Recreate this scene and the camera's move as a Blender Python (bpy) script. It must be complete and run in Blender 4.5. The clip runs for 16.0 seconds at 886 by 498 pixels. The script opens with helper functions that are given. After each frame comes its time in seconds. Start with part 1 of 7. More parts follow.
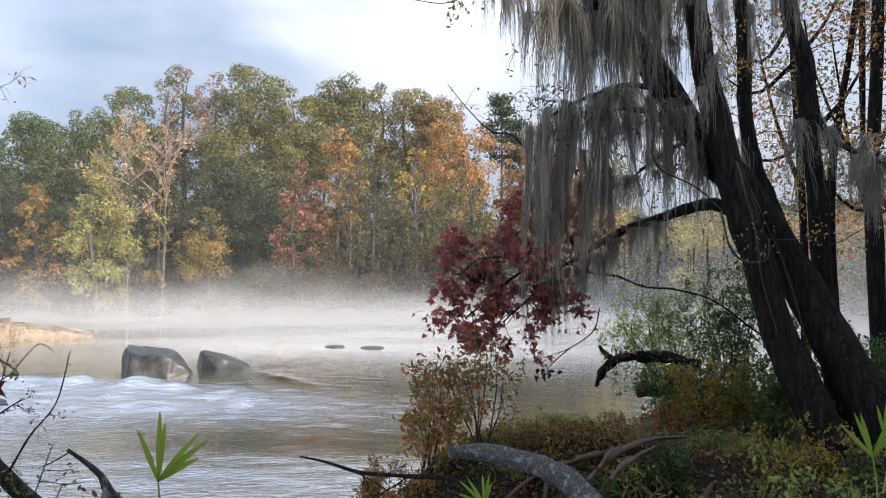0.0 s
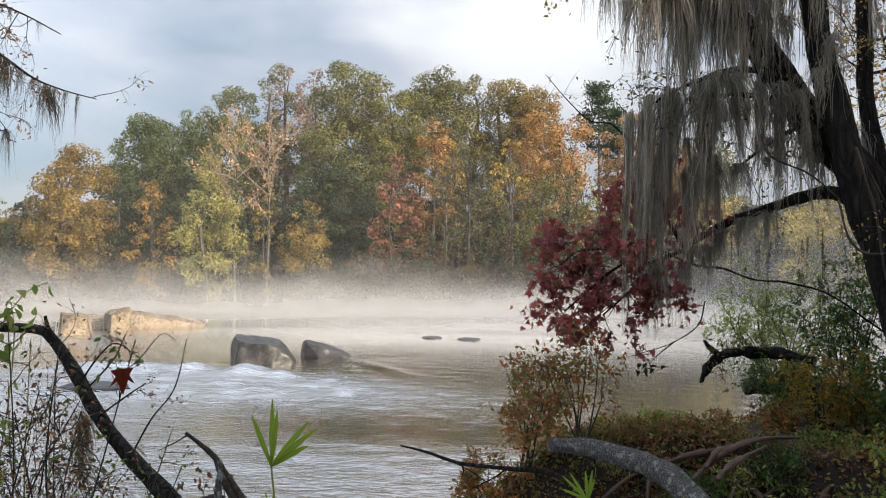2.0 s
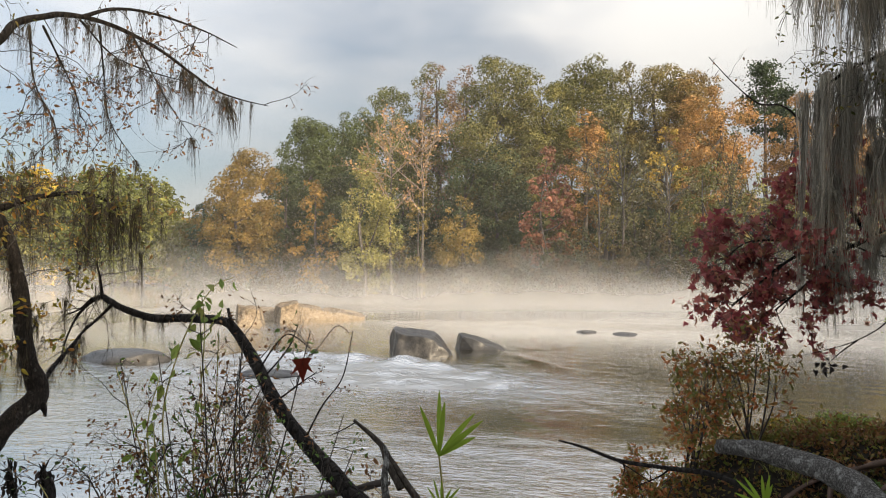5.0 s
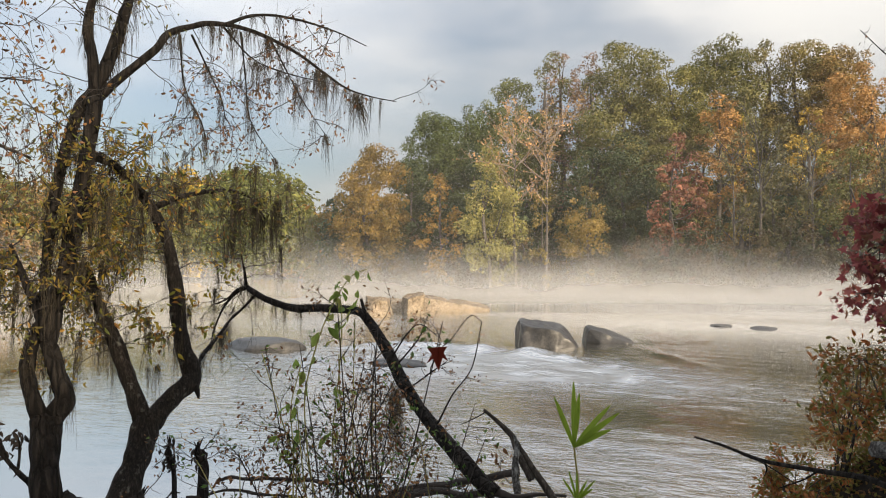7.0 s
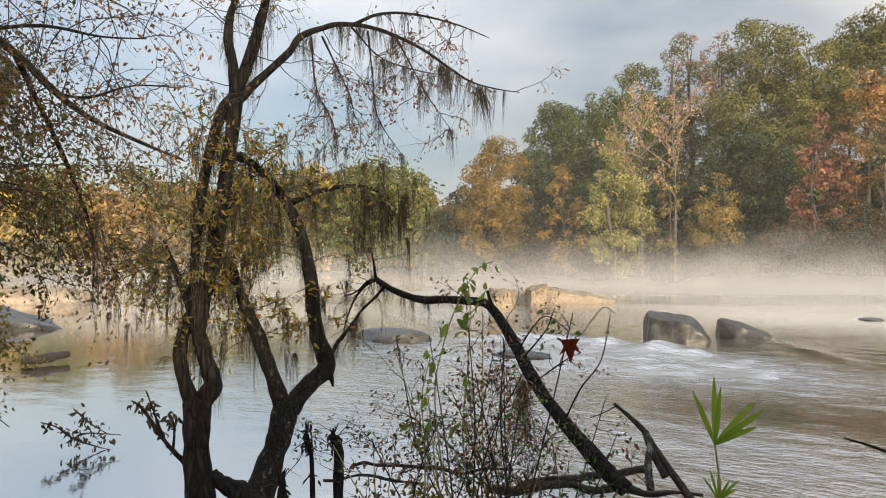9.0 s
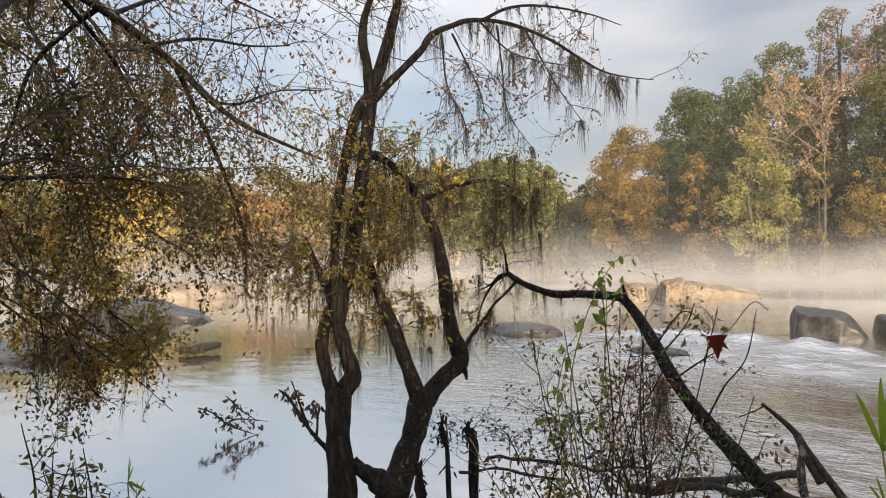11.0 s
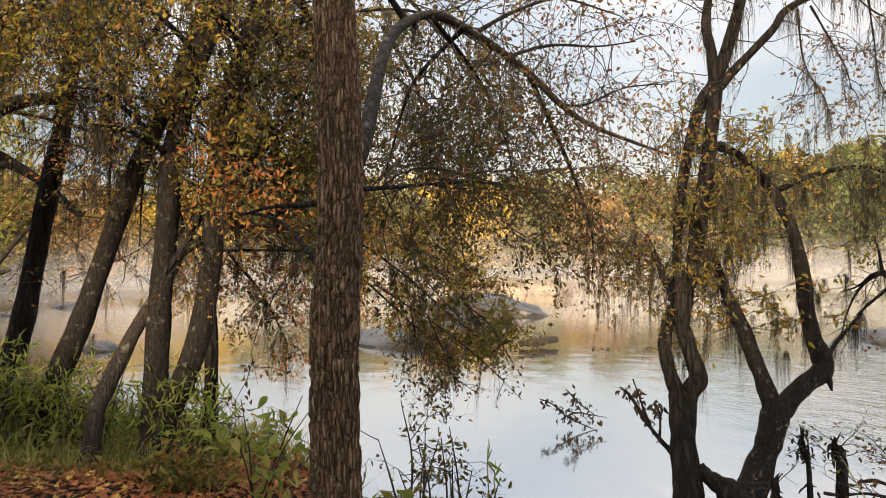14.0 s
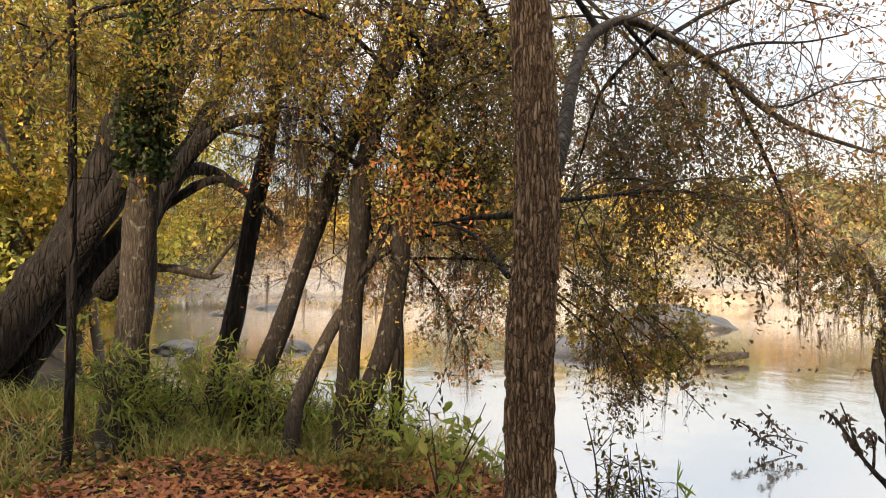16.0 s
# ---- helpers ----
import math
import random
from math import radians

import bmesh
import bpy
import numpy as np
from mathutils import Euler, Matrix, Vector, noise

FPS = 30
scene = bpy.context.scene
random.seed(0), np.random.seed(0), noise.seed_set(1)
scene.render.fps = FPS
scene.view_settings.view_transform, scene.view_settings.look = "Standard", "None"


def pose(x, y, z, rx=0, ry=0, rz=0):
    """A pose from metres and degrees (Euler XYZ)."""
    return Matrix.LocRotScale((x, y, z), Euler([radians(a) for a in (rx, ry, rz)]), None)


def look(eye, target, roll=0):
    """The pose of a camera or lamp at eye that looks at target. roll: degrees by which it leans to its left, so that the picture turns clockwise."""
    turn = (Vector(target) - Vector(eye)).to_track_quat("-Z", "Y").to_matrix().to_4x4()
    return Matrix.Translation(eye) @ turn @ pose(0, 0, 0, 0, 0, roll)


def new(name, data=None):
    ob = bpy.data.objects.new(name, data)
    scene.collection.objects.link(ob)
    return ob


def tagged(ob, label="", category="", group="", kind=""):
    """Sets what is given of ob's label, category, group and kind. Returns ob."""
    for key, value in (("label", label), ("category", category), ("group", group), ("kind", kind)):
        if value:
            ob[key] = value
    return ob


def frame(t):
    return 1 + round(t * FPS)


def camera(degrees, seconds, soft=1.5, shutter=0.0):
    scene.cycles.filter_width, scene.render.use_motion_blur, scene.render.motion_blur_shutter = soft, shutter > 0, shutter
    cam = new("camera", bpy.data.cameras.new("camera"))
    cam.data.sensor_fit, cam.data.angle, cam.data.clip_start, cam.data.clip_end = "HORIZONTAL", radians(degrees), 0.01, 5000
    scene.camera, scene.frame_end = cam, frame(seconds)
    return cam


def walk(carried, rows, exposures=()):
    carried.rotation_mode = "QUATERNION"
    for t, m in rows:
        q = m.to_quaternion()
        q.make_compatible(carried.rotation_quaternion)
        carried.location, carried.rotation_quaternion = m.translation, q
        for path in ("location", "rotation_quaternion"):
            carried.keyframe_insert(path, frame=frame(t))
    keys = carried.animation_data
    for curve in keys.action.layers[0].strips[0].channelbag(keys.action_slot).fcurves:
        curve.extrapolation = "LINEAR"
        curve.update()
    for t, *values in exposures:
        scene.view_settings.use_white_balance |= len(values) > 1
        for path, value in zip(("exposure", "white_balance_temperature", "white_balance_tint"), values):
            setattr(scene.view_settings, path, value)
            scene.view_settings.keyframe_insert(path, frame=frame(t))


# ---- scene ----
cam = camera(61.2, 16.0, 1.0)
PATH = [
    (0, (-0.007, 0.012, 2.497), (-0.029, 2.008, 2.623), 0.36),
    (0.5, (-0.013, 0.012, 2.497), (-0.094, 2.007, 2.617), 0.34),
    (1, (-0.020, 0.012, 2.497), (-0.164, 2.004, 2.611), 0.38),
    (1.5, (-0.030, 0.012, 2.501), (-0.238, 1.998, 2.608), 0.50),
    (2, (-0.039, 0.012, 2.504), (-0.314, 1.990, 2.606), 0.56),
    (2.5, (-0.049, 0.010, 2.507), (-0.389, 1.978, 2.605), 0.55),
    (3, (-0.056, 0.006, 2.507), (-0.461, 1.962, 2.601), 0.55),
    (5.5, (-0.094, -0.011, 2.505), (-0.830, 1.847, 2.582), 0.41),
    (6, (-0.102, -0.021, 2.503), (-0.911, 1.806, 2.574), 0.40),
    (6.5, (-0.109, -0.029, 2.501), (-0.994, 1.763, 2.566), 0.34),
    (7, (-0.116, -0.034, 2.499), (-1.082, 1.716, 2.557), 0.29),
    (7.5, (-0.123, -0.037, 2.497), (-1.161, 1.672, 2.549), 0.25),
    (8, (-0.131, -0.040, 2.497), (-1.237, 1.625, 2.542), 0.20),
    (8.5, (-0.139, -0.046, 2.497), (-1.313, 1.573, 2.537), 0.07),
    (11, (-0.173, -0.080, 2.496), (-1.659, 1.258, 2.519), -0.55),
    (11.5, (-0.178, -0.090, 2.496), (-1.735, 1.165, 2.517), -0.59),
    (12, (-0.181, -0.100, 2.498), (-1.815, 1.053, 2.520), -0.66),
    (12.5, (-0.183, -0.113, 2.498), (-1.895, 0.922, 2.522), -0.71),
    (13, (-0.187, -0.130, 2.497), (-1.974, 0.768, 2.522), -0.75),
    (13.5, (-0.193, -0.151, 2.497), (-2.048, 0.596, 2.521), -0.73),
    (14, (-0.199, -0.170, 2.497), (-2.110, 0.417, 2.522), -0.66),
    (14.5, (-0.202, -0.187, 2.498), (-2.153, 0.251, 2.529), -0.55),
    (15, (-0.204, -0.202, 2.502), (-2.179, 0.111, 2.539), -0.36),
    (15.5, (-0.207, -0.214, 2.506), (-2.195, -0.000, 2.550), -0.21),
    (16, (-0.211, -0.224, 2.511), (-2.206, -0.095, 2.559), -0.08),
]
walk(cam, [(t, look(eye, target, roll)) for t, eye, target, roll in PATH],
     [(0.0, 0.37, 5750, 12), (1.5, 0.26, 5950, 11), (3.0, 0.2, 6700, 10), (5.5, 0.13, 6800, 10), (9.0, 0.1, 6750, 10), (12.0, 0.19, 7050, 15), (13.5, 0.34, 7400, 15), (16.0, 0.76, 7750, 16)])

# ---- sky and sun ----
SUN_AZ, SUN_EL = 117.0, 21.0
world = bpy.data.worlds.new("morning_sky")
scene.world = world
world.use_nodes = True
wn, wl = world.node_tree.nodes, world.node_tree.links
wn.clear()
sky = wn.new("ShaderNodeTexSky")
sky.sky_type, sky.sun_disc = "NISHITA", False
sky.sun_elevation, sky.sun_rotation = radians(SUN_EL), radians(SUN_AZ)
sky.air_density, sky.dust_density = 1.0, 1.6
sky_gain = wn.new("ShaderNodeVectorMath")
sky_gain.operation = "SCALE"
sky_gain.inputs["Scale"].default_value = 0.105
wl.new(sky.outputs[0], sky_gain.inputs[0])
way = wn.new("ShaderNodeTexCoord")
stretch = wn.new("ShaderNodeMapping")
stretch.inputs["Scale"].default_value = (1.5, 1.5, 4.2)
stretch.inputs["Rotation"].default_value = (0, 0, radians(30))
stretch.inputs["Location"].default_value = (0.4, 1.3, 0.2)
wl.new(way.outputs["Generated"], stretch.inputs[0])
puffs = wn.new("ShaderNodeTexNoise")
puffs.inputs["Scale"].default_value, puffs.inputs["Detail"].default_value, puffs.inputs["Roughness"].default_value = 1.3, 7.0, 0.5
wl.new(stretch.outputs[0], puffs.inputs["Vector"])
cover = wn.new("ShaderNodeValToRGB")
cover.color_ramp.elements[0].position, cover.color_ramp.elements[0].color = 0.38, (0.25, 0.25, 0.25, 1)
cover.color_ramp.elements[1].position, cover.color_ramp.elements[1].color = 0.63, (0.95, 0.95, 0.95, 1)
wl.new(puffs.outputs[0], cover.inputs[0])
shade = wn.new("ShaderNodeTexNoise")
shade.inputs["Scale"].default_value, shade.inputs["Detail"].default_value = 2.1, 5.0
wl.new(stretch.outputs[0], shade.inputs["Vector"])
tone = wn.new("ShaderNodeValToRGB")
tone.color_ramp.elements[0].position, tone.color_ramp.elements[0].color = 0.33, (0.66, 0.69, 0.74, 1)
tone.color_ramp.elements[1].position, tone.color_ramp.elements[1].color = 0.68, (1.0, 0.99, 0.97, 1)
wl.new(shade.outputs[0], tone.inputs[0])
sky_mix = wn.new("ShaderNodeMix")
sky_mix.data_type = "RGBA"
# clearer blue up-river, and the bright gap in the cloud over the far wood
def sky_zone(azimuth, height, inner, outer):
    a, h = radians(azimuth), radians(height)
    dot, span = wn.new("ShaderNodeVectorMath"), wn.new("ShaderNodeMapRange")
    dot.operation, span.interpolation_type = "DOT_PRODUCT", "SMOOTHSTEP"
    dot.inputs[1].default_value = (-math.sin(a) * math.cos(h), math.cos(a) * math.cos(h), math.sin(h))
    span.inputs["From Min"].default_value, span.inputs["From Max"].default_value = math.cos(radians(outer)), math.cos(radians(inner))
    wl.new(way.outputs["Generated"], dot.inputs[0])
    wl.new(dot.outputs["Value"], span.inputs[0])
    return span.outputs[0]


def times(a, b):
    m = wn.new("ShaderNodeMath")
    m.operation = "MULTIPLY"
    for k, value in enumerate((a, b)):
        if isinstance(value, float):
            m.inputs[k].default_value = value
        else:
            wl.new(value, m.inputs[k])
    return m.outputs[0]


blue_zone = wn.new("ShaderNodeMath")
blue_zone.operation = "MULTIPLY_ADD"
blue_zone.inputs[1].default_value, blue_zone.inputs[2].default_value = -0.38, 1.0
wl.new(sky_zone(66, 24, 6, 34), blue_zone.inputs[0])
wl.new(times(cover.outputs[0], blue_zone.outputs[0]), sky_mix.inputs[0])
wl.new(sky_gain.outputs[0], sky_mix.inputs[6])
wl.new(tone.outputs[0], sky_mix.inputs[7])
# a cloudy sky grows brighter from the horizon to the zenith
parts_of = wn.new("ShaderNodeSeparateXYZ")
wl.new(way.outputs["Generated"], parts_of.inputs[0])
climb = wn.new("ShaderNodeMapRange")
climb.inputs["From Min"].default_value, climb.inputs["From Max"].default_value = 0.0, 1.0
climb.inputs["To Min"].default_value, climb.inputs["To Max"].default_value = 0.6, 2.7
steep = wn.new("ShaderNodeMath")
steep.operation, steep.use_clamp = "POWER", True
steep.inputs[1].default_value = 1.5
wl.new(parts_of.outputs["Z"], steep.inputs[0])
wl.new(steep.outputs[0], climb.inputs[0])
sky_out = wn.new("ShaderNodeBackground")
upriver = wn.new("ShaderNodeMath")
upriver.operation = "MULTIPLY_ADD"
upriver.inputs[1].default_value, upriver.inputs[2].default_value = 0.3, 1.0
wl.new(sky_zone(68, 16, 10, 42), upriver.inputs[0])
wl.new(times(climb.outputs[0], upriver.outputs[0]), sky_out.inputs["Strength"])
gap_cut = wn.new("ShaderNodeMapRange")
gap_cut.inputs["From Min"].default_value, gap_cut.inputs["From Max"].default_value = 0.4, 0.56
wl.new(puffs.outputs[0], gap_cut.inputs[0])
gap = wn.new("ShaderNodeMix")
gap.data_type = "RGBA"
wl.new(times(sky_zone(0.0, 18.0, 0, 9.0), gap_cut.outputs[0]), gap.inputs[0])
wl.new(sky_mix.outputs[2], gap.inputs[6])
gap.inputs[7].default_value = (0.93, 0.93, 0.92, 1)
wl.new(gap.outputs[2], sky_out.inputs[0])
wl.new(sky_out.outputs[0], wn.new("ShaderNodeOutputWorld").inputs[0])

sun = new("sun", bpy.data.lights.new("sun", "SUN"))
sun.data.energy, sun.data.angle, sun.data.color = 4.7, radians(3.0), (1.0, 0.83, 0.62)
sun_way = Vector((math.sin(radians(SUN_AZ)) * math.cos(radians(SUN_EL)), math.cos(radians(SUN_AZ)) * math.cos(radians(SUN_EL)), math.sin(radians(SUN_EL))))
sun.matrix_world = look(sun_way * 200, (0, 0, 0))

# ---- materials ----


def shader(name):
    m = bpy.data.materials.new(name)
    m.use_nodes = True
    return m, m.node_tree.nodes, m.node_tree.links, m.node_tree.nodes["Principled BSDF"]


def ramp_node(nodes, stops):
    r = nodes.new("ShaderNodeValToRGB")
    while len(r.color_ramp.elements) < len(stops):
        r.color_ramp.elements.new(0.5)
    for e, (p, c) in zip(r.color_ramp.elements, stops):
        e.position, e.color = p, (*c, 1)
    return r


def noise_node(nodes, links, scale, detail=4.0, stretch=(1, 1, 1), rough=0.55):
    co, mp, n = nodes.new("ShaderNodeTexCoord"), nodes.new("ShaderNodeMapping"), nodes.new("ShaderNodeTexNoise")
    mp.inputs["Scale"].default_value = stretch
    n.inputs["Scale"].default_value, n.inputs["Detail"].default_value, n.inputs["Roughness"].default_value = scale, detail, rough
    links.new(co.outputs["Object"], mp.inputs[0])
    links.new(mp.outputs[0], n.inputs["Vector"])
    return n


def mix_node(nodes, links, a, b, factor, mode="MIX"):
    m = nodes.new("ShaderNodeMix")
    m.data_type, m.blend_type = "RGBA", mode
    for value, socket in ((factor, m.inputs[0]), (a, m.inputs[6]), (b, m.inputs[7])):
        if isinstance(value, (int, float)):
            socket.default_value = value
        elif isinstance(value, tuple):
            socket.default_value = (*value, 1)
        else:
            links.new(value, socket)
    return m.outputs[2]


def bump_node(nodes, links, height, strength, distance, bsdf):
    b = nodes.new("ShaderNodeBump")
    b.inputs["Strength"].default_value, b.inputs["Distance"].default_value = strength, distance
    links.new(height, b.inputs["Height"])
    links.new(b.outputs[0], bsdf.inputs["Normal"])


def bark(name, dark, mid, pale, scale=9.0, patch=(0.3, 0.32, 0.26), patch_share=0.62, depth=0.02, long=0.16, crack=1.0, bend=0.035):
    m, n, l, p = shader(name)
    grain = noise_node(n, l, scale * 2.2, 6, (1, 1, long))
    furrow = n.new("ShaderNodeTexVoronoi")
    furrow.feature = "DISTANCE_TO_EDGE"
    furrow.inputs["Scale"].default_value = scale * 1.7
    co, mp = n.new("ShaderNodeTexCoord"), n.new("ShaderNodeMapping")
    mp.inputs["Scale"].default_value = (1, 1, long)
    warp = noise_node(n, l, scale * 0.8, 3)
    l.new(co.outputs["Object"], mp.inputs[0])
    l.new(mix_node(n, l, mp.outputs[0], warp.outputs[1], bend), furrow.inputs["Vector"])
    edge = ramp_node(n, [(0.0, (0, 0, 0)), (0.2, (1, 1, 1))])
    l.new(furrow.outputs["Distance"], edge.inputs[0])
    base = ramp_node(n, [(0.3, dark), (0.52, mid), (0.72, pale)])
    l.new(grain.outputs[0], base.inputs[0])
    worn = mix_node(n, l, base.outputs[0], tuple(c * 0.35 for c in dark), crack)
    body = mix_node(n, l, worn, base.outputs[0], edge.outputs[0])
    big = noise_node(n, l, scale * 0.45, 5)
    spots = ramp_node(n, [(patch_share, (0, 0, 0)), (patch_share + 0.1, (1, 1, 1))])
    l.new(big.outputs[0], spots.inputs[0])
    l.new(mix_node(n, l, body, patch, mix_node(n, l, (0, 0, 0), spots.outputs[0], grain.outputs[0])), p.inputs["Base Color"])
    p.inputs["Roughness"].default_value = 0.9
    p.inputs["Specular IOR Level"].default_value = 0.25
    high = n.new("ShaderNodeMath")
    high.operation = "ADD"
    l.new(mix_node(n, l, (1, 1, 1), edge.outputs[0], crack), high.inputs[0])
    l.new(grain.outputs[0], high.inputs[1])
    bump_node(n, l, high.outputs[0], 0.9, depth, p)
    return m


def leafy(name, colours, through_share=0.35, rough=0.55, by_object=False):
    """Leaves that vary from one to the next, and let some light through."""
    m, n, l, p = shader(name)
    geo = n.new("ShaderNodeNewGeometry")
    r = ramp_node(n, [((k + 0.5) / len(colours), c) for k, c in enumerate(colours)])
    l.new(geo.outputs["Random Per Island"], r.inputs[0])
    big = noise_node(n, l, 0.9 if not by_object else 0.5, 3)
    tint = ramp_node(n, [(0.36, (0.5, 0.54, 0.48)), (0.66, (1.35, 1.3, 1.2))] if by_object else [(0.3, (0.62, 0.66, 0.6)), (0.7, (1.18, 1.1, 1.0))])
    l.new(big.outputs[0], tint.inputs[0])
    colour = mix_node(n, l, r.outputs[0], tint.outputs[0], 1.0, "MULTIPLY")
    if by_object:
        info = n.new("ShaderNodeObjectInfo")
        colour = mix_node(n, l, colour, info.outputs["Color"], 1.0, "MULTIPLY")
    l.new(colour, p.inputs["Base Color"])
    p.inputs["Roughness"].default_value = rough
    p.inputs["Specular IOR Level"].default_value = 0.3
    tr, mx = n.new("ShaderNodeBsdfTranslucent"), n.new("ShaderNodeMixShader")
    l.new(colour, tr.inputs[0])
    mx.inputs[0].default_value = through_share
    l.new(p.outputs[0], mx.inputs[1])
    l.new(tr.outputs[0], mx.inputs[2])
    l.new(mx.outputs[0], n["Material Output"].inputs[0])
    return m


def grained(name, stops, scale, rough=0.85, strength=0.5, distance=0.02, stretch=(1, 1, 1), fine=6.0):
    """A rough surface with a broad and a fine variation."""
    m, n, l, p = shader(name)
    a, b = noise_node(n, l, scale, 6, stretch, 0.6), noise_node(n, l, scale * fine, 5, stretch, 0.7)
    r = ramp_node(n, stops)
    l.new(mix_node(n, l, a.outputs[0], b.outputs[0], 0.45), r.inputs[0])
    l.new(r.outputs[0], p.inputs["Base Color"])
    p.inputs["Roughness"].default_value = rough
    bump_node(n, l, mix_node(n, l, a.outputs[0], b.outputs[0], 0.5), strength, distance, p)
    return m


BARK_DARK = bark("dark_wet_bark", (0.008, 0.007, 0.006), (0.018, 0.015, 0.013), (0.038, 0.033, 0.028), 9, (0.07, 0.07, 0.063), 0.66, 0.05, crack=0.6, long=0.16)
BARK_GREY = bark("grey_bark", (0.022, 0.018, 0.014), (0.05, 0.042, 0.034), (0.095, 0.082, 0.068), 20, (0.24, 0.235, 0.21), 0.58, 0.01, crack=0.5, long=0.2)
BARK_BROWN = bark("furrowed_brown_bark", (0.12, 0.07, 0.042), (0.25, 0.165, 0.1), (0.44, 0.32, 0.22), 50, (0.2, 0.17, 0.13), 0.9, 0.008, 0.14, 0.85, 0.012)
BARK_SPOTTED = bark("lichen_spotted_dark_bark", (0.009, 0.008, 0.007), (0.022, 0.018, 0.015), (0.05, 0.042, 0.036), 24, (0.2, 0.2, 0.175), 0.6, 0.008, crack=0.5, long=0.3)
BARK_TWIG = grained("twig_bark", [(0.3, (0.018, 0.014, 0.012)), (0.7, (0.06, 0.05, 0.042))], 20)
BARK_LICHEN = bark("lichen_grey_bark", (0.045, 0.042, 0.04), (0.13, 0.126, 0.12), (0.28, 0.275, 0.265), 30, (0.42, 0.43, 0.42), 0.54, 0.02, 0.6, crack=0.6)
BARK_FAR = grained("far_bark", [(0.3, (0.05, 0.043, 0.036)), (0.7, (0.14, 0.125, 0.11))], 3)
BARK_PALE = grained("pale_branch_bark", [(0.3, (0.2, 0.16, 0.12)), (0.7, (0.4, 0.32, 0.25))], 3)
MOSS = leafy("grey_hanging_moss", [(0.22, 0.215, 0.2), (0.34, 0.33, 0.31), (0.48, 0.47, 0.45), (0.28, 0.275, 0.255)], 0.5, 0.9)
# brown moss darkened in colour to read as backlit strands
MOSS_BROWN = leafy("backlit_brown_moss", [(0.03, 0.026, 0.02), (0.055, 0.048, 0.036), (0.09, 0.08, 0.06)], 0.15, 0.9)
MOSS_STRAW = leafy("straw_hanging_moss", [(0.14, 0.105, 0.06), (0.2, 0.15, 0.085), (0.1, 0.075, 0.045)], 0.3, 0.9)
LEAF_RED = leafy("dark_red_leaf", [(0.25, 0.055, 0.07), (0.34, 0.085, 0.095), (0.42, 0.14, 0.12), (0.17, 0.045, 0.06), (0.3, 0.15, 0.1)], 0.42)
LEAF_RUSSET = leafy("russet_leaf", [(0.364, 0.117, 0.039), (0.26, 0.182, 0.052), (0.169, 0.195, 0.052), (0.416, 0.169, 0.065)], 0.35)
LEAF_GREEN = leafy("green_leaf", [(0.065, 0.143, 0.0325), (0.104, 0.195, 0.0455), (0.143, 0.221, 0.065), (0.078, 0.117, 0.039)], 0.4)
LEAF_YELLOW = leafy("yellow_green_leaf", [(0.442, 0.325, 0.0455), (0.26, 0.26, 0.052), (0.169, 0.208, 0.052), (0.52, 0.338, 0.065), (0.364, 0.182, 0.052)], 0.5)
LEAF_OLIVE = leafy("olive_leaf", [(0.13, 0.143, 0.039), (0.195, 0.169, 0.0455), (0.091, 0.117, 0.039), (0.312, 0.169, 0.0585), (0.208, 0.195, 0.052)], 0.4)
LEAF_DULL = leafy("dull_yellow_leaf", [(0.34, 0.25, 0.06), (0.2, 0.2, 0.06), (0.14, 0.155, 0.05), (0.38, 0.22, 0.065), (0.25, 0.2, 0.055)], 0.5)
IVY_LEAF = leafy("ivy_leaf", [(0.03, 0.06, 0.02), (0.05, 0.085, 0.03), (0.075, 0.11, 0.04)], 0.25, 0.45)
LEAF_LIME = leafy("lime_leaf", [(0.26, 0.38, 0.09), (0.36, 0.44, 0.13), (0.2, 0.31, 0.07), (0.43, 0.43, 0.14)], 0.58)
# olive leaf colours lowered to stand for shade under the boughs
LEAF_SHADE = leafy("shaded_olive_leaf", [(0.075, 0.075, 0.02), (0.13, 0.095, 0.026), (0.055, 0.065, 0.02), (0.17, 0.08, 0.028)], 0.25)
LEAF_OCHRE = leafy("ochre_green_leaf", [(0.34, 0.27, 0.05), (0.24, 0.22, 0.05), (0.17, 0.18, 0.05), (0.38, 0.22, 0.06), (0.3, 0.3, 0.07)], 0.45)
LEAF_GOLD = leafy("thin_golden_leaf", [(0.6, 0.42, 0.12), (0.5, 0.34, 0.12), (0.62, 0.3, 0.1), (0.4, 0.36, 0.12)], 0.6)
LEAF_BROWN = leafy("dry_brown_leaf", [(0.26, 0.13, 0.065), (0.156, 0.078, 0.0455), (0.338, 0.182, 0.078), (0.117, 0.065, 0.039)], 0.3)
LEAF_FAR = leafy("distant_leaf", [(0.75, 0.77, 0.7), (1.15, 1.15, 1.15), (1.6, 1.55, 1.42), (1.0, 1.04, 0.92)], 0.25, 0.7, True)
LITTER = leafy("fallen_leaf", [(0.4, 0.13, 0.06), (0.3, 0.11, 0.06), (0.2, 0.1, 0.065), (0.5, 0.21, 0.08), (0.37, 0.13, 0.06), (0.25, 0.1, 0.06), (0.55, 0.4, 0.11)], 0.1, 0.6)
LITTER_SINGLE, ln_, ll_, lp_ = shader("single_fallen_leaf")
leaf_info, leaf_tone = ln_.new("ShaderNodeObjectInfo"), ramp_node(ln_, [(0.0, (0.36, 0.09, 0.03)), (0.3, (0.2, 0.07, 0.035)), (0.55, (0.46, 0.17, 0.05)), (0.8, (0.14, 0.07, 0.04)), (1.0, (0.5, 0.36, 0.08))])
ll_.new(leaf_info.outputs["Random"], leaf_tone.inputs[0])
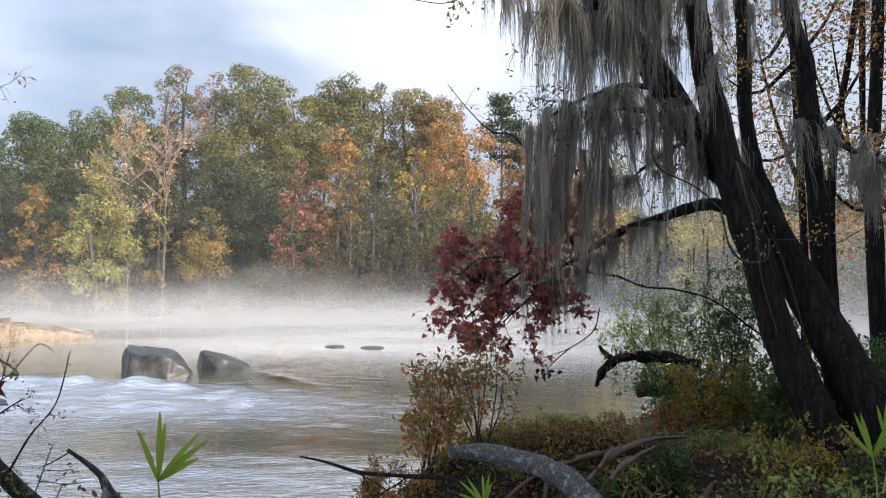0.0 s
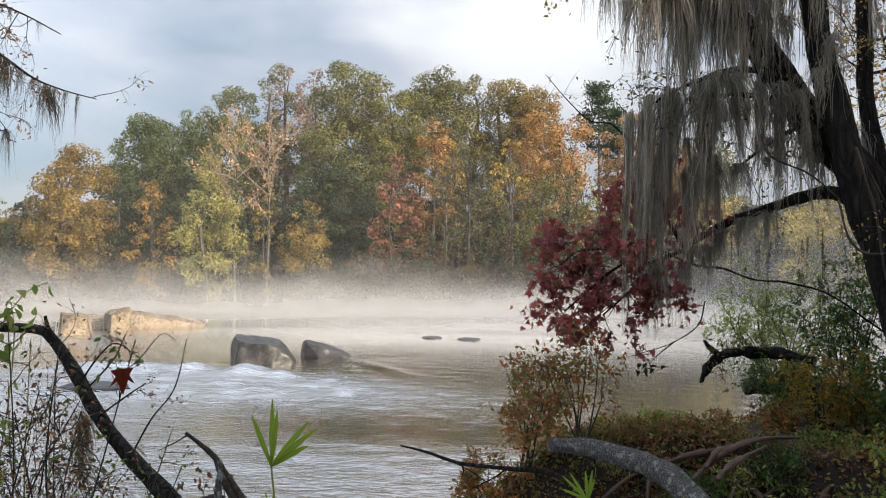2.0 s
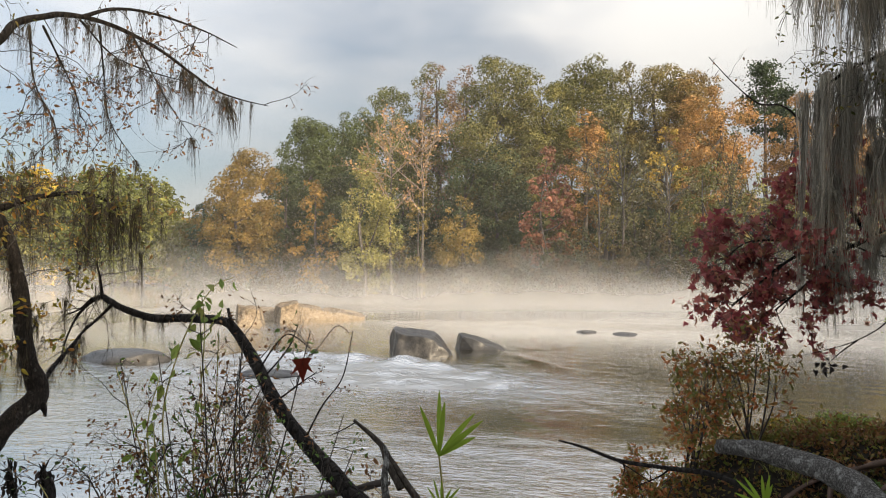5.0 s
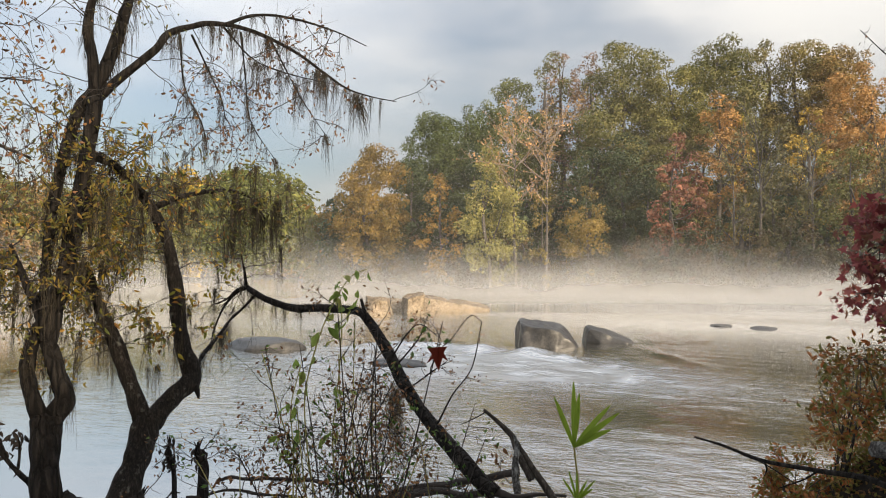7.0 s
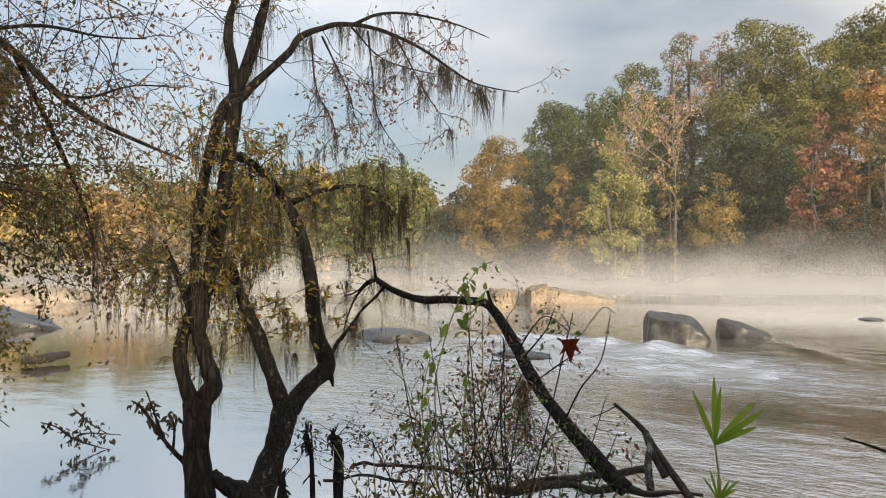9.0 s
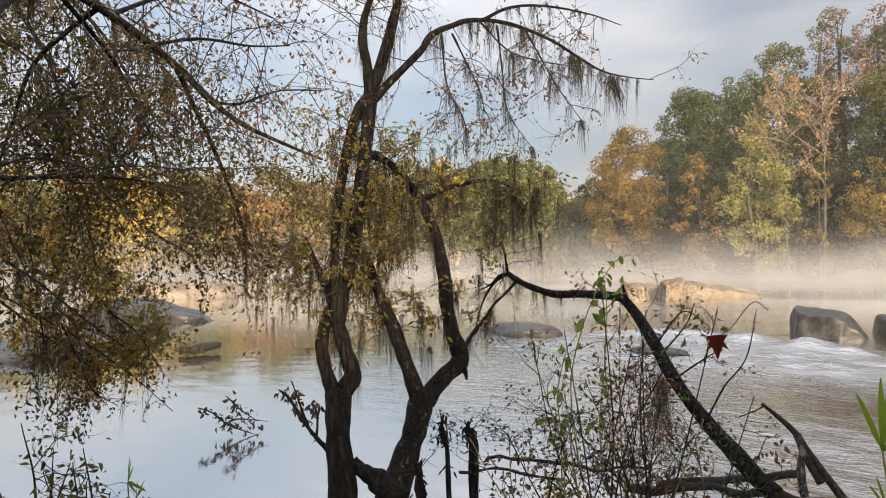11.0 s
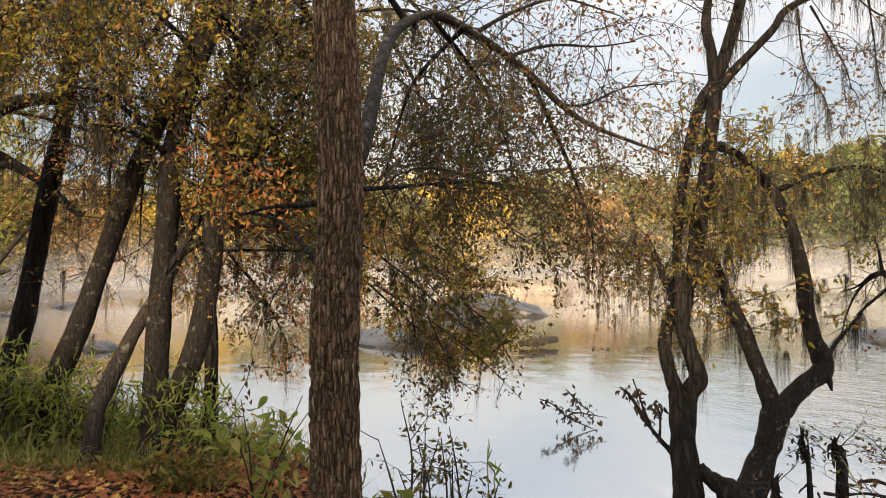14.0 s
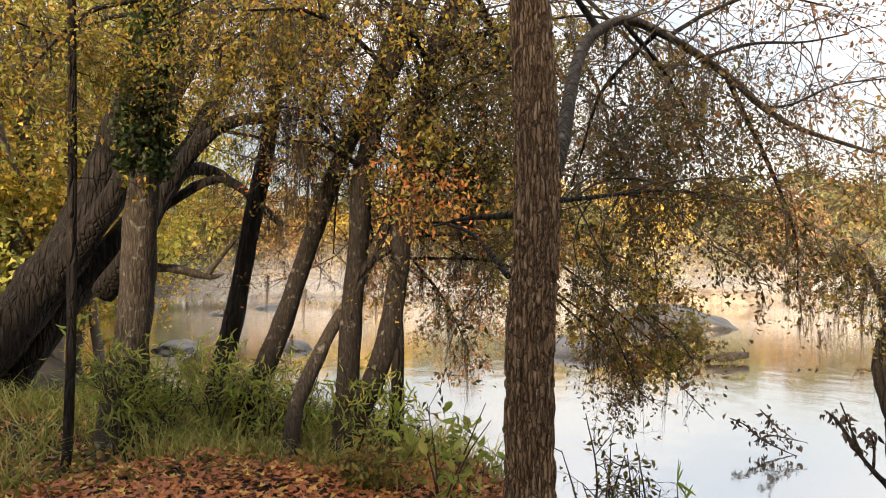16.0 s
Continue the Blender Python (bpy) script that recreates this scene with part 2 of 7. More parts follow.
ll_.new(mix_node(ln_, ll_, leaf_tone.outputs[0], noise_node(ln_, ll_, 60, 3).outputs[0], 0.25, "MULTIPLY"), lp_.inputs["Base Color"])
lp_.inputs["Roughness"].default_value = 0.6
GRASS = leafy("grass_blade", [(0.24, 0.3, 0.07), (0.38, 0.39, 0.12), (0.5, 0.44, 0.2), (0.19, 0.23, 0.06)], 0.35)
PALM_LEAF = leafy("palm_leaf", [(0.22, 0.36, 0.045), (0.3, 0.43, 0.065)], 0.45, 0.4)
# damp soil darkened further in place of shade in the undercut hollow
SOIL = grained("bank_soil", [(0.3, (0.006, 0.0045, 0.0035)), (0.55, (0.016, 0.012, 0.008)), (0.75, (0.038, 0.028, 0.018))], 1.4, 0.95, 0.8, 0.05)
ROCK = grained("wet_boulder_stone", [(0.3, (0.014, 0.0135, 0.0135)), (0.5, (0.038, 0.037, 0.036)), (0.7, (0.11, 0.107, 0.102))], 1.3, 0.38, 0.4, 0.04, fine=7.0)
# ledge stone coloured paler and warmer to stand for sunlight on it
ROCK_PALE = grained("pale_sunlit_stone", [(0.36, (0.06, 0.048, 0.036)), (0.48, (0.2, 0.155, 0.105)), (0.66, (0.44, 0.35, 0.24))], 1.1, 0.8, 0.7, 0.1, fine=8.0)
WOOD_WET = grained("wet_driftwood", [(0.3, (0.01, 0.008, 0.007)), (0.7, (0.045, 0.035, 0.028))], 6, 0.85, 0.7, 0.02, (1, 1, 0.3))

ROOT_WOOD = grained("bare_root_wood", [(0.3, (0.03, 0.018, 0.012)), (0.7, (0.12, 0.07, 0.05))], 8, 0.7, 0.7, 0.02, (1, 1, 0.3))


def river_material():
    m, n, l, p = shader("river_water")
    co, mp = n.new("ShaderNodeTexCoord"), n.new("ShaderNodeMapping")
    mp.inputs["Rotation"].default_value = (0, 0, radians(-32))
    mp.inputs["Scale"].default_value = (1.0, 2.1, 1)
    l.new(co.outputs["Object"], mp.inputs[0])
    heights = []
    for scale, detail in ((0.9, 4.0), (5.0, 6.0)):
        t = n.new("ShaderNodeTexNoise")
        t.inputs["Scale"].default_value, t.inputs["Detail"].default_value, t.inputs["Distortion"].default_value = scale, detail, 0.6
        l.new(mp.outputs[0], t.inputs["Vector"])
        heights.append(t.outputs[0])
    bump_node(n, l, mix_node(n, l, heights[0], heights[1], 0.42), 0.16, 0.1, p)
    foam = n.new("ShaderNodeAttribute")
    foam.attribute_name = "foam"
    lively = n.new("ShaderNodeMath")
    lively.operation = "MULTIPLY_ADD"
    lively.inputs[1].default_value, lively.inputs[2].default_value = 1.2, 0.035
    ripple = n.new("ShaderNodeAttribute")
    ripple.attribute_name = "ripple"
    l.new(ripple.outputs["Fac"], lively.inputs[0])
    l.new(lively.outputs[0], p.inputs["Normal"].links[0].from_node.inputs["Strength"])
    streak = n.new("ShaderNodeTexNoise")
    streak.inputs["Scale"].default_value, streak.inputs["Detail"].default_value, streak.inputs["Distortion"].default_value = 2.6, 8.0, 1.6
    l.new(mp.outputs[0], streak.inputs["Vector"])
    cut = ramp_node(n, [(0.52, (0, 0, 0)), (0.75, (0.8, 0.8, 0.8))])
    l.new(streak.outputs[0], cut.inputs[0])
    white = mix_node(n, l, (0, 0, 0), cut.outputs[0], foam.outputs["Fac"])
    l.new(mix_node(n, l, (0.075, 0.066, 0.04), (0.38, 0.38, 0.41), white), p.inputs["Base Color"])
    rough = mix_node(n, l, (0.07, 0.07, 0.07), (0.5, 0.5, 0.5), white)
    l.new(rough, p.inputs["Roughness"])
    p.inputs["IOR"].default_value = 1.4
    shine, both = n.new("ShaderNodeBsdfGlossy"), n.new("ShaderNodeMixShader")
    shine.inputs["Color"].default_value, shine.inputs["Roughness"].default_value = (0.95, 0.95, 0.95, 1), 0.07
    l.new(p.inputs["Normal"].links[0].from_socket, shine.inputs["Normal"])
    dull = n.new("ShaderNodeMath")
    dull.operation = "MULTIPLY_ADD"
    dull.inputs[1].default_value, dull.inputs[2].default_value = 0.22, 0.06
    l.new(ripple.outputs["Fac"], dull.inputs[0])
    l.new(dull.outputs[0], shine.inputs["Roughness"])
    both.inputs[0].default_value = 0.68
    l.new(p.outputs[0], both.inputs[1])
    l.new(shine.outputs[0], both.inputs[2])
    l.new(both.outputs[0], n["Material Output"].inputs[0])
    return m


WATER = river_material()


def mist_material(name, share, tall, low):
    """Thin drifting vapour, thickest a little above the water."""
    m, n, l, p = shader(name)
    geo, split = n.new("ShaderNodeNewGeometry"), n.new("ShaderNodeSeparateXYZ")
    l.new(geo.outputs["Position"], split.inputs[0])
    rise = n.new("ShaderNodeMapRange")
    rise.interpolation_type = "SMOOTHSTEP"
    rise.inputs["From Min"].default_value, rise.inputs["From Max"].default_value = 0.0, low
    fall = n.new("ShaderNodeMapRange")
    fall.interpolation_type = "SMOOTHERSTEP"
    fall.inputs["From Min"].default_value, fall.inputs["From Max"].default_value = low * 0.5, tall
    fall.inputs["To Min"].default_value, fall.inputs["To Max"].default_value = 1.0, 0.0
    wisps = noise_node(n, l, 0.11, 4, (1, 1, 2.2))
    lift = n.new("ShaderNodeMath")
    lift.operation = "MULTIPLY_ADD"
    l.new(wisps.outputs[0], lift.inputs[0])
    lift.inputs[1].default_value = -tall * 0.9
    l.new(split.outputs["Z"], lift.inputs[2])
    shift = n.new("ShaderNodeMath")
    shift.operation = "ADD"
    shift.inputs[1].default_value = tall * 0.45
    l.new(lift.outputs[0], shift.inputs[0])
    l.new(split.outputs["Z"], rise.inputs[0])
    l.new(shift.outputs[0], fall.inputs[0])
    both = n.new("ShaderNodeMath")
    both.operation = "MULTIPLY"
    l.new(rise.outputs[0], both.inputs[0])
    l.new(fall.outputs[0], both.inputs[1])
    full = n.new("ShaderNodeMath")
    full.operation = "MULTIPLY"
    full.inputs[1].default_value = share
    dens, thick = n.new("ShaderNodeAttribute"), n.new("ShaderNodeMath")
    dens.attribute_name, thick.operation = "vapour", "MULTIPLY"
    l.new(both.outputs[0], thick.inputs[0])
    l.new(dens.outputs["Fac"], thick.inputs[1])
    l.new(thick.outputs[0], full.inputs[0])
    clear, day, back = n.new("ShaderNodeBsdfTransparent"), n.new("ShaderNodeBsdfDiffuse"), n.new("ShaderNodeBsdfTranslucent")
    day.inputs[0].default_value = back.inputs[0].default_value = (0.93, 0.92, 0.9, 1)
    half, veil = n.new("ShaderNodeMixShader"), n.new("ShaderNodeMixShader")
    half.inputs[0].default_value = 0.5
    l.new(day.outputs[0], half.inputs[1])
    l.new(back.outputs[0], half.inputs[2])
    l.new(full.outputs[0], veil.inputs[0])
    l.new(clear.outputs[0], veil.inputs[1])
    l.new(half.outputs[0], veil.inputs[2])
    n.remove(p)
    l.new(veil.outputs[0], n["Material Output"].inputs[0])
    return m


# ---- building helpers ----
RNG = np.random.default_rng(7)


def mesh_of(name, verts, faces, material, smooth=False):
    me = bpy.data.meshes.new(name)
    verts = np.asarray(verts, dtype=np.float32)
    if isinstance(faces, np.ndarray):
        k = faces.shape[1]
        me.vertices.add(len(verts))
        me.vertices.foreach_set("co", verts.ravel())
        me.loops.add(faces.size)
        me.loops.foreach_set("vertex_index", faces.ravel().astype(np.int32))
        me.polygons.add(len(faces))
        me.polygons.foreach_set("loop_start", np.arange(0, faces.size, k, dtype=np.int32))
        me.update(calc_edges=True)
    else:
        me.from_pydata(verts.tolist(), [], faces)
    if smooth:
        me.polygons.foreach_set("use_smooth", np.ones(len(me.polygons), dtype=bool))
    me.materials.append(material)
    me.validate()
    return me


def thing(name, place, label, category, group="", kind=""):
    ob = new(name)
    ob.location = place
    ob.empty_display_size = 0.2
    return tagged(ob, label, category, group, kind)


def root_place(ob):
    place = Vector((0, 0, 0))
    while ob:
        place += ob.location
        ob = ob.parent
    return place


def part(name, verts, faces, material, parent, label="", smooth=False):
    """One mesh under a thing; the vertices are given in the world."""
    origin = root_place(parent)
    ob = new(name, mesh_of(name, np.asarray(verts, dtype=float) - np.array(origin), faces, material, smooth))
    ob.parent = parent
    return tagged(ob, label)


def curve(points, n):
    """A smooth line of n places through some points."""
    p = np.array(points, float)
    if len(p) == 2:
        return p[0] + np.linspace(0, 1, n)[:, None] * (p[1] - p[0])
    q = np.vstack([2 * p[0] - p[1], p, 2 * p[-1] - p[-2]])
    u = np.linspace(0, len(p) - 1 - 1e-6, n)
    i, f = u.astype(int), (u % 1)[:, None]
    a, b, c, d = q[i], q[i + 1], q[i + 2], q[i + 3]
    return 0.5 * (2 * b + (c - a) * f + (2 * a - 5 * b + 4 * c - d) * f**2 + (3 * b - a - 3 * c + d) * f**3)


def tube(line, radii, sides=8, lumps=0.0, seed=0, flare=0.0):
    """A limb along a line, with its thickness from end to end, uneven and closed."""
    line = np.asarray(line, float)
    n = len(line)
    r = np.interp(np.linspace(0, 1, n), np.linspace(0, 1, len(radii)), radii)
    if flare:
        r = r * (1 + flare * np.exp(-np.linspace(0, 1, n) * n * 0.45))
    ahead = np.gradient(line, axis=0)
    ahead /= np.maximum(np.linalg.norm(ahead, axis=1, keepdims=True), 1e-9)
    side = np.cross(ahead[0], (0.31, 0.95, 0.07) if abs(ahead[0][1]) < 0.9 else (1, 0, 0))
    sides_at, verts = np.linspace(0, 2 * np.pi, sides, endpoint=False), []
    rng = np.random.default_rng(seed)
    k = rng.uniform(0, 6.3, 6)
    for j in range(n):
        side = side - ahead[j] * (side @ ahead[j])
        side /= max(np.linalg.norm(side), 1e-9)
        up = np.cross(ahead[j], side)
        wave = 1 + lumps * (np.sin(2 * sides_at + k[0] + j * 0.31) + 0.7 * np.sin(3 * sides_at + k[1] - j * 0.47) + 0.6 * np.sin(5 * sides_at + k[2] + j * 0.83) + 0.5 * math.sin(j * 0.9 + k[3]))
        verts.append(line[j] + r[j] * wave[:, None] * (np.cos(sides_at)[:, None] * side + np.sin(sides_at)[:, None] * up))
    verts = np.vstack(verts)
    a = np.arange(n - 1)[:, None] * sides + np.arange(sides)
    b = np.arange(n - 1)[:, None] * sides + (np.arange(sides) + 1) % sides
    quads = np.stack([a, b, b + sides, a + sides], -1).reshape(-1, 4)
    tip = len(verts)
    verts = np.vstack([verts, line[0], line[-1]])
    s = np.arange(sides)
    s1 = (s + 1) % sides
    ends = np.vstack([np.stack([s1, s, s * 0 + tip, s * 0 + tip], -1), np.stack([s + (n - 1) * sides, s1 + (n - 1) * sides, s * 0 + tip + 1, s * 0 + tip + 1], -1)])
    return verts, quads, ends[:, :3]


def joined(pieces):
    """Several (verts, faces) with faces of one size, as one."""
    verts, faces, at = [], [], 0
    for v, f in pieces:
        verts.append(v)
        faces.append(np.asarray(f) + at)
        at += len(v)
    return np.vstack(verts), np.vstack(faces)


def limb(name, points, radii, material, parent, n=None, sides=12, lumps=0.05, flare=0.0, label="", seed=0):
    if flare:
        foot = np.array(points[0]) + (np.array(points[0]) - np.array(points[1])) * 0.35 + (0, 0, -0.3)
        points = [tuple(foot), *points]
    n = n or 8 * len(points)
    v, q, e = tube(curve(points, n), radii, sides, lumps, seed, flare)
    return part(name, v, [tuple(f) for f in q.tolist()] + [tuple(f) for f in e.tolist()], material, parent, label, True)


def turns(rng, n, flat=0.0):
    """n random sets: three unit axes each; flat pulls the normals upright."""
    a = rng.normal(size=(n, 3))
    a[:, 2] -= flat
    a /= np.linalg.norm(a, axis=1, keepdims=True)
    b = np.cross(a, rng.normal(size=(n, 3)))
    b /= np.maximum(np.linalg.norm(b, axis=1, keepdims=True), 1e-6)
    return a, b, np.cross(a, b)


def leaves(places, size, rng, wide=0.5, hang=0.6, fold=0.18, spread=0.35):
    """Pointed leaves, each folded along its rib."""
    n = len(places)
    a, b, c = turns(rng, n, hang)
    s = (size * rng.uniform(1 - spread, 1 + spread, n))[:, None]
    p = np.asarray(places)
    if 0.08 < size < 0.14 and n < 1500:
        rim = [p + s * (y * a + x * wide * b + abs(x) * fold * 1.6 * c - y * y * 0.16 * c) for x, y in ((0, 0), (0.3, 0.16), (0.5, 0.42), (0.36, 0.72), (0, 1.05), (-0.36, 0.72), (-0.5, 0.42), (-0.3, 0.16))]
        v = np.stack([*rim, p + a * s * 0.45], 1).reshape(-1, 3)
        i = np.arange(n)[:, None] * 9
        return v, np.vstack([i + (k, (k + 1) % 8, 8) for k in range(8)])
    if size >= 0.045:
        rim = [p + s * (y * a + x * wide * b + abs(x) * fold * 2 * c - y * y * 0.12 * c) for x, y in ((0, 0), (0.48, 0.3), (0.4, 0.66), (0, 1.05), (-0.4, 0.66), (-0.48, 0.3))]
        i = np.arange(n)[:, None] * 6
        return np.stack(rim, 1).reshape(-1, 3), np.vstack([i + (0, 1, 2, 3), i + (0, 3, 4, 5)])
    v = np.stack([p, p + a * s * 0.45 + b * s * wide * 0.5 + c * s * fold, p + a * s, p + a * s * 0.5 - b * s * wide * 0.5 + c * s * fold], 1).reshape(-1, 3)
    i = np.arange(n)[:, None] * 4
    return v, np.vstack([i + (0, 1, 2), i + (0, 2, 3)])


def flakes(places, size, rng, out=None):
    """Small leaf tufts for trees far away: one three-cornered face each, turned outward from its clump."""
    n = len(places)
    if out is None:
        a, b, _ = turns(rng, n, 0.4)
    else:
        face = out + rng.normal(size=(n, 3)) * 0.6
        a = np.cross(face, rng.normal(size=(n, 3)))
        a /= np.maximum(np.linalg.norm(a, axis=1, keepdims=True), 1e-6)
        b = np.cross(face, a)
        b /= np.maximum(np.linalg.norm(b, axis=1, keepdims=True), 1e-6)
    s = (size * rng.uniform(0.6, 1.4, n))[:, None]
    v = np.stack([places - a * s * 0.5, places + a * s * 0.35 + b * s * 0.5, places + a * s * 0.4 - b * s * 0.45], 1).reshape(-1, 3)
    return v, np.arange(n * 3).reshape(-1, 3)


STAR = [(0.0, -0.15), (0.22, -0.2), (0.5, -0.28), (0.3, 0.02), (0.55, 0.28), (0.24, 0.22), (0.0, 0.75), (-0.24, 0.22), (-0.55, 0.28), (-0.3, 0.02), (-0.5, -0.28), (-0.22, -0.2)]


def star_leaves(places, size, rng, hang=0.8):
    """Five-lobed leaves, slightly cupped, as fans round their middle."""
    n, k = len(places), len(STAR)
    a, b, c = turns(rng, n, hang)
    s = (size * rng.uniform(0.6, 1.25, n))[:, None]
    p = np.asarray(places)
    rim = [p + s * (x * b + y * a + (x * x + y * y) * 0.35 * c) for x, y in STAR]
    v = np.stack([p, *rim], 1).reshape(-1, 3)
    i = np.arange(n)[:, None] * (k + 1)
    return v, np.vstack([i + (0, 1 + j, 1 + (j + 1) % k) for j in range(k)])


def sprays(starts, ways, length, rng, droop=0.5, steps=6, wander=0.25):
    """Thin twigs from their starts along their ways, bending down."""
    out = []
    for s, w in zip(starts, ways):
        p, d = np.array(s, float), np.array(w, float)
        ln = length * rng.uniform(0.5, 1.3)
        line = [p.copy()]
        for _ in range(steps):
            d = d + rng.normal(size=3) * wander + (0, 0, -droop / steps)
            d /= np.linalg.norm(d)
            p = p + d * ln / steps
            line.append(p.copy())
        out.append(np.array(line))
    return out


def along(line, n, rng, lo=0.0, hi=1.0):
    """n random places on a line, with the line's way there."""
    line = np.asarray(line)
    u = rng.uniform(lo, hi, n) * (len(line) - 1.001)
    i = u.astype(int)
    f = (u - i)[:, None]
    w = line[i + 1] - line[i]
    return line[i] * (1 - f) + line[i + 1] * f, w / np.maximum(np.linalg.norm(w, axis=1, keepdims=True), 1e-6)


def twigs_mesh(lines, thick, sides=3):
    pieces = []
    for ln in lines:
        v, q, _ = tube(ln, [thick, thick * 0.25], sides)
        pieces.append((v, q))
    return joined(pieces)


def dress(parent, carriers, rng, boughs=6, bough_len=0.8, twigs=5, twig_len=0.4, per_twig=10, size=0.05, material=None, droop=0.5, star=False, lo=0.2, scatter=0.04, wide=0.5, thick=0.008, crown_name="foliage", label="", ahead=0.35):
    """Boughs and twigs along some limbs, with leaves on them: a mesh of each under the tree."""
    lines, fine = [], []
    for c in carriers:
        p, w = along(c, boughs, rng, lo)
        out = rng.normal(size=w.shape)
        out -= w * (out * w).sum(1, keepdims=True)
        out /= np.maximum(np.linalg.norm(out, axis=1, keepdims=True), 1e-6)
        ways = w * ahead + out + rng.normal(size=w.shape) * 0.2
        lines += sprays(p, ways, bough_len, rng, droop)
    for b in lines:
        p, w = along(b, twigs, rng, 0.35)
        fine += sprays(p, w * 0.85 + rng.normal(size=w.shape) * 0.5, twig_len, rng, droop * 1.3, 4)
    v, f = joined([twigs_mesh(lines, thick), twigs_mesh(fine, thick * 0.5)])
    tagged(part("twig_spray", v, f, BARK_TWIG, parent), kind="stuff")
    if per_twig:
        spots = np.vstack([along(t, per_twig, rng, 0.1)[0] for t in fine])
        spots = spots + rng.normal(size=spots.shape) * scatter
        v, f = star_leaves(spots, size, rng) if star else leaves(spots, size, rng, wide)
        tagged(part(crown_name, v, f, material, parent, label), kind="stuff")
    return lines, fine


# ---- hanging moss: a few bunches, hung many times ----


def moss_bunch(seed, strands, material, thick=0.008):
    """A bunch one metre long of wavering strands, bushy above and trailing off in a few threads."""
    rng = np.random.default_rng(seed)
    verts, faces, at = [], [], 0
    tails = rng.normal(size=(5, 2)) * 0.085
    for k in range(strands):
        ln = rng.beta(1.3, 1.9) * 0.95 + 0.08
        n = 8
        t = np.linspace(0, 1, n)
        z = -t * ln - rng.uniform(-0.01, 0.06)
        r0, ang = abs(rng.normal()) * 0.065, rng.uniform(0, 6.3)
        tail = tails[k % 5]
        ph, am = rng.uniform(0, 6.3, 4), rng.uniform(0.006, 0.026)
        pull = t**0.6 * 0.8
        x = r0 * math.cos(ang) * (1 - pull) + tail[0] * t**0.5 + am * (np.sin(z * 9 + ph[0]) + 0.7 * np.sin(z * 33 + ph[2]))
        y = r0 * math.sin(ang) * (1 - pull) + tail[1] * t**0.5 + am * (np.sin(z * 8 + ph[1]) + 0.7 * np.sin(z * 37 + ph[3]))
        w = thick * (1 - 0.75 * t) * rng.uniform(0.4, 1.6, n)
        s = rng.uniform(0, 3.14) + np.cumsum(rng.normal(size=n) * 0.4)
        off = np.stack([w * np.cos(s), w * np.sin(s), 0 * w], 1)
        c = np.stack([x, y, z], 1)
        verts.append(np.vstack([c - off, c + off]))
        i = np.arange(n - 1)[:, None] + at
        faces.append(i + (0, 1, n + 1, n))
        at += 2 * n
    return mesh_of("moss", np.vstack(verts), np.vstack(faces), material)


BUNCHES = [moss_bunch(k, 105, MOSS, 0.0042) for k in range(7)]
BUNCHES_STRAW = [moss_bunch(40 + k, 60, MOSS_STRAW, 0.0035) for k in range(2)]
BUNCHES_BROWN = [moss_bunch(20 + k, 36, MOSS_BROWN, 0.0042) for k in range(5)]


def hang_moss(parent, places, length, rng, width=1.0, meshes=None, spread=0.5):
    origin = np.array(root_place(parent))
    for p in places:
        ob = new("moss", (meshes or BUNCHES)[rng.integers(len(meshes or BUNCHES))])
        ob.parent = parent
        ob.location = np.array(p) - origin
        s = length * rng.uniform(1 - spread, 1 + spread)
        w = width * rng.uniform(0.7, 1.3)
        ob.scale = (w, w, s)
        ob.rotation_euler = (rng.normal() * 0.05, rng.normal() * 0.05, rng.uniform(0, 6.3))


# ---- ground, river, mist ----
# Distance of the near shore and of the far one, by the angle to the left of north.
SHORE_AZ = [-180, -60, -44, -38, -26, -18, -14, -6, 0, 7, 14, 30, 50, 70, 80, 88, 96, 104, 112, 120, 130, 180]
SHORE_R = [2500, 2500, 60, 22, 19, 17, 13.6, 11.8, 10.4, 8.2, 6.0, 5.6, 5.4, 5.4, 6.6, 9.2, 10.6, 12, 16, 30, 2500, 2500]
FAR_AZ = [-180, -50, -30, -17, 0, 20, 36, 38.5, 40, 46, 52, 62, 76, 90, 104, 112, 122, 180]
FAR_R = [50, 50, 54, 68, 72, 77, 86, 90, 300, 180, 150, 125, 112, 100, 84, 62, 48, 48]


def ground_height(x, y):
    r, az = np.hypot(x, y), np.degrees(np.arctan2(-x, y))
    near = np.interp(az, SHORE_AZ, SHORE_R)
    far = np.maximum(np.interp(az, FAR_AZ, FAR_R), near + 0.5)
    wob = 0.12 * np.sin(x * 1.7 + y * 0.6) + 0.1 * np.sin(y * 2.3 - x * 0.9) + 0.05 * np.sin(x * 5.1) * np.sin(y * 4.3)
    step = np.clip((near - r) / 1.6, -1, 1)
    bank = 0.55 * step + 0.32 * np.clip((near - r) / 5, 0, 1)
    bank = bank + wob * np.clip(near - r, 0, 1) * 0.5
    hollow = np.clip((8.9 - r) / 0.6, 0, 1) * np.clip((az + 42) / 6, 0, 1) * np.clip((15 - az) / 6, 0, 1) * np.clip((r - 3.2) / 1.5, 0, 1)
    bank = bank * (1 - 0.97 * hollow * hollow * (3 - 2 * hollow)) - 0.1 * hollow
    beyond = np.clip((r - far) / 4, -1, 1) * 0.7 + np.clip((r - far - 5) / 42, 0, 1) * np.where((az < 36) & (az > -40), 14.0, 2.0)
    return np.where(r < near, bank, np.maximum(np.maximum(bank, -0.9), beyond))


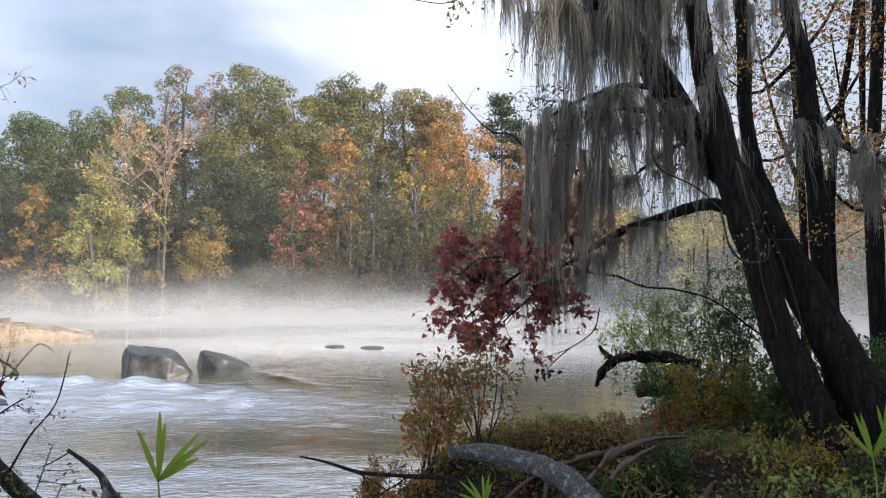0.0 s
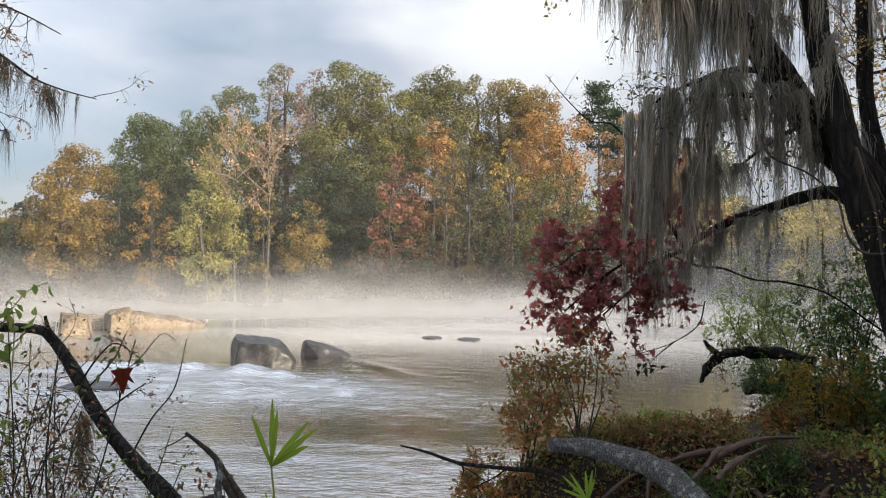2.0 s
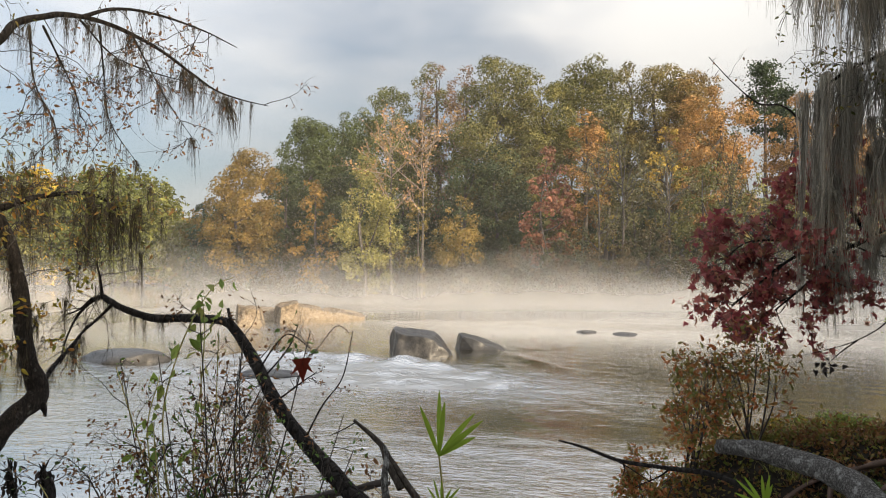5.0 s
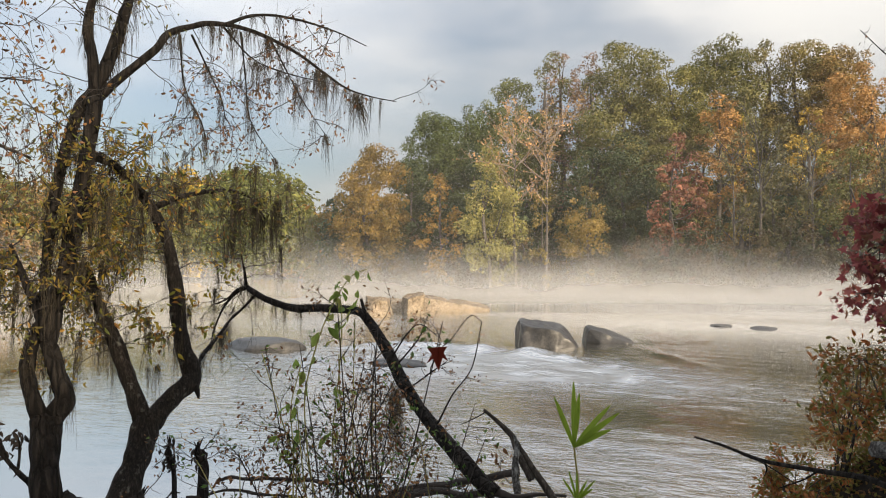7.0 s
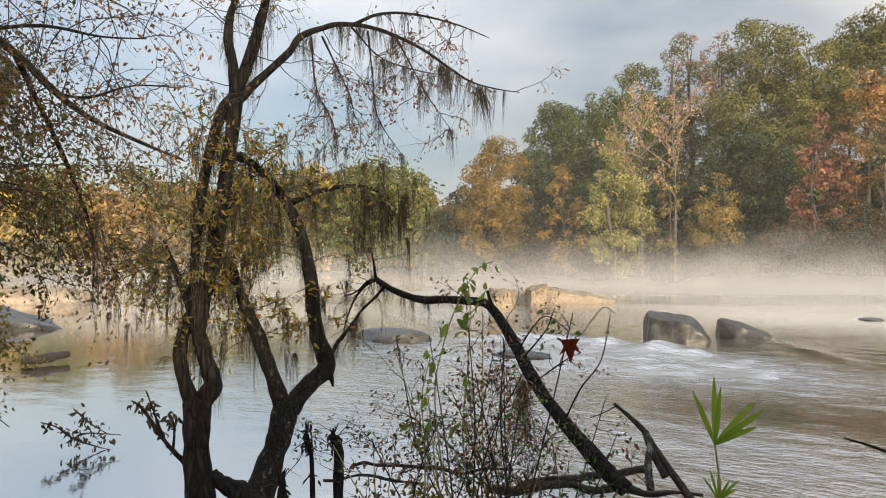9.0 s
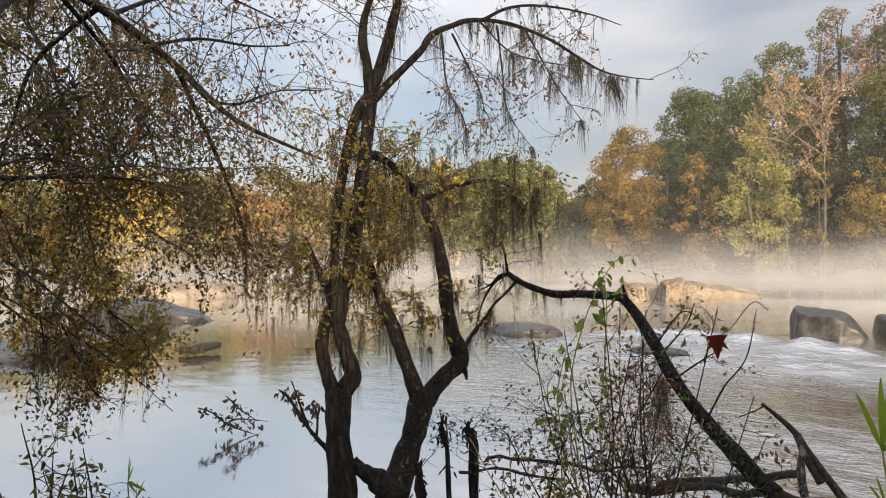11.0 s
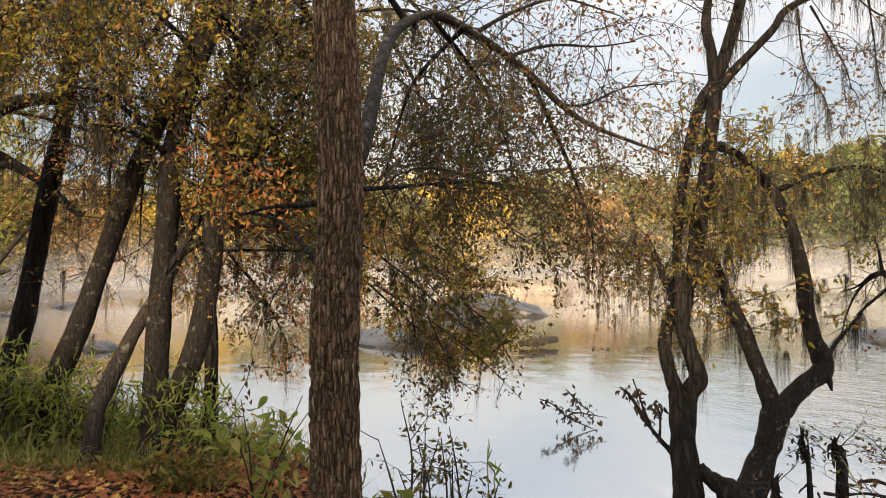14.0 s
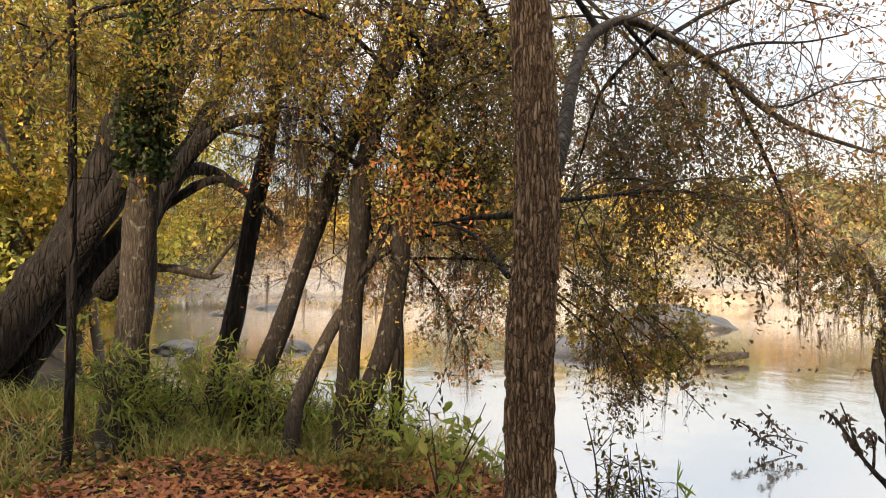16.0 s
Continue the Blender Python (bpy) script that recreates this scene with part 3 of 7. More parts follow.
def polar_sheet(radii, angles):
    a = np.radians(angles)
    r, t = np.meshgrid(radii, a, indexing="ij")
    x, y = -r * np.sin(t), r * np.cos(t)
    nr, na = len(radii), len(angles)
    i, j = np.meshgrid(np.arange(nr - 1), np.arange(na), indexing="ij")
    k = (j + 1) % na
    faces = np.stack([i * na + j, (i + 1) * na + j, (i + 1) * na + k, i * na + k], -1).reshape(-1, 4)
    return x.ravel(), y.ravel(), faces


ANGLES = np.concatenate([np.arange(-180, -40, 4.0), np.arange(-40, 125, 0.6), np.arange(125, 180, 4.0)])
gx, gy, gf = polar_sheet(np.concatenate([[0.02], np.linspace(0.5, 20, 90), np.linspace(20.8, 140, 120), [200, 330, 600, 1200, 2800]]), ANGLES)
ground = new("ground", mesh_of("ground", np.stack([gx, gy, ground_height(gx, gy)], 1), gf, SOIL, True))
tagged(ground, "damp river bank soil, darkened for shade, with fallen leaves", "ground", kind="structure")

wx, wy, wf = polar_sheet(np.concatenate([np.linspace(3.5, 14, 90), np.linspace(14.1, 32, 130), np.linspace(32.4, 60, 40), [75, 100, 150, 300, 700, 1500, 2800]]), ANGLES[::1])
flow = np.array((0.86, -0.5))
along_flow, across = wx * flow[0] + wy * flow[1], -wx * flow[1] + wy * flow[0]
rapids = np.exp(-(((wx + 6.8 + (wy - 18) * 0.9) / 4.2) ** 2 + ((wy - 18.5) / 3.2) ** 2)) + 0.3 * np.exp(-(((wx + 2.8) / 4.5) ** 2 + ((wy - 10.3) / 1.5) ** 2)) + 0.6 * np.exp(-(((wx + 10.5) / 5.0) ** 2 + ((wy - 17.0) / 2.6) ** 2)) + 0.16 * np.exp(-(((wx + 8) / 9.0) ** 2 + ((wy - 26) / 5.0) ** 2)) + 0.16 * np.exp(-(((wx + 22) / 6.0) ** 2 + ((wy - 33) / 6.0) ** 2))
calm = np.clip((60 - np.hypot(wx, wy)) / 30, 0, 1)
wz = np.zeros_like(wx)
for k in range(22):
    ang, ln = RNG.normal() * 0.9, RNG.uniform(0.3, 1.1)
    ph = RNG.uniform(0, 6.3)
    q = across * math.cos(ang) + along_flow * math.sin(ang) + 0.25 * np.sin(along_flow * 0.9 + ph)
    wz += (0.0008 + 0.02 * rapids) * ln**0.7 * 0.5 * np.sin(q * 6.283 / ln + ph) * calm
# water humped over hidden stones, and the edge of the wake beside the boulders
for hx, hy, wide, deep, high in ((-13.2, 20.6, 1.3, 0.7, 0.22), (-11.6, 20.9, 0.9, 0.6, 0.18), (-10.2, 21.0, 0.8, 0.55, 0.2), (-8.5, 20.6, 0.75, 0.5, 0.26), (-7.3, 20.3, 0.6, 0.45, 0.1)):
    u, w = (wx - hx) * 0.93 + (wy - hy) * 0.37, -(wx - hx) * 0.37 + (wy - hy) * 0.93
    wz += high * np.exp(-((u / wide) ** 2) - (w / deep) ** 2)
wake_u = np.clip(((wx + 6.4) * 3.1 + (wy - 24.5) * -4.3) / 28.1, 0, 1)
wake_off = np.hypot(wx + 6.4 - 3.1 * wake_u, wy - 24.5 + 4.3 * wake_u)
wz += 0.09 * np.exp(-((wake_off / 0.22) ** 2)) * (1 - 0.6 * wake_u) * (0.7 + 0.3 * np.sin(wx * 5 + wy * 2))
water = new("river_water", mesh_of("river_water", np.stack([wx, wy, wz], 1), wf, WATER, True))
foam = water.data.attributes.new("foam", "FLOAT", "POINT")
foam.data.foreach_set("value", np.clip(rapids * 0.42 + 0.02, 0, 1).astype(np.float32))
broken = rapids + 0.36 * np.exp(-(((wx + 3.2) / 5.0) ** 2 + ((wy - 9.6) / 1.8) ** 2)) + 0.55 * np.exp(-(((wx + 9.5) / 3.6) ** 2 + ((wy - 13.5) / 4.0) ** 2)) + 0.4 * np.exp(-(((wx + 20) / 6.0) ** 2 + ((wy - 31) / 6.0) ** 2))
ripple = water.data.attributes.new("ripple", "FLOAT", "POINT")
ripple.data.foreach_set("value", np.clip(broken, 0, 1).astype(np.float32))
tagged(water, "slow grey-brown river water with ripples and foam", "river", kind="structure")


def mist_sheet(radius, tall, share, lo, hi, low):
    a = np.radians(np.linspace(lo, hi, 50))
    r = radius * (1 + 0.05 * np.sin(a * 5 + radius))
    x, y = -r * np.sin(a), r * np.cos(a)
    zs = np.linspace(0.02, tall, 6)
    v = np.vstack([np.stack([x, y, 0 * x + z], 1) for z in zs])
    i, j = np.meshgrid(np.arange(5), np.arange(49), indexing="ij")
    f = np.stack([i * 50 + j, i * 50 + j + 1, (i + 1) * 50 + j + 1, (i + 1) * 50 + j], -1).reshape(-1, 4)
    ob = new("mist", mesh_of("mist", v, f, mist_material("river_mist", share, tall * 0.8, low), True))
    ob.visible_shadow = False
    deg = np.tile(np.degrees(a), 6)
    thickness = (np.interp(deg, (lo, lo + 6, 30, 50, hi - 8, hi), (0, 1, 1, 0.75, 0.8, 0)) if hi > 0 else np.interp(deg, (lo, -20, -14, hi), (1, 1, 0.6, 0))) * (np.interp(deg, (14, 24, 40), (1, 0.3, 0.3)) if radius < 50 else 1)
    ob.data.attributes.new("vapour", "FLOAT", "POINT").data.foreach_set("value", thickness.astype(np.float32))
    return tagged(ob, "thin white morning mist drifting over the river", "mist", kind="stuff")


for radius, tall, share, lo, hi, low in ((27, 0.7, 0.03, -44, 75, 0.2), (33, 1.0, 0.05, -44, 75, 0.25), (40, 1.4, 0.16, -44, 75, 0.3), (43, 2.3, 0.28, -46, 95, 0.3), (48, 3.3, 0.26, -46, 104, 0.4), (52, 4.6, 0.36, -46, 108, 0.5), (66, 8.0, 0.24, -20, 106, 0.6), (64, 60, 0.045, -20, 100, 1.5), (50, 20, 0.24, -50, -3, 1.0)):
    mist_sheet(radius, tall, share, lo, hi, low)


# ---- rocks ----


def boulder(name, place, size, seed, material, label, turn=0.0, faces=(), cuts=4, sub=5, rough=1.0, hard=0.66):
    """A stone cut to some chosen faces and a few chance ones, then worn."""
    rng = np.random.default_rng(seed)
    bm = bmesh.new()
    bmesh.ops.create_icosphere(bm, subdivisions=sub, radius=1.0)
    planes = [(Vector(f[:3]).normalized(), f[3]) for f in faces]
    planes += [(Vector(rng.normal(size=3)).normalized(), rng.uniform(0.62, 0.85)) for _ in range(cuts)]
    off = Vector(rng.uniform(-9, 9, 3))
    for v in bm.verts:
        for _ in range(2):
            for nrm, d in planes:
                over = v.co.dot(nrm) - d
                if over > 0:
                    v.co -= nrm * over * hard
        v.co += v.co.normalized() * rough * (0.14 * noise.noise(v.co * 1.9 + off) + 0.05 * noise.noise(v.co * 4.2 + off) + 0.016 * noise.noise(v.co * 13 + off))
    bmesh.ops.transform(bm, matrix=pose(0, 0, 0, 0, 0, turn) @ Matrix.Diagonal((*size, 1)), verts=bm.verts)
    me = bpy.data.meshes.new(name)
    bm.to_mesh(me)
    bm.free()
    me.polygons.foreach_set("use_smooth", np.ones(len(me.polygons), dtype=bool))
    me.set_sharp_from_angle(angle=radians(32))
    me.materials.append(material)
    ob = new(name, me)
    ob.location = place
    return tagged(ob, label, "rock", "rocks in the river")


BLOCK = ((0.05, -0.1, 1, 0.55), (0.1, -1, 0.15, 0.62), (-1, -0.15, 0.2, 0.66), (1, -0.1, 0.35, 0.72))
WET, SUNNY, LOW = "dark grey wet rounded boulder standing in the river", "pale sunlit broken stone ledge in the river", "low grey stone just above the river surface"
boulder("boulder", (-9.25, 23.5, 0.00), (1.16, 0.95, 1.18), 3, ROCK, WET, 14, ((0.2, -0.12, 1, 0.58), (0.8, -0.1, 0.8, 0.7), (-1, -0.3, 0.05, 0.74), (0.2, -1, 0.25, 0.7)), 1, 5, 0.6, 0.85)
boulder("boulder", (-7.95, 26.1, 0.00), (1.0, 0.75, 0.72), 5, ROCK, WET, 14, ((0.5, -0.1, 1, 0.45), (-1, -0.2, 0.1, 0.72), (0.1, -1, 0.3, 0.7)), 1, 5, 0.6, 0.85)
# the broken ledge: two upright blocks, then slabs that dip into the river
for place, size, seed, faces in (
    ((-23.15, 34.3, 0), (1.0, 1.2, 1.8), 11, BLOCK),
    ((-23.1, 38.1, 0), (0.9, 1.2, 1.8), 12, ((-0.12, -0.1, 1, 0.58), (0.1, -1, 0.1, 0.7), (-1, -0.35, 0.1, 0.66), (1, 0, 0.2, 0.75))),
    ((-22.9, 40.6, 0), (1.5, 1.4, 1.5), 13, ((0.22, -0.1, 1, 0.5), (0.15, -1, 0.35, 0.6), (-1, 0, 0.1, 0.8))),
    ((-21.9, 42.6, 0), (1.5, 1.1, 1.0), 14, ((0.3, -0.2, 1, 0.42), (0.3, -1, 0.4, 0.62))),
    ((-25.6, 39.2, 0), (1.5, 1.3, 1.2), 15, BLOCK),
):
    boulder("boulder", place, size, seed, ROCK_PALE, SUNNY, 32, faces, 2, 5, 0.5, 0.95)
boulder("rock", (-5.65, 36.76, 0.00), (0.5, 0.5, 0.1), 21, ROCK, LOW, 0, (), 3, 4)
boulder("rock", (-3.74, 36.09, 0.00), (0.55, 0.5, 0.11), 22, ROCK, LOW, 0, (), 3, 4)
boulder("rock", (-10.79, 16.89, 0.00), (0.9, 0.5, 0.16), 25, ROCK, LOW, 0, (), 3, 4)
boulder("rock", (-16.65, 18.23, 0.00), (1.5, 1.0, 0.36), 26, ROCK, LOW, 0, (), 2, 4, 0.4)
boulder("rock", (-34.06, 42.12, 0.00), (1.8, 1.3, 0.6), 28, ROCK, LOW, 0, (), 3, 4)
boulder("rock", (-22.33, 5.17, 0.00), (2.3, 1.4, 0.4), 39, ROCK, LOW, 15, (), 3, 4, 0.7)
boulder("rock", (-32.10, 11.68, 0.00), (3.2, 1.8, 1.0), 31, ROCK, LOW, 30, (), 3, 4)
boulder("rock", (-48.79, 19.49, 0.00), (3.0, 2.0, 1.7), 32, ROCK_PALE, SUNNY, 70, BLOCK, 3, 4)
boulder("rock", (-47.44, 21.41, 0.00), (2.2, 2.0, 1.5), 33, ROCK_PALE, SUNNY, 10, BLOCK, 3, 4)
boulder("rock", (-23.83, -6.97, 0.00), (1.0, 0.7, 0.3), 34, ROCK, LOW, 0, (), 3, 4)
boulder("rock", (-23.54, -3.23, 0.00), (0.7, 0.5, 0.25), 35, ROCK, LOW, 0, (), 3, 4)
boulder("rock", (-41.35, -9.30, 0.00), (1.7, 0.9, 0.2), 36, ROCK, LOW, 0, (), 3, 4)
boulder("rock", (-47.41, -7.87, 0.00), (1.8, 1.0, 0.25), 37, ROCK, LOW, 0, (), 3, 4)


# ---- the wood on the far bank ----
def far_tree(top, wide, colour, low=0.3, thin=1.0, limbs=3, leaf=0.21, name="tree", label="", lumpy=1.0, bark_of=None):
    """A broad-leaved tree from the place of its top: trunk, limbs and a crown of leafy clumps with gaps."""
    seed = int(abs(top[0] * 131 + top[1] * 37 + top[2] * 7)) % 99991
    rng = np.random.default_rng(seed)
    x, y, h = top
    z0 = float(ground_height(np.array([x]), np.array([y]))[0]) - 0.1
    tree = thing(name, (x, y, z0), label or "autumn broad-leaved tree on the far river bank", "tree", "trees on the far bank")
    base = np.array((x, y, z0))
    lean = rng.normal(size=2) * 0.03 * h
    mid = base + (lean[0], lean[1], h * 0.55)
    trunk = curve([base, base * 0.5 + mid * 0.5 + (*rng.normal(size=2) * 0.2, 0), mid, (x, y, h * 0.93)], 14)
    slim = 0.5 if bark_of else 1.0
    v, q, _ = tube(trunk, [(h * 0.012 + 0.03) * slim, h * 0.008 * slim, 0.03], 7, 0.06, seed)
    part("trunk", v, q, bark_of or BARK_FAR, tree, smooth=True)
    rx, rz = wide * 0.62, h * (1 - low * 0.6) / 2
    cz = h - rz
    n = int(max(24, 88 * lumpy * min(2.2, wide / 8)))
    centres = []
    while len(centres) < n:
        p = rng.uniform(-1, 1, 3)
        d = np.linalg.norm(p * (1, 1, 1 if p[2] > 0 else 0.9))
        if 0.35 < d < 1.0:
            centres.append(p)
    centres = np.array(centres)
    centres[0] = (0, 0, 0.9)
    centres[1:5, 2] = np.abs(centres[1:5, 2])
    shrink = 0.9
    world_c = np.stack([x + centres[:, 0] * rx * shrink, y + centres[:, 1] * rx * shrink, cz + centres[:, 2] * rz * 0.97], 1)
    for k in range(limbs):
        c = world_c[rng.integers(n)]
        s = trunk[int(rng.integers(5, 10))]
        v, q, _ = tube(curve([s, s * 0.5 + c * 0.5 + (0, 0, -0.4), c], 8), [(h * 0.006 + 0.02) * slim, 0.01], 5)
        part("limb", v, q, bark_of or BARK_FAR, tree, smooth=True)
    spots, outs = [], []
    heart = np.array((x, y, cz))
    for c in world_c:
        br = min(rx, rz) * rng.uniform(0.12, 0.31)
        k = int(54 * thin * br * br / (leaf / 0.34) ** 2) + 14
        d = rng.normal(size=(k, 3))
        d /= np.linalg.norm(d, axis=1, keepdims=True)
        d[:, 2] = np.where(rng.random(k) < 0.35, np.abs(d[:, 2]), d[:, 2])
        spots.append(c + d * br * rng.uniform(0.6, 1.1, k)[:, None] * (1, 1, 0.85))
        outs.append(d + (c - heart) / max(rx, rz) * 0.45 + (0, 0, 0.2))
    v, f = flakes(np.vstack(spots), leaf * 1.15, rng, np.vstack(outs))
    crown = part("crown", v, f, LEAF_FAR, tree)
    crown.color = (*(c * 1.08 for c in colour), 1)
    return tree


def bare_tree(top, wide, colour, leaf_share=0.5, label="thin half-bare tree with pale branches on the far bank", lo=0.3, fan=0.55):
    """A slender tree of upright bare branches with a scatter of leaves."""
    seed = int(abs(top[0] * 71 + top[1] * 53)) % 99991
    rng = np.random.default_rng(seed)
    x, y, h = top
    z0 = float(ground_height(np.array([x]), np.array([y]))[0]) - 0.1
    tree = thing("slender_tree", (x, y, z0), label, "tree", "trees on the far bank")
    base = np.array((x, y, z0))
    trunk = curve([base, base + (rng.normal() * 0.3, 0, h * 0.5), (x, y, h)], 14)
    v, q, _ = tube(trunk, [h * 0.011 + 0.03, 0.02], 6, 0.05, seed)
    part("trunk", v, q, BARK_FAR, tree, smooth=True)
    lines = []
    p, w = along(trunk, 16, rng, lo, min(1.0, lo + 0.7))
    ways = np.stack([rng.normal(size=16) * fan, rng.normal(size=16) * fan, np.full(16, 0.8)], 1)
    lines = sprays(p, ways, wide * 0.75, rng, -0.3, 6, 0.12)
    fine = []
    for b in lines:
        p, w = along(b, 7, rng, 0.2)
        fine += sprays(p, w + rng.normal(size=w.shape) * 0.5, wide * 0.22, rng, -0.1, 3, 0.15)
    part("branch_spray", *joined([twigs_mesh(lines, 0.07), twigs_mesh(fine, 0.034)]), BARK_PALE if colour[0] > 0.3 else BARK_FAR, tree)
    spots = np.vstack([along(t, max(1, int(9 * leaf_share)), rng, 0.2)[0] for t in fine])
    spots = spots + rng.normal(size=spots.shape) * 0.16
    crown = part("crown", *flakes(spots, 0.24, rng), LEAF_FAR, tree)
    crown.color = (*colour, 1)
    return tree


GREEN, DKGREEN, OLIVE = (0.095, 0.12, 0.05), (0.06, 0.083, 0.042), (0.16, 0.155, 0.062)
ORANGE, RUST, RED, GOLD = (0.36, 0.21, 0.085), (0.23, 0.155, 0.05), (0.26, 0.12, 0.085), (0.42, 0.3, 0.065)
LIME, PINK, GREYGREEN, YELLOW = (0.27, 0.25, 0.09), (0.25, 0.16, 0.11), (0.17, 0.16, 0.085), (0.42, 0.32, 0.06)
# skyline, from the river's bend to the right
far_tree((-48.80, 71.81, 17.14), 7.5, RUST, 0.12, lumpy=1.3, label="rusty orange tree at the end of the wood")
far_tree((-53.42, 74.07, 14.00), 5.0, RUST, 0.1)
far_tree((-58.81, 77.83, 12.40), 5.0, RUST, 0.1, thin=0.6)
far_tree((-46.54, 82.50, 22.45), 9.0, GREEN, 0.2, label="dark green broad tree in the far wood", lumpy=1.4)
far_tree((-44.88, 87.66, 25.17), 9.0, GREEN, 0.2, lumpy=1.4)
far_tree((-40.45, 92.37, 28.89), 9.5, (0.125, 0.14, 0.055), 0.2, lumpy=1.4)
far_tree((-36.83, 95.77, 31.94), 8.0, OLIVE, 0.3)
far_tree((-35.16, 97.53, 33.13), 8.5, PINK, 0.35, thin=0.5, label="pinkish half-bare tree at the top of the far wood")
far_tree((-31.82, 97.98, 32.88), 7.0, PINK, 0.35, thin=0.5)
far_tree((-25.47, 90.34, 30.85), 10.5, OLIVE, 0.22, lumpy=1.6, label="tall olive green oak in the far wood")
far_tree((-20.62, 93.82, 29.90), 9.5, (0.19, 0.18, 0.065), 0.25, lumpy=1.5)
far_tree((-15.33, 102.31, 33.35), 10.5, OLIVE, 0.3, lumpy=1.4)
far_tree((-10.39, 103.39, 32.46), 9.0, (0.19, 0.165, 0.07), 0.3)
far_tree((-5.70, 103.69, 32.44), 9.0, (0.22, 0.18, 0.07), 0.3, lumpy=1.3)
far_tree((-1.47, 102.82, 30.64), 9.0, (0.27, 0.19, 0.08), 0.3, lumpy=1.3)
far_tree((-14.06, 90.52, 23.62), 6.5, ORANGE, 0.35, label="orange autumn tree in the far wood")
far_tree((-11.59, 90.40, 21.03), 3.6, YELLOW, 0.4)
far_tree((0.77, 92.40, 25.91), 8.5, (0.4, 0.235, 0.1), 0.35, label="bright orange autumn tree in the far wood", lumpy=1.3)
far_tree((-4.47, 88.02, 20.71), 4.2, GOLD, 0.5, label="golden yellow tree in the far wood")
far_tree((9.76, 94.93, 24.71), 6.5, ORANGE, 0.35)
far_tree((14.47, 92.84, 22.05), 8.0, ORANGE, 0.3)
far_tree((18.58, 92.44, 20.41), 8.0, OLIVE, 0.2)
# the rows in front, along the water
far_tree((-33.38, 70.42, 15.66), 6.0, LIME, 0.04, thin=0.7, leaf=0.2, label="pale yellow-green tree at the far water's edge", lumpy=1.2)
bare_tree((-30.90, 71.45, 17.2), 8.0, (0.5, 0.31, 0.16), 0.8, "half-bare tree with pale orange tips", 0.5, 0.75)
bare_tree((-28.0, 72.2, 16.8), 8.0, (0.5, 0.31, 0.16), 0.8, "half-bare tree with pale orange tips", 0.5, 0.75)
far_tree((-28.66, 73.01, 12.11), 3.4, (0.23, 0.18, 0.06), 0.07, thin=0.7, leaf=0.2)
far_tree((-39.67, 70.96, 13.52), 4.6, (0.24, 0.15, 0.045), 0.07, thin=0.6)
far_tree((-24.50, 74.59, 11.42), 5.4, (0.23, 0.165, 0.055), 0.03, thin=0.7, leaf=0.2, label="low orange tree at the far water's edge")
far_tree((-16.35, 79.99, 17.48), 5.0, RED, 0.06, thin=0.8, leaf=0.3, label="red autumn tree in the far wood", lumpy=1.2)
far_tree((-14.66, 77.46, 7.69), 3.6, RED, 0.05, thin=0.5, leaf=0.2)
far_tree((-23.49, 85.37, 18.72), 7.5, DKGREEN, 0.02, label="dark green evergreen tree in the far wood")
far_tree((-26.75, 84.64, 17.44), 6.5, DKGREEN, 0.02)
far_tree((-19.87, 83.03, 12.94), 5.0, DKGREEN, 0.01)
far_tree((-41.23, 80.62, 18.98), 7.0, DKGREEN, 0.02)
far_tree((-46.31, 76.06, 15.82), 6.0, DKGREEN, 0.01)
bare_tree((-8.60, 79.39, 16.07), 7.0, GREYGREEN, 1.0)
bare_tree((-10.77, 78.46, 13.82), 5.0, GREYGREEN, 0.9)
far_tree((-7.80, 82.80, 14.28), 6.0, GREYGREEN, 0.03, thin=0.6)
bare_tree((-3.62, 79.06, 14.13), 5.5, GREYGREEN, 1.0)
far_tree((-0.46, 82.04, 14.99), 7.0, (0.16, 0.16, 0.06), 0.03, thin=0.7)
bare_tree((1.87, 79.23, 13.33), 5.0, GREYGREEN, 0.9)
far_tree((4.96, 83.01, 14.28), 4.6, LIME, 0.03, thin=0.8)
far_tree((8.69, 80.81, 13.23), 6.0, (0.22, 0.2, 0.06), 0.01)
far_tree((12.87, 80.28, 12.96), 7.0, (0.28, 0.22, 0.06), 0.01)
far_tree((16.38, 77.64, 12.43), 7.0, (0.32, 0.25, 0.06), 0.01)
far_tree((23.04, 67.62, 11.56), 8.0, (0.34, 0.27, 0.06), 0.01)
far_tree((26.35, 60.12, 9.45), 8.0, (0.36, 0.26, 0.06), 0.01)
far_tree((27.88, 52.76, 8.82), 8.0, (0.34, 0.2, 0.06), 0.01)
far_tree((29.82, 47.11, 7.81), 9.0, OLIVE, 0.01)


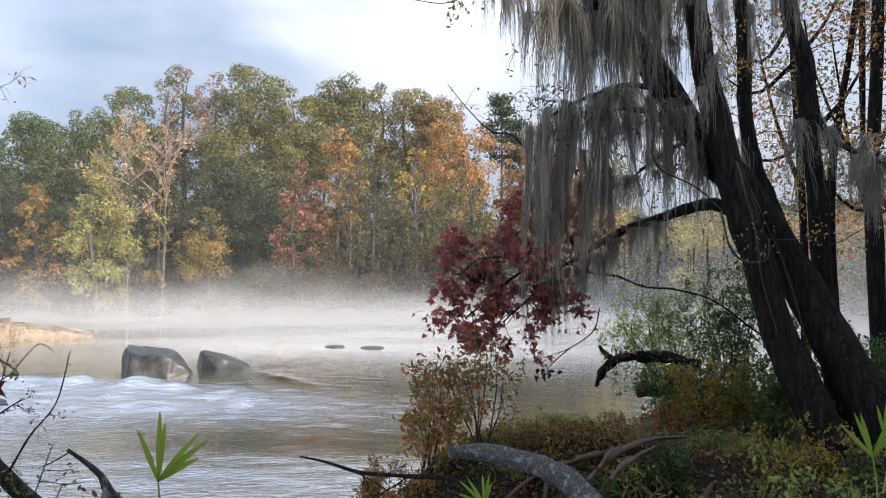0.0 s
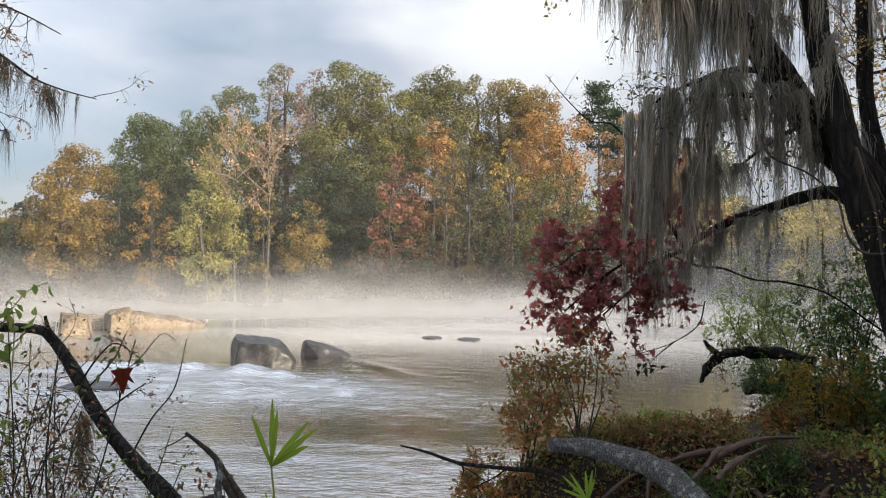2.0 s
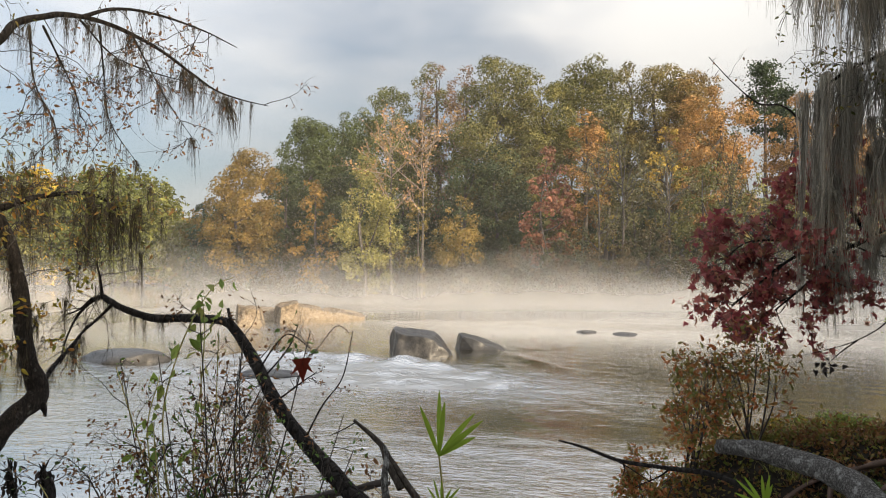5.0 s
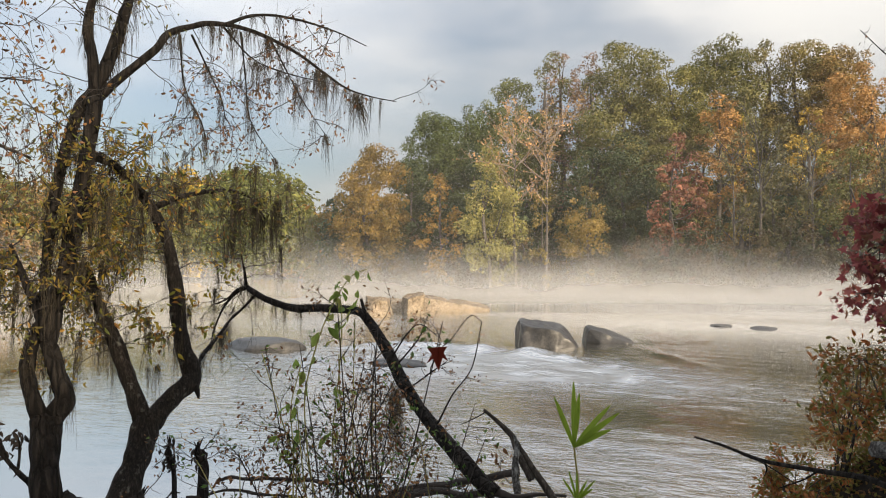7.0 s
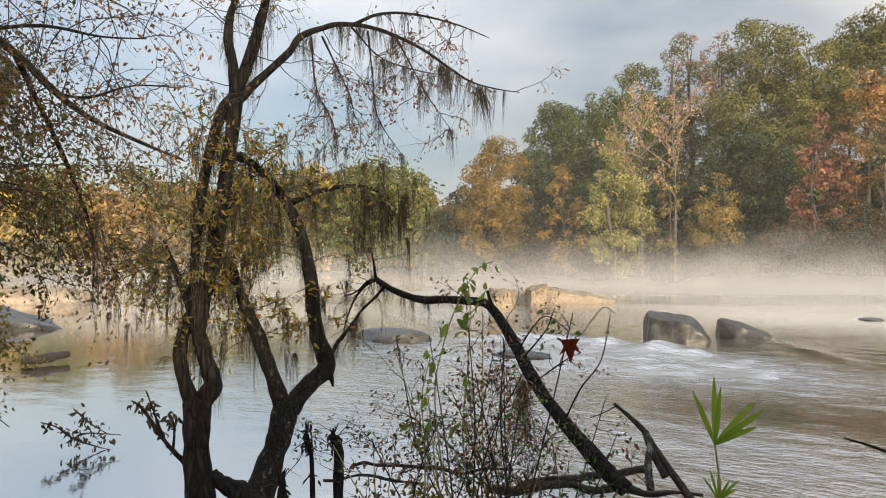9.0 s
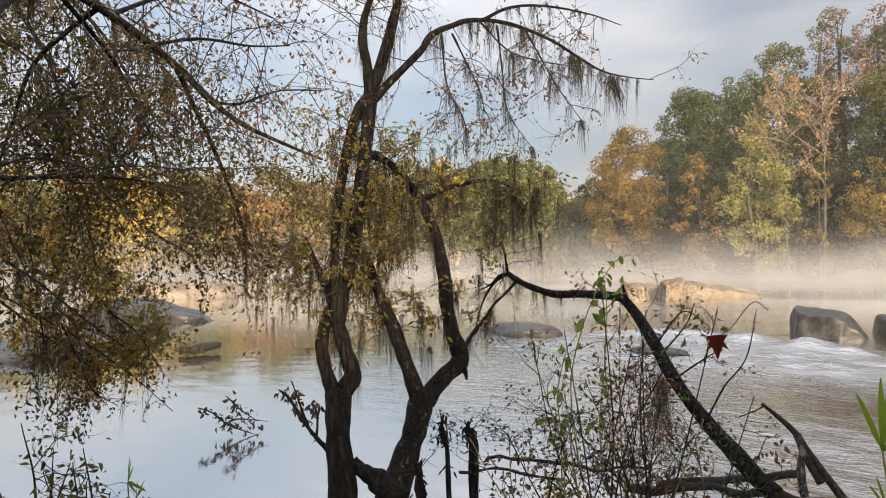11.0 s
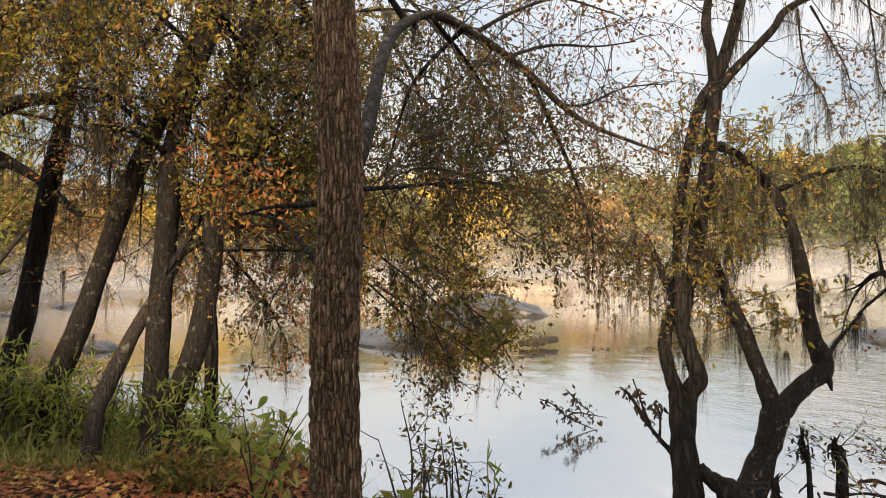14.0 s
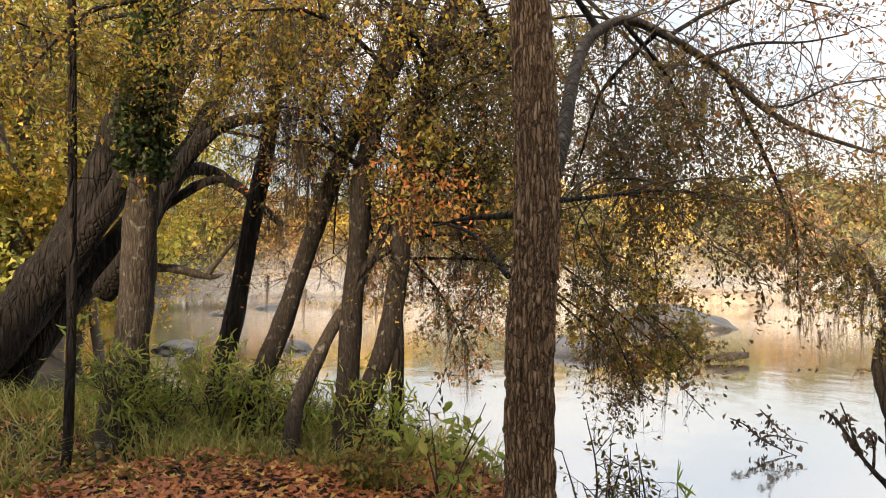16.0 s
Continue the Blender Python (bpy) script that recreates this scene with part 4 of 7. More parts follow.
def pine(top, wide, label="tall dark green pine above the far wood"):
    seed = int(abs(top[0] * 31 + top[1] * 17)) % 99991
    rng = np.random.default_rng(seed)
    x, y, h = top
    z0 = float(ground_height(np.array([x]), np.array([y]))[0]) - 0.1
    tree = thing("pine_tree", (x, y, z0), label, "tree", "pines on the far bank")
    line = np.linspace((x, y, z0), (x, y, h), 10)
    v, q, _ = tube(line, [0.3, 0.06], 7)
    part("trunk", v, q, BARK_FAR, tree, smooth=True)
    spots = []
    for k in range(26):
        u = rng.uniform(0.5, 1.0)
        r = wide / 2 * (1.15 - u) * 1.9 * rng.uniform(0.4, 1.0)
        a = rng.uniform(0, 6.3)
        c = np.array((x + r * math.cos(a), y + r * math.sin(a), z0 + (h - z0) * u))
        v, q, _ = tube(np.linspace((x, y, c[2] - r * 0.15), c, 4), [0.06, 0.02], 4)
        part("limb", v, q, BARK_FAR, tree)
        spots.append(c + rng.normal(size=(190, 3)) * (0.7, 0.7, 0.34))
    crown = part("crown", *flakes(np.vstack(spots), 0.3, rng), LEAF_FAR, tree)
    crown.color = (0.05, 0.075, 0.035, 1)
    return tree


pine((7.29, 108.02, 31.6), 8.0)
pine((10.16, 110.48, 28.61), 5.0)

# dark trees added to fill the wood's shaded depth behind the front rows
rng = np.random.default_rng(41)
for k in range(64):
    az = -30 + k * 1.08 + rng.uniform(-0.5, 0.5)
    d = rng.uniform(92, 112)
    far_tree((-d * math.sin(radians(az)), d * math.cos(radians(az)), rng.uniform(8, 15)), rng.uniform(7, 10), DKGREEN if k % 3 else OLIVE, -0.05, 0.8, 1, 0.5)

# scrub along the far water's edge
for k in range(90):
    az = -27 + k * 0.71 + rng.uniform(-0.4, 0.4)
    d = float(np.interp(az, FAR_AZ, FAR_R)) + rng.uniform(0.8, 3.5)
    # tints lowered to put the shade at the wood's foot into the scrub
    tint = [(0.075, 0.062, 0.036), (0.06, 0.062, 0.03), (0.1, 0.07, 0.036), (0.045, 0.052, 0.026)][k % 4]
    far_tree((-d * math.sin(radians(az)), d * math.cos(radians(az)), rng.uniform(3.5, 8.5)), rng.uniform(3, 5), tint, 0.0, 0.55, 2, 0.2, "shrub", "brown leafless scrub, darkened for shade, along the far water's edge", 0.7)

# the farther bank beyond the bend
for k in range(46):
    az = 41 + k * 1.75 + rng.uniform(-0.5, 0.5)
    d = float(np.interp(az, FAR_AZ, FAR_R)) + rng.uniform(2, 14)
    tint = [(0.24, 0.18, 0.05), (0.15, 0.15, 0.05), (0.26, 0.16, 0.06), (0.13, 0.135, 0.05), (0.46, 0.32, 0.045)][int(rng.integers(5))]
    far_tree((-d * math.sin(radians(az)), d * math.cos(radians(az)), d * rng.uniform(0.1, 0.135) + 1), d * 0.09, tint, 0.02, 0.4, 2, 0.0042 * d, label="yellow and orange tree on the farther bank")
far_tree((-124.88, 124.95, 24.83), 16, (0.12, 0.14, 0.04), 0.1, 0.5, 3, 0.7, label="sunlit green tree beyond the river's bend")
far_tree((-123.65, 131.46, 26.41), 17, (0.15, 0.17, 0.045), 0.1, 0.5, 3, 0.7, label="sunlit green tree beyond the river's bend")
far_tree((-117.96, 134.08, 25.48), 15, (0.16, 0.17, 0.045), 0.1, 0.5, 3, 0.7, label="sunlit green tree beyond the river's bend")
far_tree((-118.01, 141.52, 19.54), 12, (0.36, 0.22, 0.05), 0.1, 0.5, 3, 0.7)
far_tree((-118.81, 147.65, 16.72), 12, (0.34, 0.17, 0.05), 0.1, 0.5, 3, 0.7)

# mid-distance wood on the left bank and behind the oak
for k in range(26):
    az = 110 + k * 1.35 + rng.uniform(-0.5, 0.5)
    d = rng.uniform(17, 34)
    tint = [(0.45, 0.36, 0.07), (0.34, 0.32, 0.08), (0.24, 0.25, 0.07), (0.45, 0.3, 0.08)][k % 4]
    far_tree((-d * math.sin(radians(az)), d * math.cos(radians(az)), rng.uniform(9, 14)), rng.uniform(4.5, 6.5), tint, 0.12, 0.34, 3, 0.1, label="yellow-green unseen tree added to close and shade the near bank")
for k in range(9):
    az = -25 - k * 2.1 + rng.uniform(-0.5, 0.5)
    d = rng.uniform(11.5, 14)
    tint = [(0.42, 0.28, 0.08), (0.45, 0.22, 0.08), (0.28, 0.25, 0.08), (0.36, 0.2, 0.08)][k % 4]
    far_tree((-d * math.sin(radians(az)), d * math.cos(radians(az)), rng.uniform(9, 13)), rng.uniform(3.5, 5), tint, 0.45, 0.1, 6, 0.045, label="russet tree in the wood behind the oak", bark_of=BARK_DARK)
# unseen trees added behind the path to close the bank and block the sun
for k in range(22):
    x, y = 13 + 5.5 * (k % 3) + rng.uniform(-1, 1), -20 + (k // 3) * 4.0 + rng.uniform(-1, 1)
    far_tree((x, y, rng.uniform(9.5, 11)), rng.uniform(6.5, 8), OLIVE if k % 2 else RUST, 0.06, 0.8, 2, 0.6, label="unseen tree added to close and shade the near bank")
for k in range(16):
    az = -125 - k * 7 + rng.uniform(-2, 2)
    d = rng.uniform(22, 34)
    far_tree((-d * math.sin(radians(az)), d * math.cos(radians(az)), rng.uniform(7, 10)), rng.uniform(6, 8), OLIVE if k % 2 else RUST, 0.1, 0.35, 2, 0.6, label="unseen tree added to close and shade the near bank")


# ---- the moss-hung oak on the right bank ----
rng = np.random.default_rng(101)
oak = thing("live_oak", (4.30, 8.27, 1.24), "dark leaning oak hung with long grey moss on the bank", "tree")
oak_a = [(4.07, 8.15, 0.87), (3.90, 8.21, 1.34), (3.70, 8.28, 1.81), (3.51, 8.34, 2.42), (3.37, 8.38, 3.05), (3.18, 8.43, 3.69), (3.09, 8.44, 4.14), (2.97, 8.46, 4.67), (2.87, 8.48, 5.20), (2.80, 8.48, 5.79), (2.74, 8.48, 6.46)]
oak_b = [(4.78, 8.10, 0.71), (4.54, 8.25, 1.34), (4.30, 8.44, 1.94), (4.05, 8.63, 2.55), (3.76, 8.73, 3.19), (3.46, 8.80, 3.71), (3.17, 8.82, 4.08), (2.87, 8.82, 4.43), (2.60, 8.82, 4.88), (2.31, 8.84, 5.34), (1.99, 8.86, 5.76), (1.60, 8.90, 6.20), (1.09, 8.95, 6.61)]
oak_c = [(4.57, 8.68, 1.02), (4.42, 8.74, 1.52), (4.34, 8.75, 2.03), (4.31, 8.75, 2.56), (4.28, 8.74, 3.15), (4.25, 8.74, 3.81), (4.20, 8.74, 4.27), (4.17, 8.74, 4.81), (4.15, 8.73, 5.28), (4.04, 8.76, 5.70), (3.96, 8.77, 6.19), (3.85, 8.80, 6.68)]
oak_d = [(3.87, 8.79, 3.21), (3.70, 8.87, 3.76), (3.59, 8.91, 4.17), (3.52, 8.94, 4.72), (3.52, 8.94, 5.41), (3.49, 8.95, 6.12), (3.44, 8.97, 6.69)]
oak_e = [(3.25, 8.62, 3.51), (3.03, 8.91, 3.61), (2.78, 9.20, 3.55), (2.44, 9.50, 3.44), (2.14, 9.78, 3.32), (1.86, 10.04, 3.13), (1.50, 9.98, 2.92), (1.20, 9.94, 2.84)]
for pts, rad, f in ((oak_a, (0.26, 0.22, 0.2, 0.18, 0.17, 0.16, 0.15, 0.14, 0.13, 0.12), 0.3), (oak_b, (0.34, 0.3, 0.27, 0.22, 0.2, 0.2, 0.2, 0.19, 0.17, 0.15, 0.13, 0.1), 0.3), (oak_c, (0.14, 0.12, 0.11, 0.11, 0.1, 0.1, 0.09), 0.3), (oak_d, (0.12, 0.09, 0.085, 0.08, 0.075), 0)):
    limb("trunk", pts, rad, BARK_DARK, oak, n=90, sides=18, lumps=0.05, flare=f, seed=len(pts))
limb("limb", oak_e, (0.09, 0.07, 0.06, 0.055, 0.04, 0.025, 0.012), BARK_DARK, oak, sides=10, lumps=0.08)
# limbs that bear the moss, and two bare vines looped about the trunks
bearers = [[(1.98, 8.79, 5.74), (1.60, 8.77, 5.90), (1.20, 8.73, 6.06), (0.65, 8.69, 6.21), (0.32, 8.61, 6.38)], [(2.56, 8.64, 4.84), (2.14, 8.80, 5.02), (1.77, 8.94, 4.96), (1.37, 9.06, 4.81), (1.04, 9.15, 4.59)], [(2.82, 8.66, 4.38), (2.49, 8.87, 4.67), (2.00, 9.09, 4.79), (1.69, 9.26, 4.58)], [(3.14, 8.55, 4.07), (2.92, 8.76, 4.20), (2.75, 8.95, 4.34), (2.43, 9.17, 4.14), (2.13, 9.37, 3.89)], [(2.76, 8.47, 6.32), (2.35, 8.53, 6.15), (1.90, 8.57, 6.37), (1.31, 8.61, 6.45)], [(4.16, 8.77, 4.82), (4.38, 8.51, 4.29), (4.61, 8.24, 4.05), (4.76, 7.99, 3.88)]]
for pts in bearers:
    limb("branch", pts, (0.04, 0.026, 0.01), BARK_DARK, oak, sides=7, lumps=0.15)
for pts in ([(2.50, 8.55, 4.85), (2.32, 8.60, 4.40), (2.37, 8.59, 4.00), (2.75, 8.47, 3.76), (3.03, 8.38, 3.46)], [(2.99, 8.34, 3.46), (3.04, 8.20, 3.05), (3.17, 8.12, 2.89), (3.38, 8.08, 2.92), (3.43, 8.12, 3.13)], [(3.14, 8.25, 4.0), (3.3, 8.2, 3.3), (3.36, 8.16, 2.7), (3.5, 8.12, 2.1)], [(3.4, 8.55, 3.75), (3.72, 8.5, 2.95), (3.9, 8.42, 2.2), (4.0, 8.3, 1.5)]):
    limb("vine", pts, (0.014, 0.012, 0.009), BARK_TWIG, oak, n=30, sides=6, lumps=0.2)
# curtains of moss, in ragged tufts of uneven length
for line, n, ln, lo, hi, w, fore in ((bearers[0], 22, 1.25, 0.0, 0.55, 1.1, 0.25), (bearers[0], 9, 0.75, 0.5, 1.0, 0.75, 0.15), (bearers[4], 20, 1.5, 0.0, 1.0, 1.1, 0.25), (bearers[1], 14, 1.35, 0.25, 1.0, 1.0, 0.2), (bearers[1], 8, 1.9, 0.6, 1.0, 0.9, 0.2), (bearers[2], 12, 1.1, 0.1, 1.0, 1.0, 0.2), (bearers[3], 14, 0.7, 0.2, 1.0, 0.8, 0.2), (oak_b, 16, 1.0, 0.55, 0.95, 1.1, 0.25), (oak_a, 6, 0.8, 0.7, 1.0, 0.8, 0.25), (oak_d, 8, 0.9, 0.4, 1.0, 0.7, 0.2), (bearers[5], 12, 0.75, 0.15, 1.0, 1.0, 0.2), (oak_e, 16, 0.5, 0.35, 0.75, 0.7, 0.12), (oak_e, 12, 0.75, 0.72, 1.0, 0.7, 0.12), (oak_c, 5, 0.7, 0.6, 1.0, 0.7, 0.2)):
    p, _ = along(curve(line, 40), n, rng, lo, hi)
    hang_moss(oak, p + rng.normal(size=p.shape) * (fore * 0.7, fore, 0.06), ln, rng, w, spread=0.6)
for base, wide, n, ln in (((1.30, 9.15, 3.75), 0.2, 8, 1.2), ((1.75, 9.2, 4.1), 0.3, 8, 0.9)):
    hang_moss(oak, np.array(base) + rng.normal(size=(n, 3)) * (wide, wide * 0.6, 0.25), ln, rng, 0.9)
for n, box in ((26, ((2.24, 10.25, 3.16), (3.77, 9.48, 2.91))), (16, ((2.60, 10.49, 2.24), (4.26, 9.49, 2.27)))):
    a, b = np.array(box[0]), np.array(box[1])
    hang_moss(oak, a + (b - a) * rng.random((n, 1)) + rng.normal(size=(n, 3)) * (0.1, 0.3, 0.25), 0.8, rng, 0.16, BUNCHES_BROWN)
# bare twigs with sparse small leaves
dress(oak, [curve(p, 30) for p in bearers[:5]], rng, 9, 0.7, 6, 0.35, 3, 0.05, LEAF_OLIVE, 0.7, lo=0.1, thick=0.007)
dress(oak, [curve(p, 30) for p in (oak_c, oak_d)], rng, 10, 1.4, 7, 0.6, 8, 0.042, LEAF_GOLD, 0.4, lo=0.35)
back_trunk = thing("tree", (5.69, 10.0, 0.7), "slim dark tree behind the moss-hung oak", "tree")
slim_line = [(5.69, 10.00, 0.60), (5.65, 10.02, 1.97), (5.65, 10.02, 3.32), (5.64, 10.03, 4.23), (5.70, 10.00, 5.38), (5.75, 9.97, 6.53), (5.79, 9.94, 7.15)]
limb("trunk", slim_line, (0.11, 0.09, 0.08, 0.07), BARK_DARK, back_trunk, n=50, sides=12)
dress(back_trunk, [curve(slim_line, 30)], rng, 18, 1.5, 8, 0.6, 8, 0.042, LEAF_GOLD, 0.4, lo=0.35)
p, _ = along(curve(slim_line, 30), 10, rng, 0.4)
hang_moss(back_trunk, p + rng.normal(size=p.shape) * 0.3, 0.7, rng, 0.8)

# ---- dark red maple over the water ----
maple = thing("red_maple", (4.56, 10.19, 1.50), "dark red star-leaved tree bending over the water", "tree")
maple_t = [(4.56, 10.19, 1.50), (3.93, 10.28, 2.25), (2.91, 10.20, 2.63), (2.05, 10.10, 2.77), (1.26, 9.81, 3.06), (0.66, 9.68, 3.01), (0.15, 9.60, 2.86), (-0.06, 9.52, 2.6)]
maple_u = [(1.82, 10.04, 2.85), (1.38, 9.86, 3.58), (1.12, 9.71, 4.0)]
limb("trunk", [tuple(np.array(p) + (0, 0, 0.05 * math.sin(k * 2.3))) for k, p in enumerate(curve(maple_t, 16))], (0.012, 0.012, 0.012, 0.007), BARK_DARK, maple, sides=8, lumps=0.2)
limb("limb", maple_u, (0.035, 0.02, 0.01), BARK_DARK, maple, sides=7)
low_red = [(1.33, 9.81, 3.06), (0.80, 9.67, 2.75), (0.5, 9.60, 2.50), (0.18, 9.52, 2.22)]
limb("limb", low_red, (0.02, 0.01), BARK_DARK, maple, sides=6)
low_red2 = [(1.49, 9.89, 2.95), (1.07, 9.75, 2.54), (0.66, 9.68, 2.17)]
limb("limb", low_red2, (0.02, 0.01), BARK_DARK, maple, sides=6)
dress(maple, [curve(maple_t, 30)[14:], curve(low_red, 20), curve(low_red2, 20)], rng, 17, 0.62, 7, 0.32, 6, 0.098, LEAF_RED, 0.25, True, 0.1)
dress(maple, [curve(maple_u, 20)], rng, 18, 0.55, 7, 0.3, 6, 0.095, LEAF_RED, 0.3, True, 0.1)


# ---- bushes ----
def bush(place, tall, wide, stems, material, size, seed, label, per=9, star=False, droop=0.3, name="bush", twigs=6, wide_leaf=0.5, lo=0.25):
    rng = np.random.default_rng(seed)
    z0 = float(ground_height(np.array([place[0]]), np.array([place[1]]))[0]) - 0.05
    z0 = max(z0, -0.1)
    root = np.array((place[0], place[1], z0))
    ob = thing(name, root, label, "bush" if name == "bush" else "plant")
    lines = []
    for k in range(stems):
        a = rng.uniform(0, 6.3)
        r = wide / 2 * rng.uniform(0.2, 1)
        tip = root + (r * math.cos(a), r * math.sin(a), tall * rng.uniform(0.55, 1.0))
        mid = root * 0.5 + tip * 0.5 + (*rng.normal(size=2) * 0.06 * wide, tall * 0.1)
        line = curve([root + (*rng.normal(size=2) * 0.05, 0), mid, tip], 14)
        v, q, _ = tube(line, [0.006 + 0.004 * tall, 0.003], 5)
        part("stem", v, q, BARK_TWIG, ob, smooth=True)
        lines.append(line)
    dress(ob, lines, rng, twigs, tall * 0.22 + 0.08, 4, tall * 0.12 + 0.05, per, size, material, droop, star, lo, size * 0.6, wide_leaf, 0.004)
    return ob


bush((-0.25, 8.83, 0.70), 1.3, 1.3, 9, LEAF_RUSSET, 0.065, 5, "russet and green bush at the water's edge", 5)
bush((0.34, 8.86, 0.89), 1.4, 1.0, 7, LEAF_RUSSET, 0.07, 6, "russet and green bush at the water's edge", 3, wide_leaf=0.42, lo=0.6)
bush((-0.61, 8.38, 0.60), 0.7, 0.9, 8, LEAF_RUSSET, 0.05, 7, "low russet bush at the water's edge", 9)
bush((3.63, 12.43, 1.27), 2.2, 3.0, 15, LEAF_LIME, 0.05, 8, "green leafy bush leaning over the water", 9, twigs=8, droop=0.6)
bush((4.11, 11.23, 1.39), 2.1, 2.4, 12, LEAF_GREEN, 0.055, 9, "green leafy bush leaning over the water", 9, twigs=8, droop=0.6)
for k, (px, mat) in enumerate((((3.65, 9.24, 1.32), LEAF_YELLOW), ((3.15, 9.40, 1.16), LEAF_YELLOW), ((3.51, 7.64, 1.19), LEAF_YELLOW), ((3.40, 6.56, 1.19), LEAF_OLIVE), ((2.97, 10.48, 0.92), LEAF_GREEN), ((3.68, 8.68, 1.27), LEAF_GREEN), ((4.79, 8.72, 1.40), LEAF_YELLOW), ((4.49, 8.87, 1.37), LEAF_RUSSET), ((5.18, 9.08, 1.42), LEAF_GREEN))):
    bush(px, 0.8 + 0.25 * (k % 3), 1.2, 10, mat, 0.05, 60 + k, "tangled low growth on the shaded bank", 7)

for k, px in enumerate(((3.04, 6.84, 1.13), (3.13, 6.33, 1.05), (3.49, 6.39, 1.13), (3.03, 7.70, 1.01))):
    bush(px, 1.15, 1.0, 6, LEAF_LIME, 0.055, 160 + k, "arching weed with yellow-green pointed leaves on the bank", 3, twigs=5)
for k, px in enumerate(((2.60, 11.58, 0.67), (1.61, 10.71, 0.52), (1.01, 10.27, 0.49), (2.69, 9.50, 0.86), (3.12, 8.74, 0.93))):
    bush(px, 0.25, 0.9, 8, (LEAF_RUSSET, LEAF_LIME, LEAF_YELLOW)[k % 3], 0.045, 180 + k, "low mixed weeds on the shaded bank", 5)

# ---- logs and roots on the right ----
# roots and ferns that hang over the black hollow below the bank
ledge = np.random.default_rng(77)
for k in range(14):
    px = 8.95 + ledge.normal() * 0.15
    a = radians(-6 - k * 1.7 + ledge.normal() * 0.5)
    foot = np.array((-px * math.sin(a), px * math.cos(a), 0.5))
    side = np.array((math.cos(a), math.sin(a), 0)) * ledge.normal() * 0.5
    toward = -np.array((-math.sin(a), math.cos(a), 0))
    line = [foot + toward * -0.3, foot + toward * 0.25 + side * 0.4, foot + toward * 0.55 + side * 0.8 + (0, 0, -0.25), foot + toward * 0.75 + side + (0, 0, -0.55)]
    hang_root = thing("root", line[0], "bare reddish root on the dark bank", "root", "roots on the bank")
    limb("root_arm", line, (0.03, 0.025, 0.016, 0.008), ROOT_WOOD, hang_root, n=24, sides=7, lumps=0.25, seed=k)
for k in range(16):
    r, a = ledge.uniform(7.2, 8.8), radians(-7 - k * 1.4 + ledge.normal())
    bush((-r * math.sin(a), r * math.cos(a), 0), 0.35 + 0.3 * ledge.random(), 0.7, 7, (LEAF_GREEN, LEAF_OLIVE, GRASS)[k % 3], 0.06, 260 + k, "small dark fern-like plant in the hollow of the bank", 4, wide_leaf=0.3)
grey_log = thing("fallen_log", (0.59, 7.81, 0.82), "arching grey lichen-covered log on the bank", "log")
limb("log", [(0.01, 8.35, 0.8), (0.31, 8.14, 0.84), (0.66, 7.91, 0.82), (0.95, 7.66, 0.78), (1.16, 7.41, 0.70), (1.38, 7.11, 0.52)], (0.075, 0.095, 0.11, 0.12, 0.12), BARK_LICHEN, grey_log, sides=16, lumps=0.05)
drift = thing("fallen_branch", (-0.85, 7.76, 0.69), "thin dark fallen branch over the water", "branch")
limb("branch", [(-1.57, 7.89, 0.83), (-1.31, 7.92, 0.77), (-0.92, 7.85, 0.68), (-0.45, 7.88, 0.64), (-0.04, 7.79, 0.64), (0.30, 7.66, 0.55)], (0.01, 0.018, 0.025, 0.032), BARK_DARK, drift, sides=8)
for pts in ([(-1.31, 7.92, 0.77), (-1.09, 7.84, 0.73), (-0.85, 7.75, 0.65), (-0.61, 7.64, 0.54)], [(-0.45, 7.88, 0.64), (-0.57, 7.85, 0.55), (-0.78, 7.71, 0.47)], [(-0.92, 7.85, 0.68), (-0.89, 7.84, 0.61), (-0.91, 7.82, 0.54)]):
    limb("twig", pts, (0.012, 0.004), BARK_DARK, drift, sides=5)
snag = thing("broken_limb", (2.78, 10.62, 1.60), "broken bowed limb hanging over the water", "branch")
limb("limb", [(3.43, 10.42, 1.59), (3.00, 10.56, 1.67), (2.56, 10.68, 1.66), (2.29, 10.73, 1.59), (2.11, 10.75, 1.37), (2.05, 10.74, 1.23)], (0.05, 0.065, 0.06, 0.05, 0.02), BARK_DARK, snag, sides=10, lumps=0.3)
dress(snag, [curve([(3.00, 10.56, 1.67), (2.56, 10.68, 1.66), (2.29, 10.73, 1.59), (2.11, 10.75, 1.37)], 16)], rng, 12, 0.3, 4, 0.16, 4, 0.05, LEAF_OLIVE, 0.4, lo=0.0, thick=0.005)
limb("stub", [(2.33, 10.72, 1.59), (2.18, 10.76, 1.71), (2.11, 10.79, 1.81)], (0.05, 0.02), BARK_DARK, snag, sides=7)
old_log = thing("log", (3.45, 12.46, 1.01), "rotten reddish log at the water's edge", "log")
limb("log", [(2.94, 12.07, 1.03), (3.40, 11.96, 1.09), (3.97, 11.57, 1.15)], (0.12, 0.13, 0.12), WOOD_WET, old_log, sides=12, lumps=0.1)
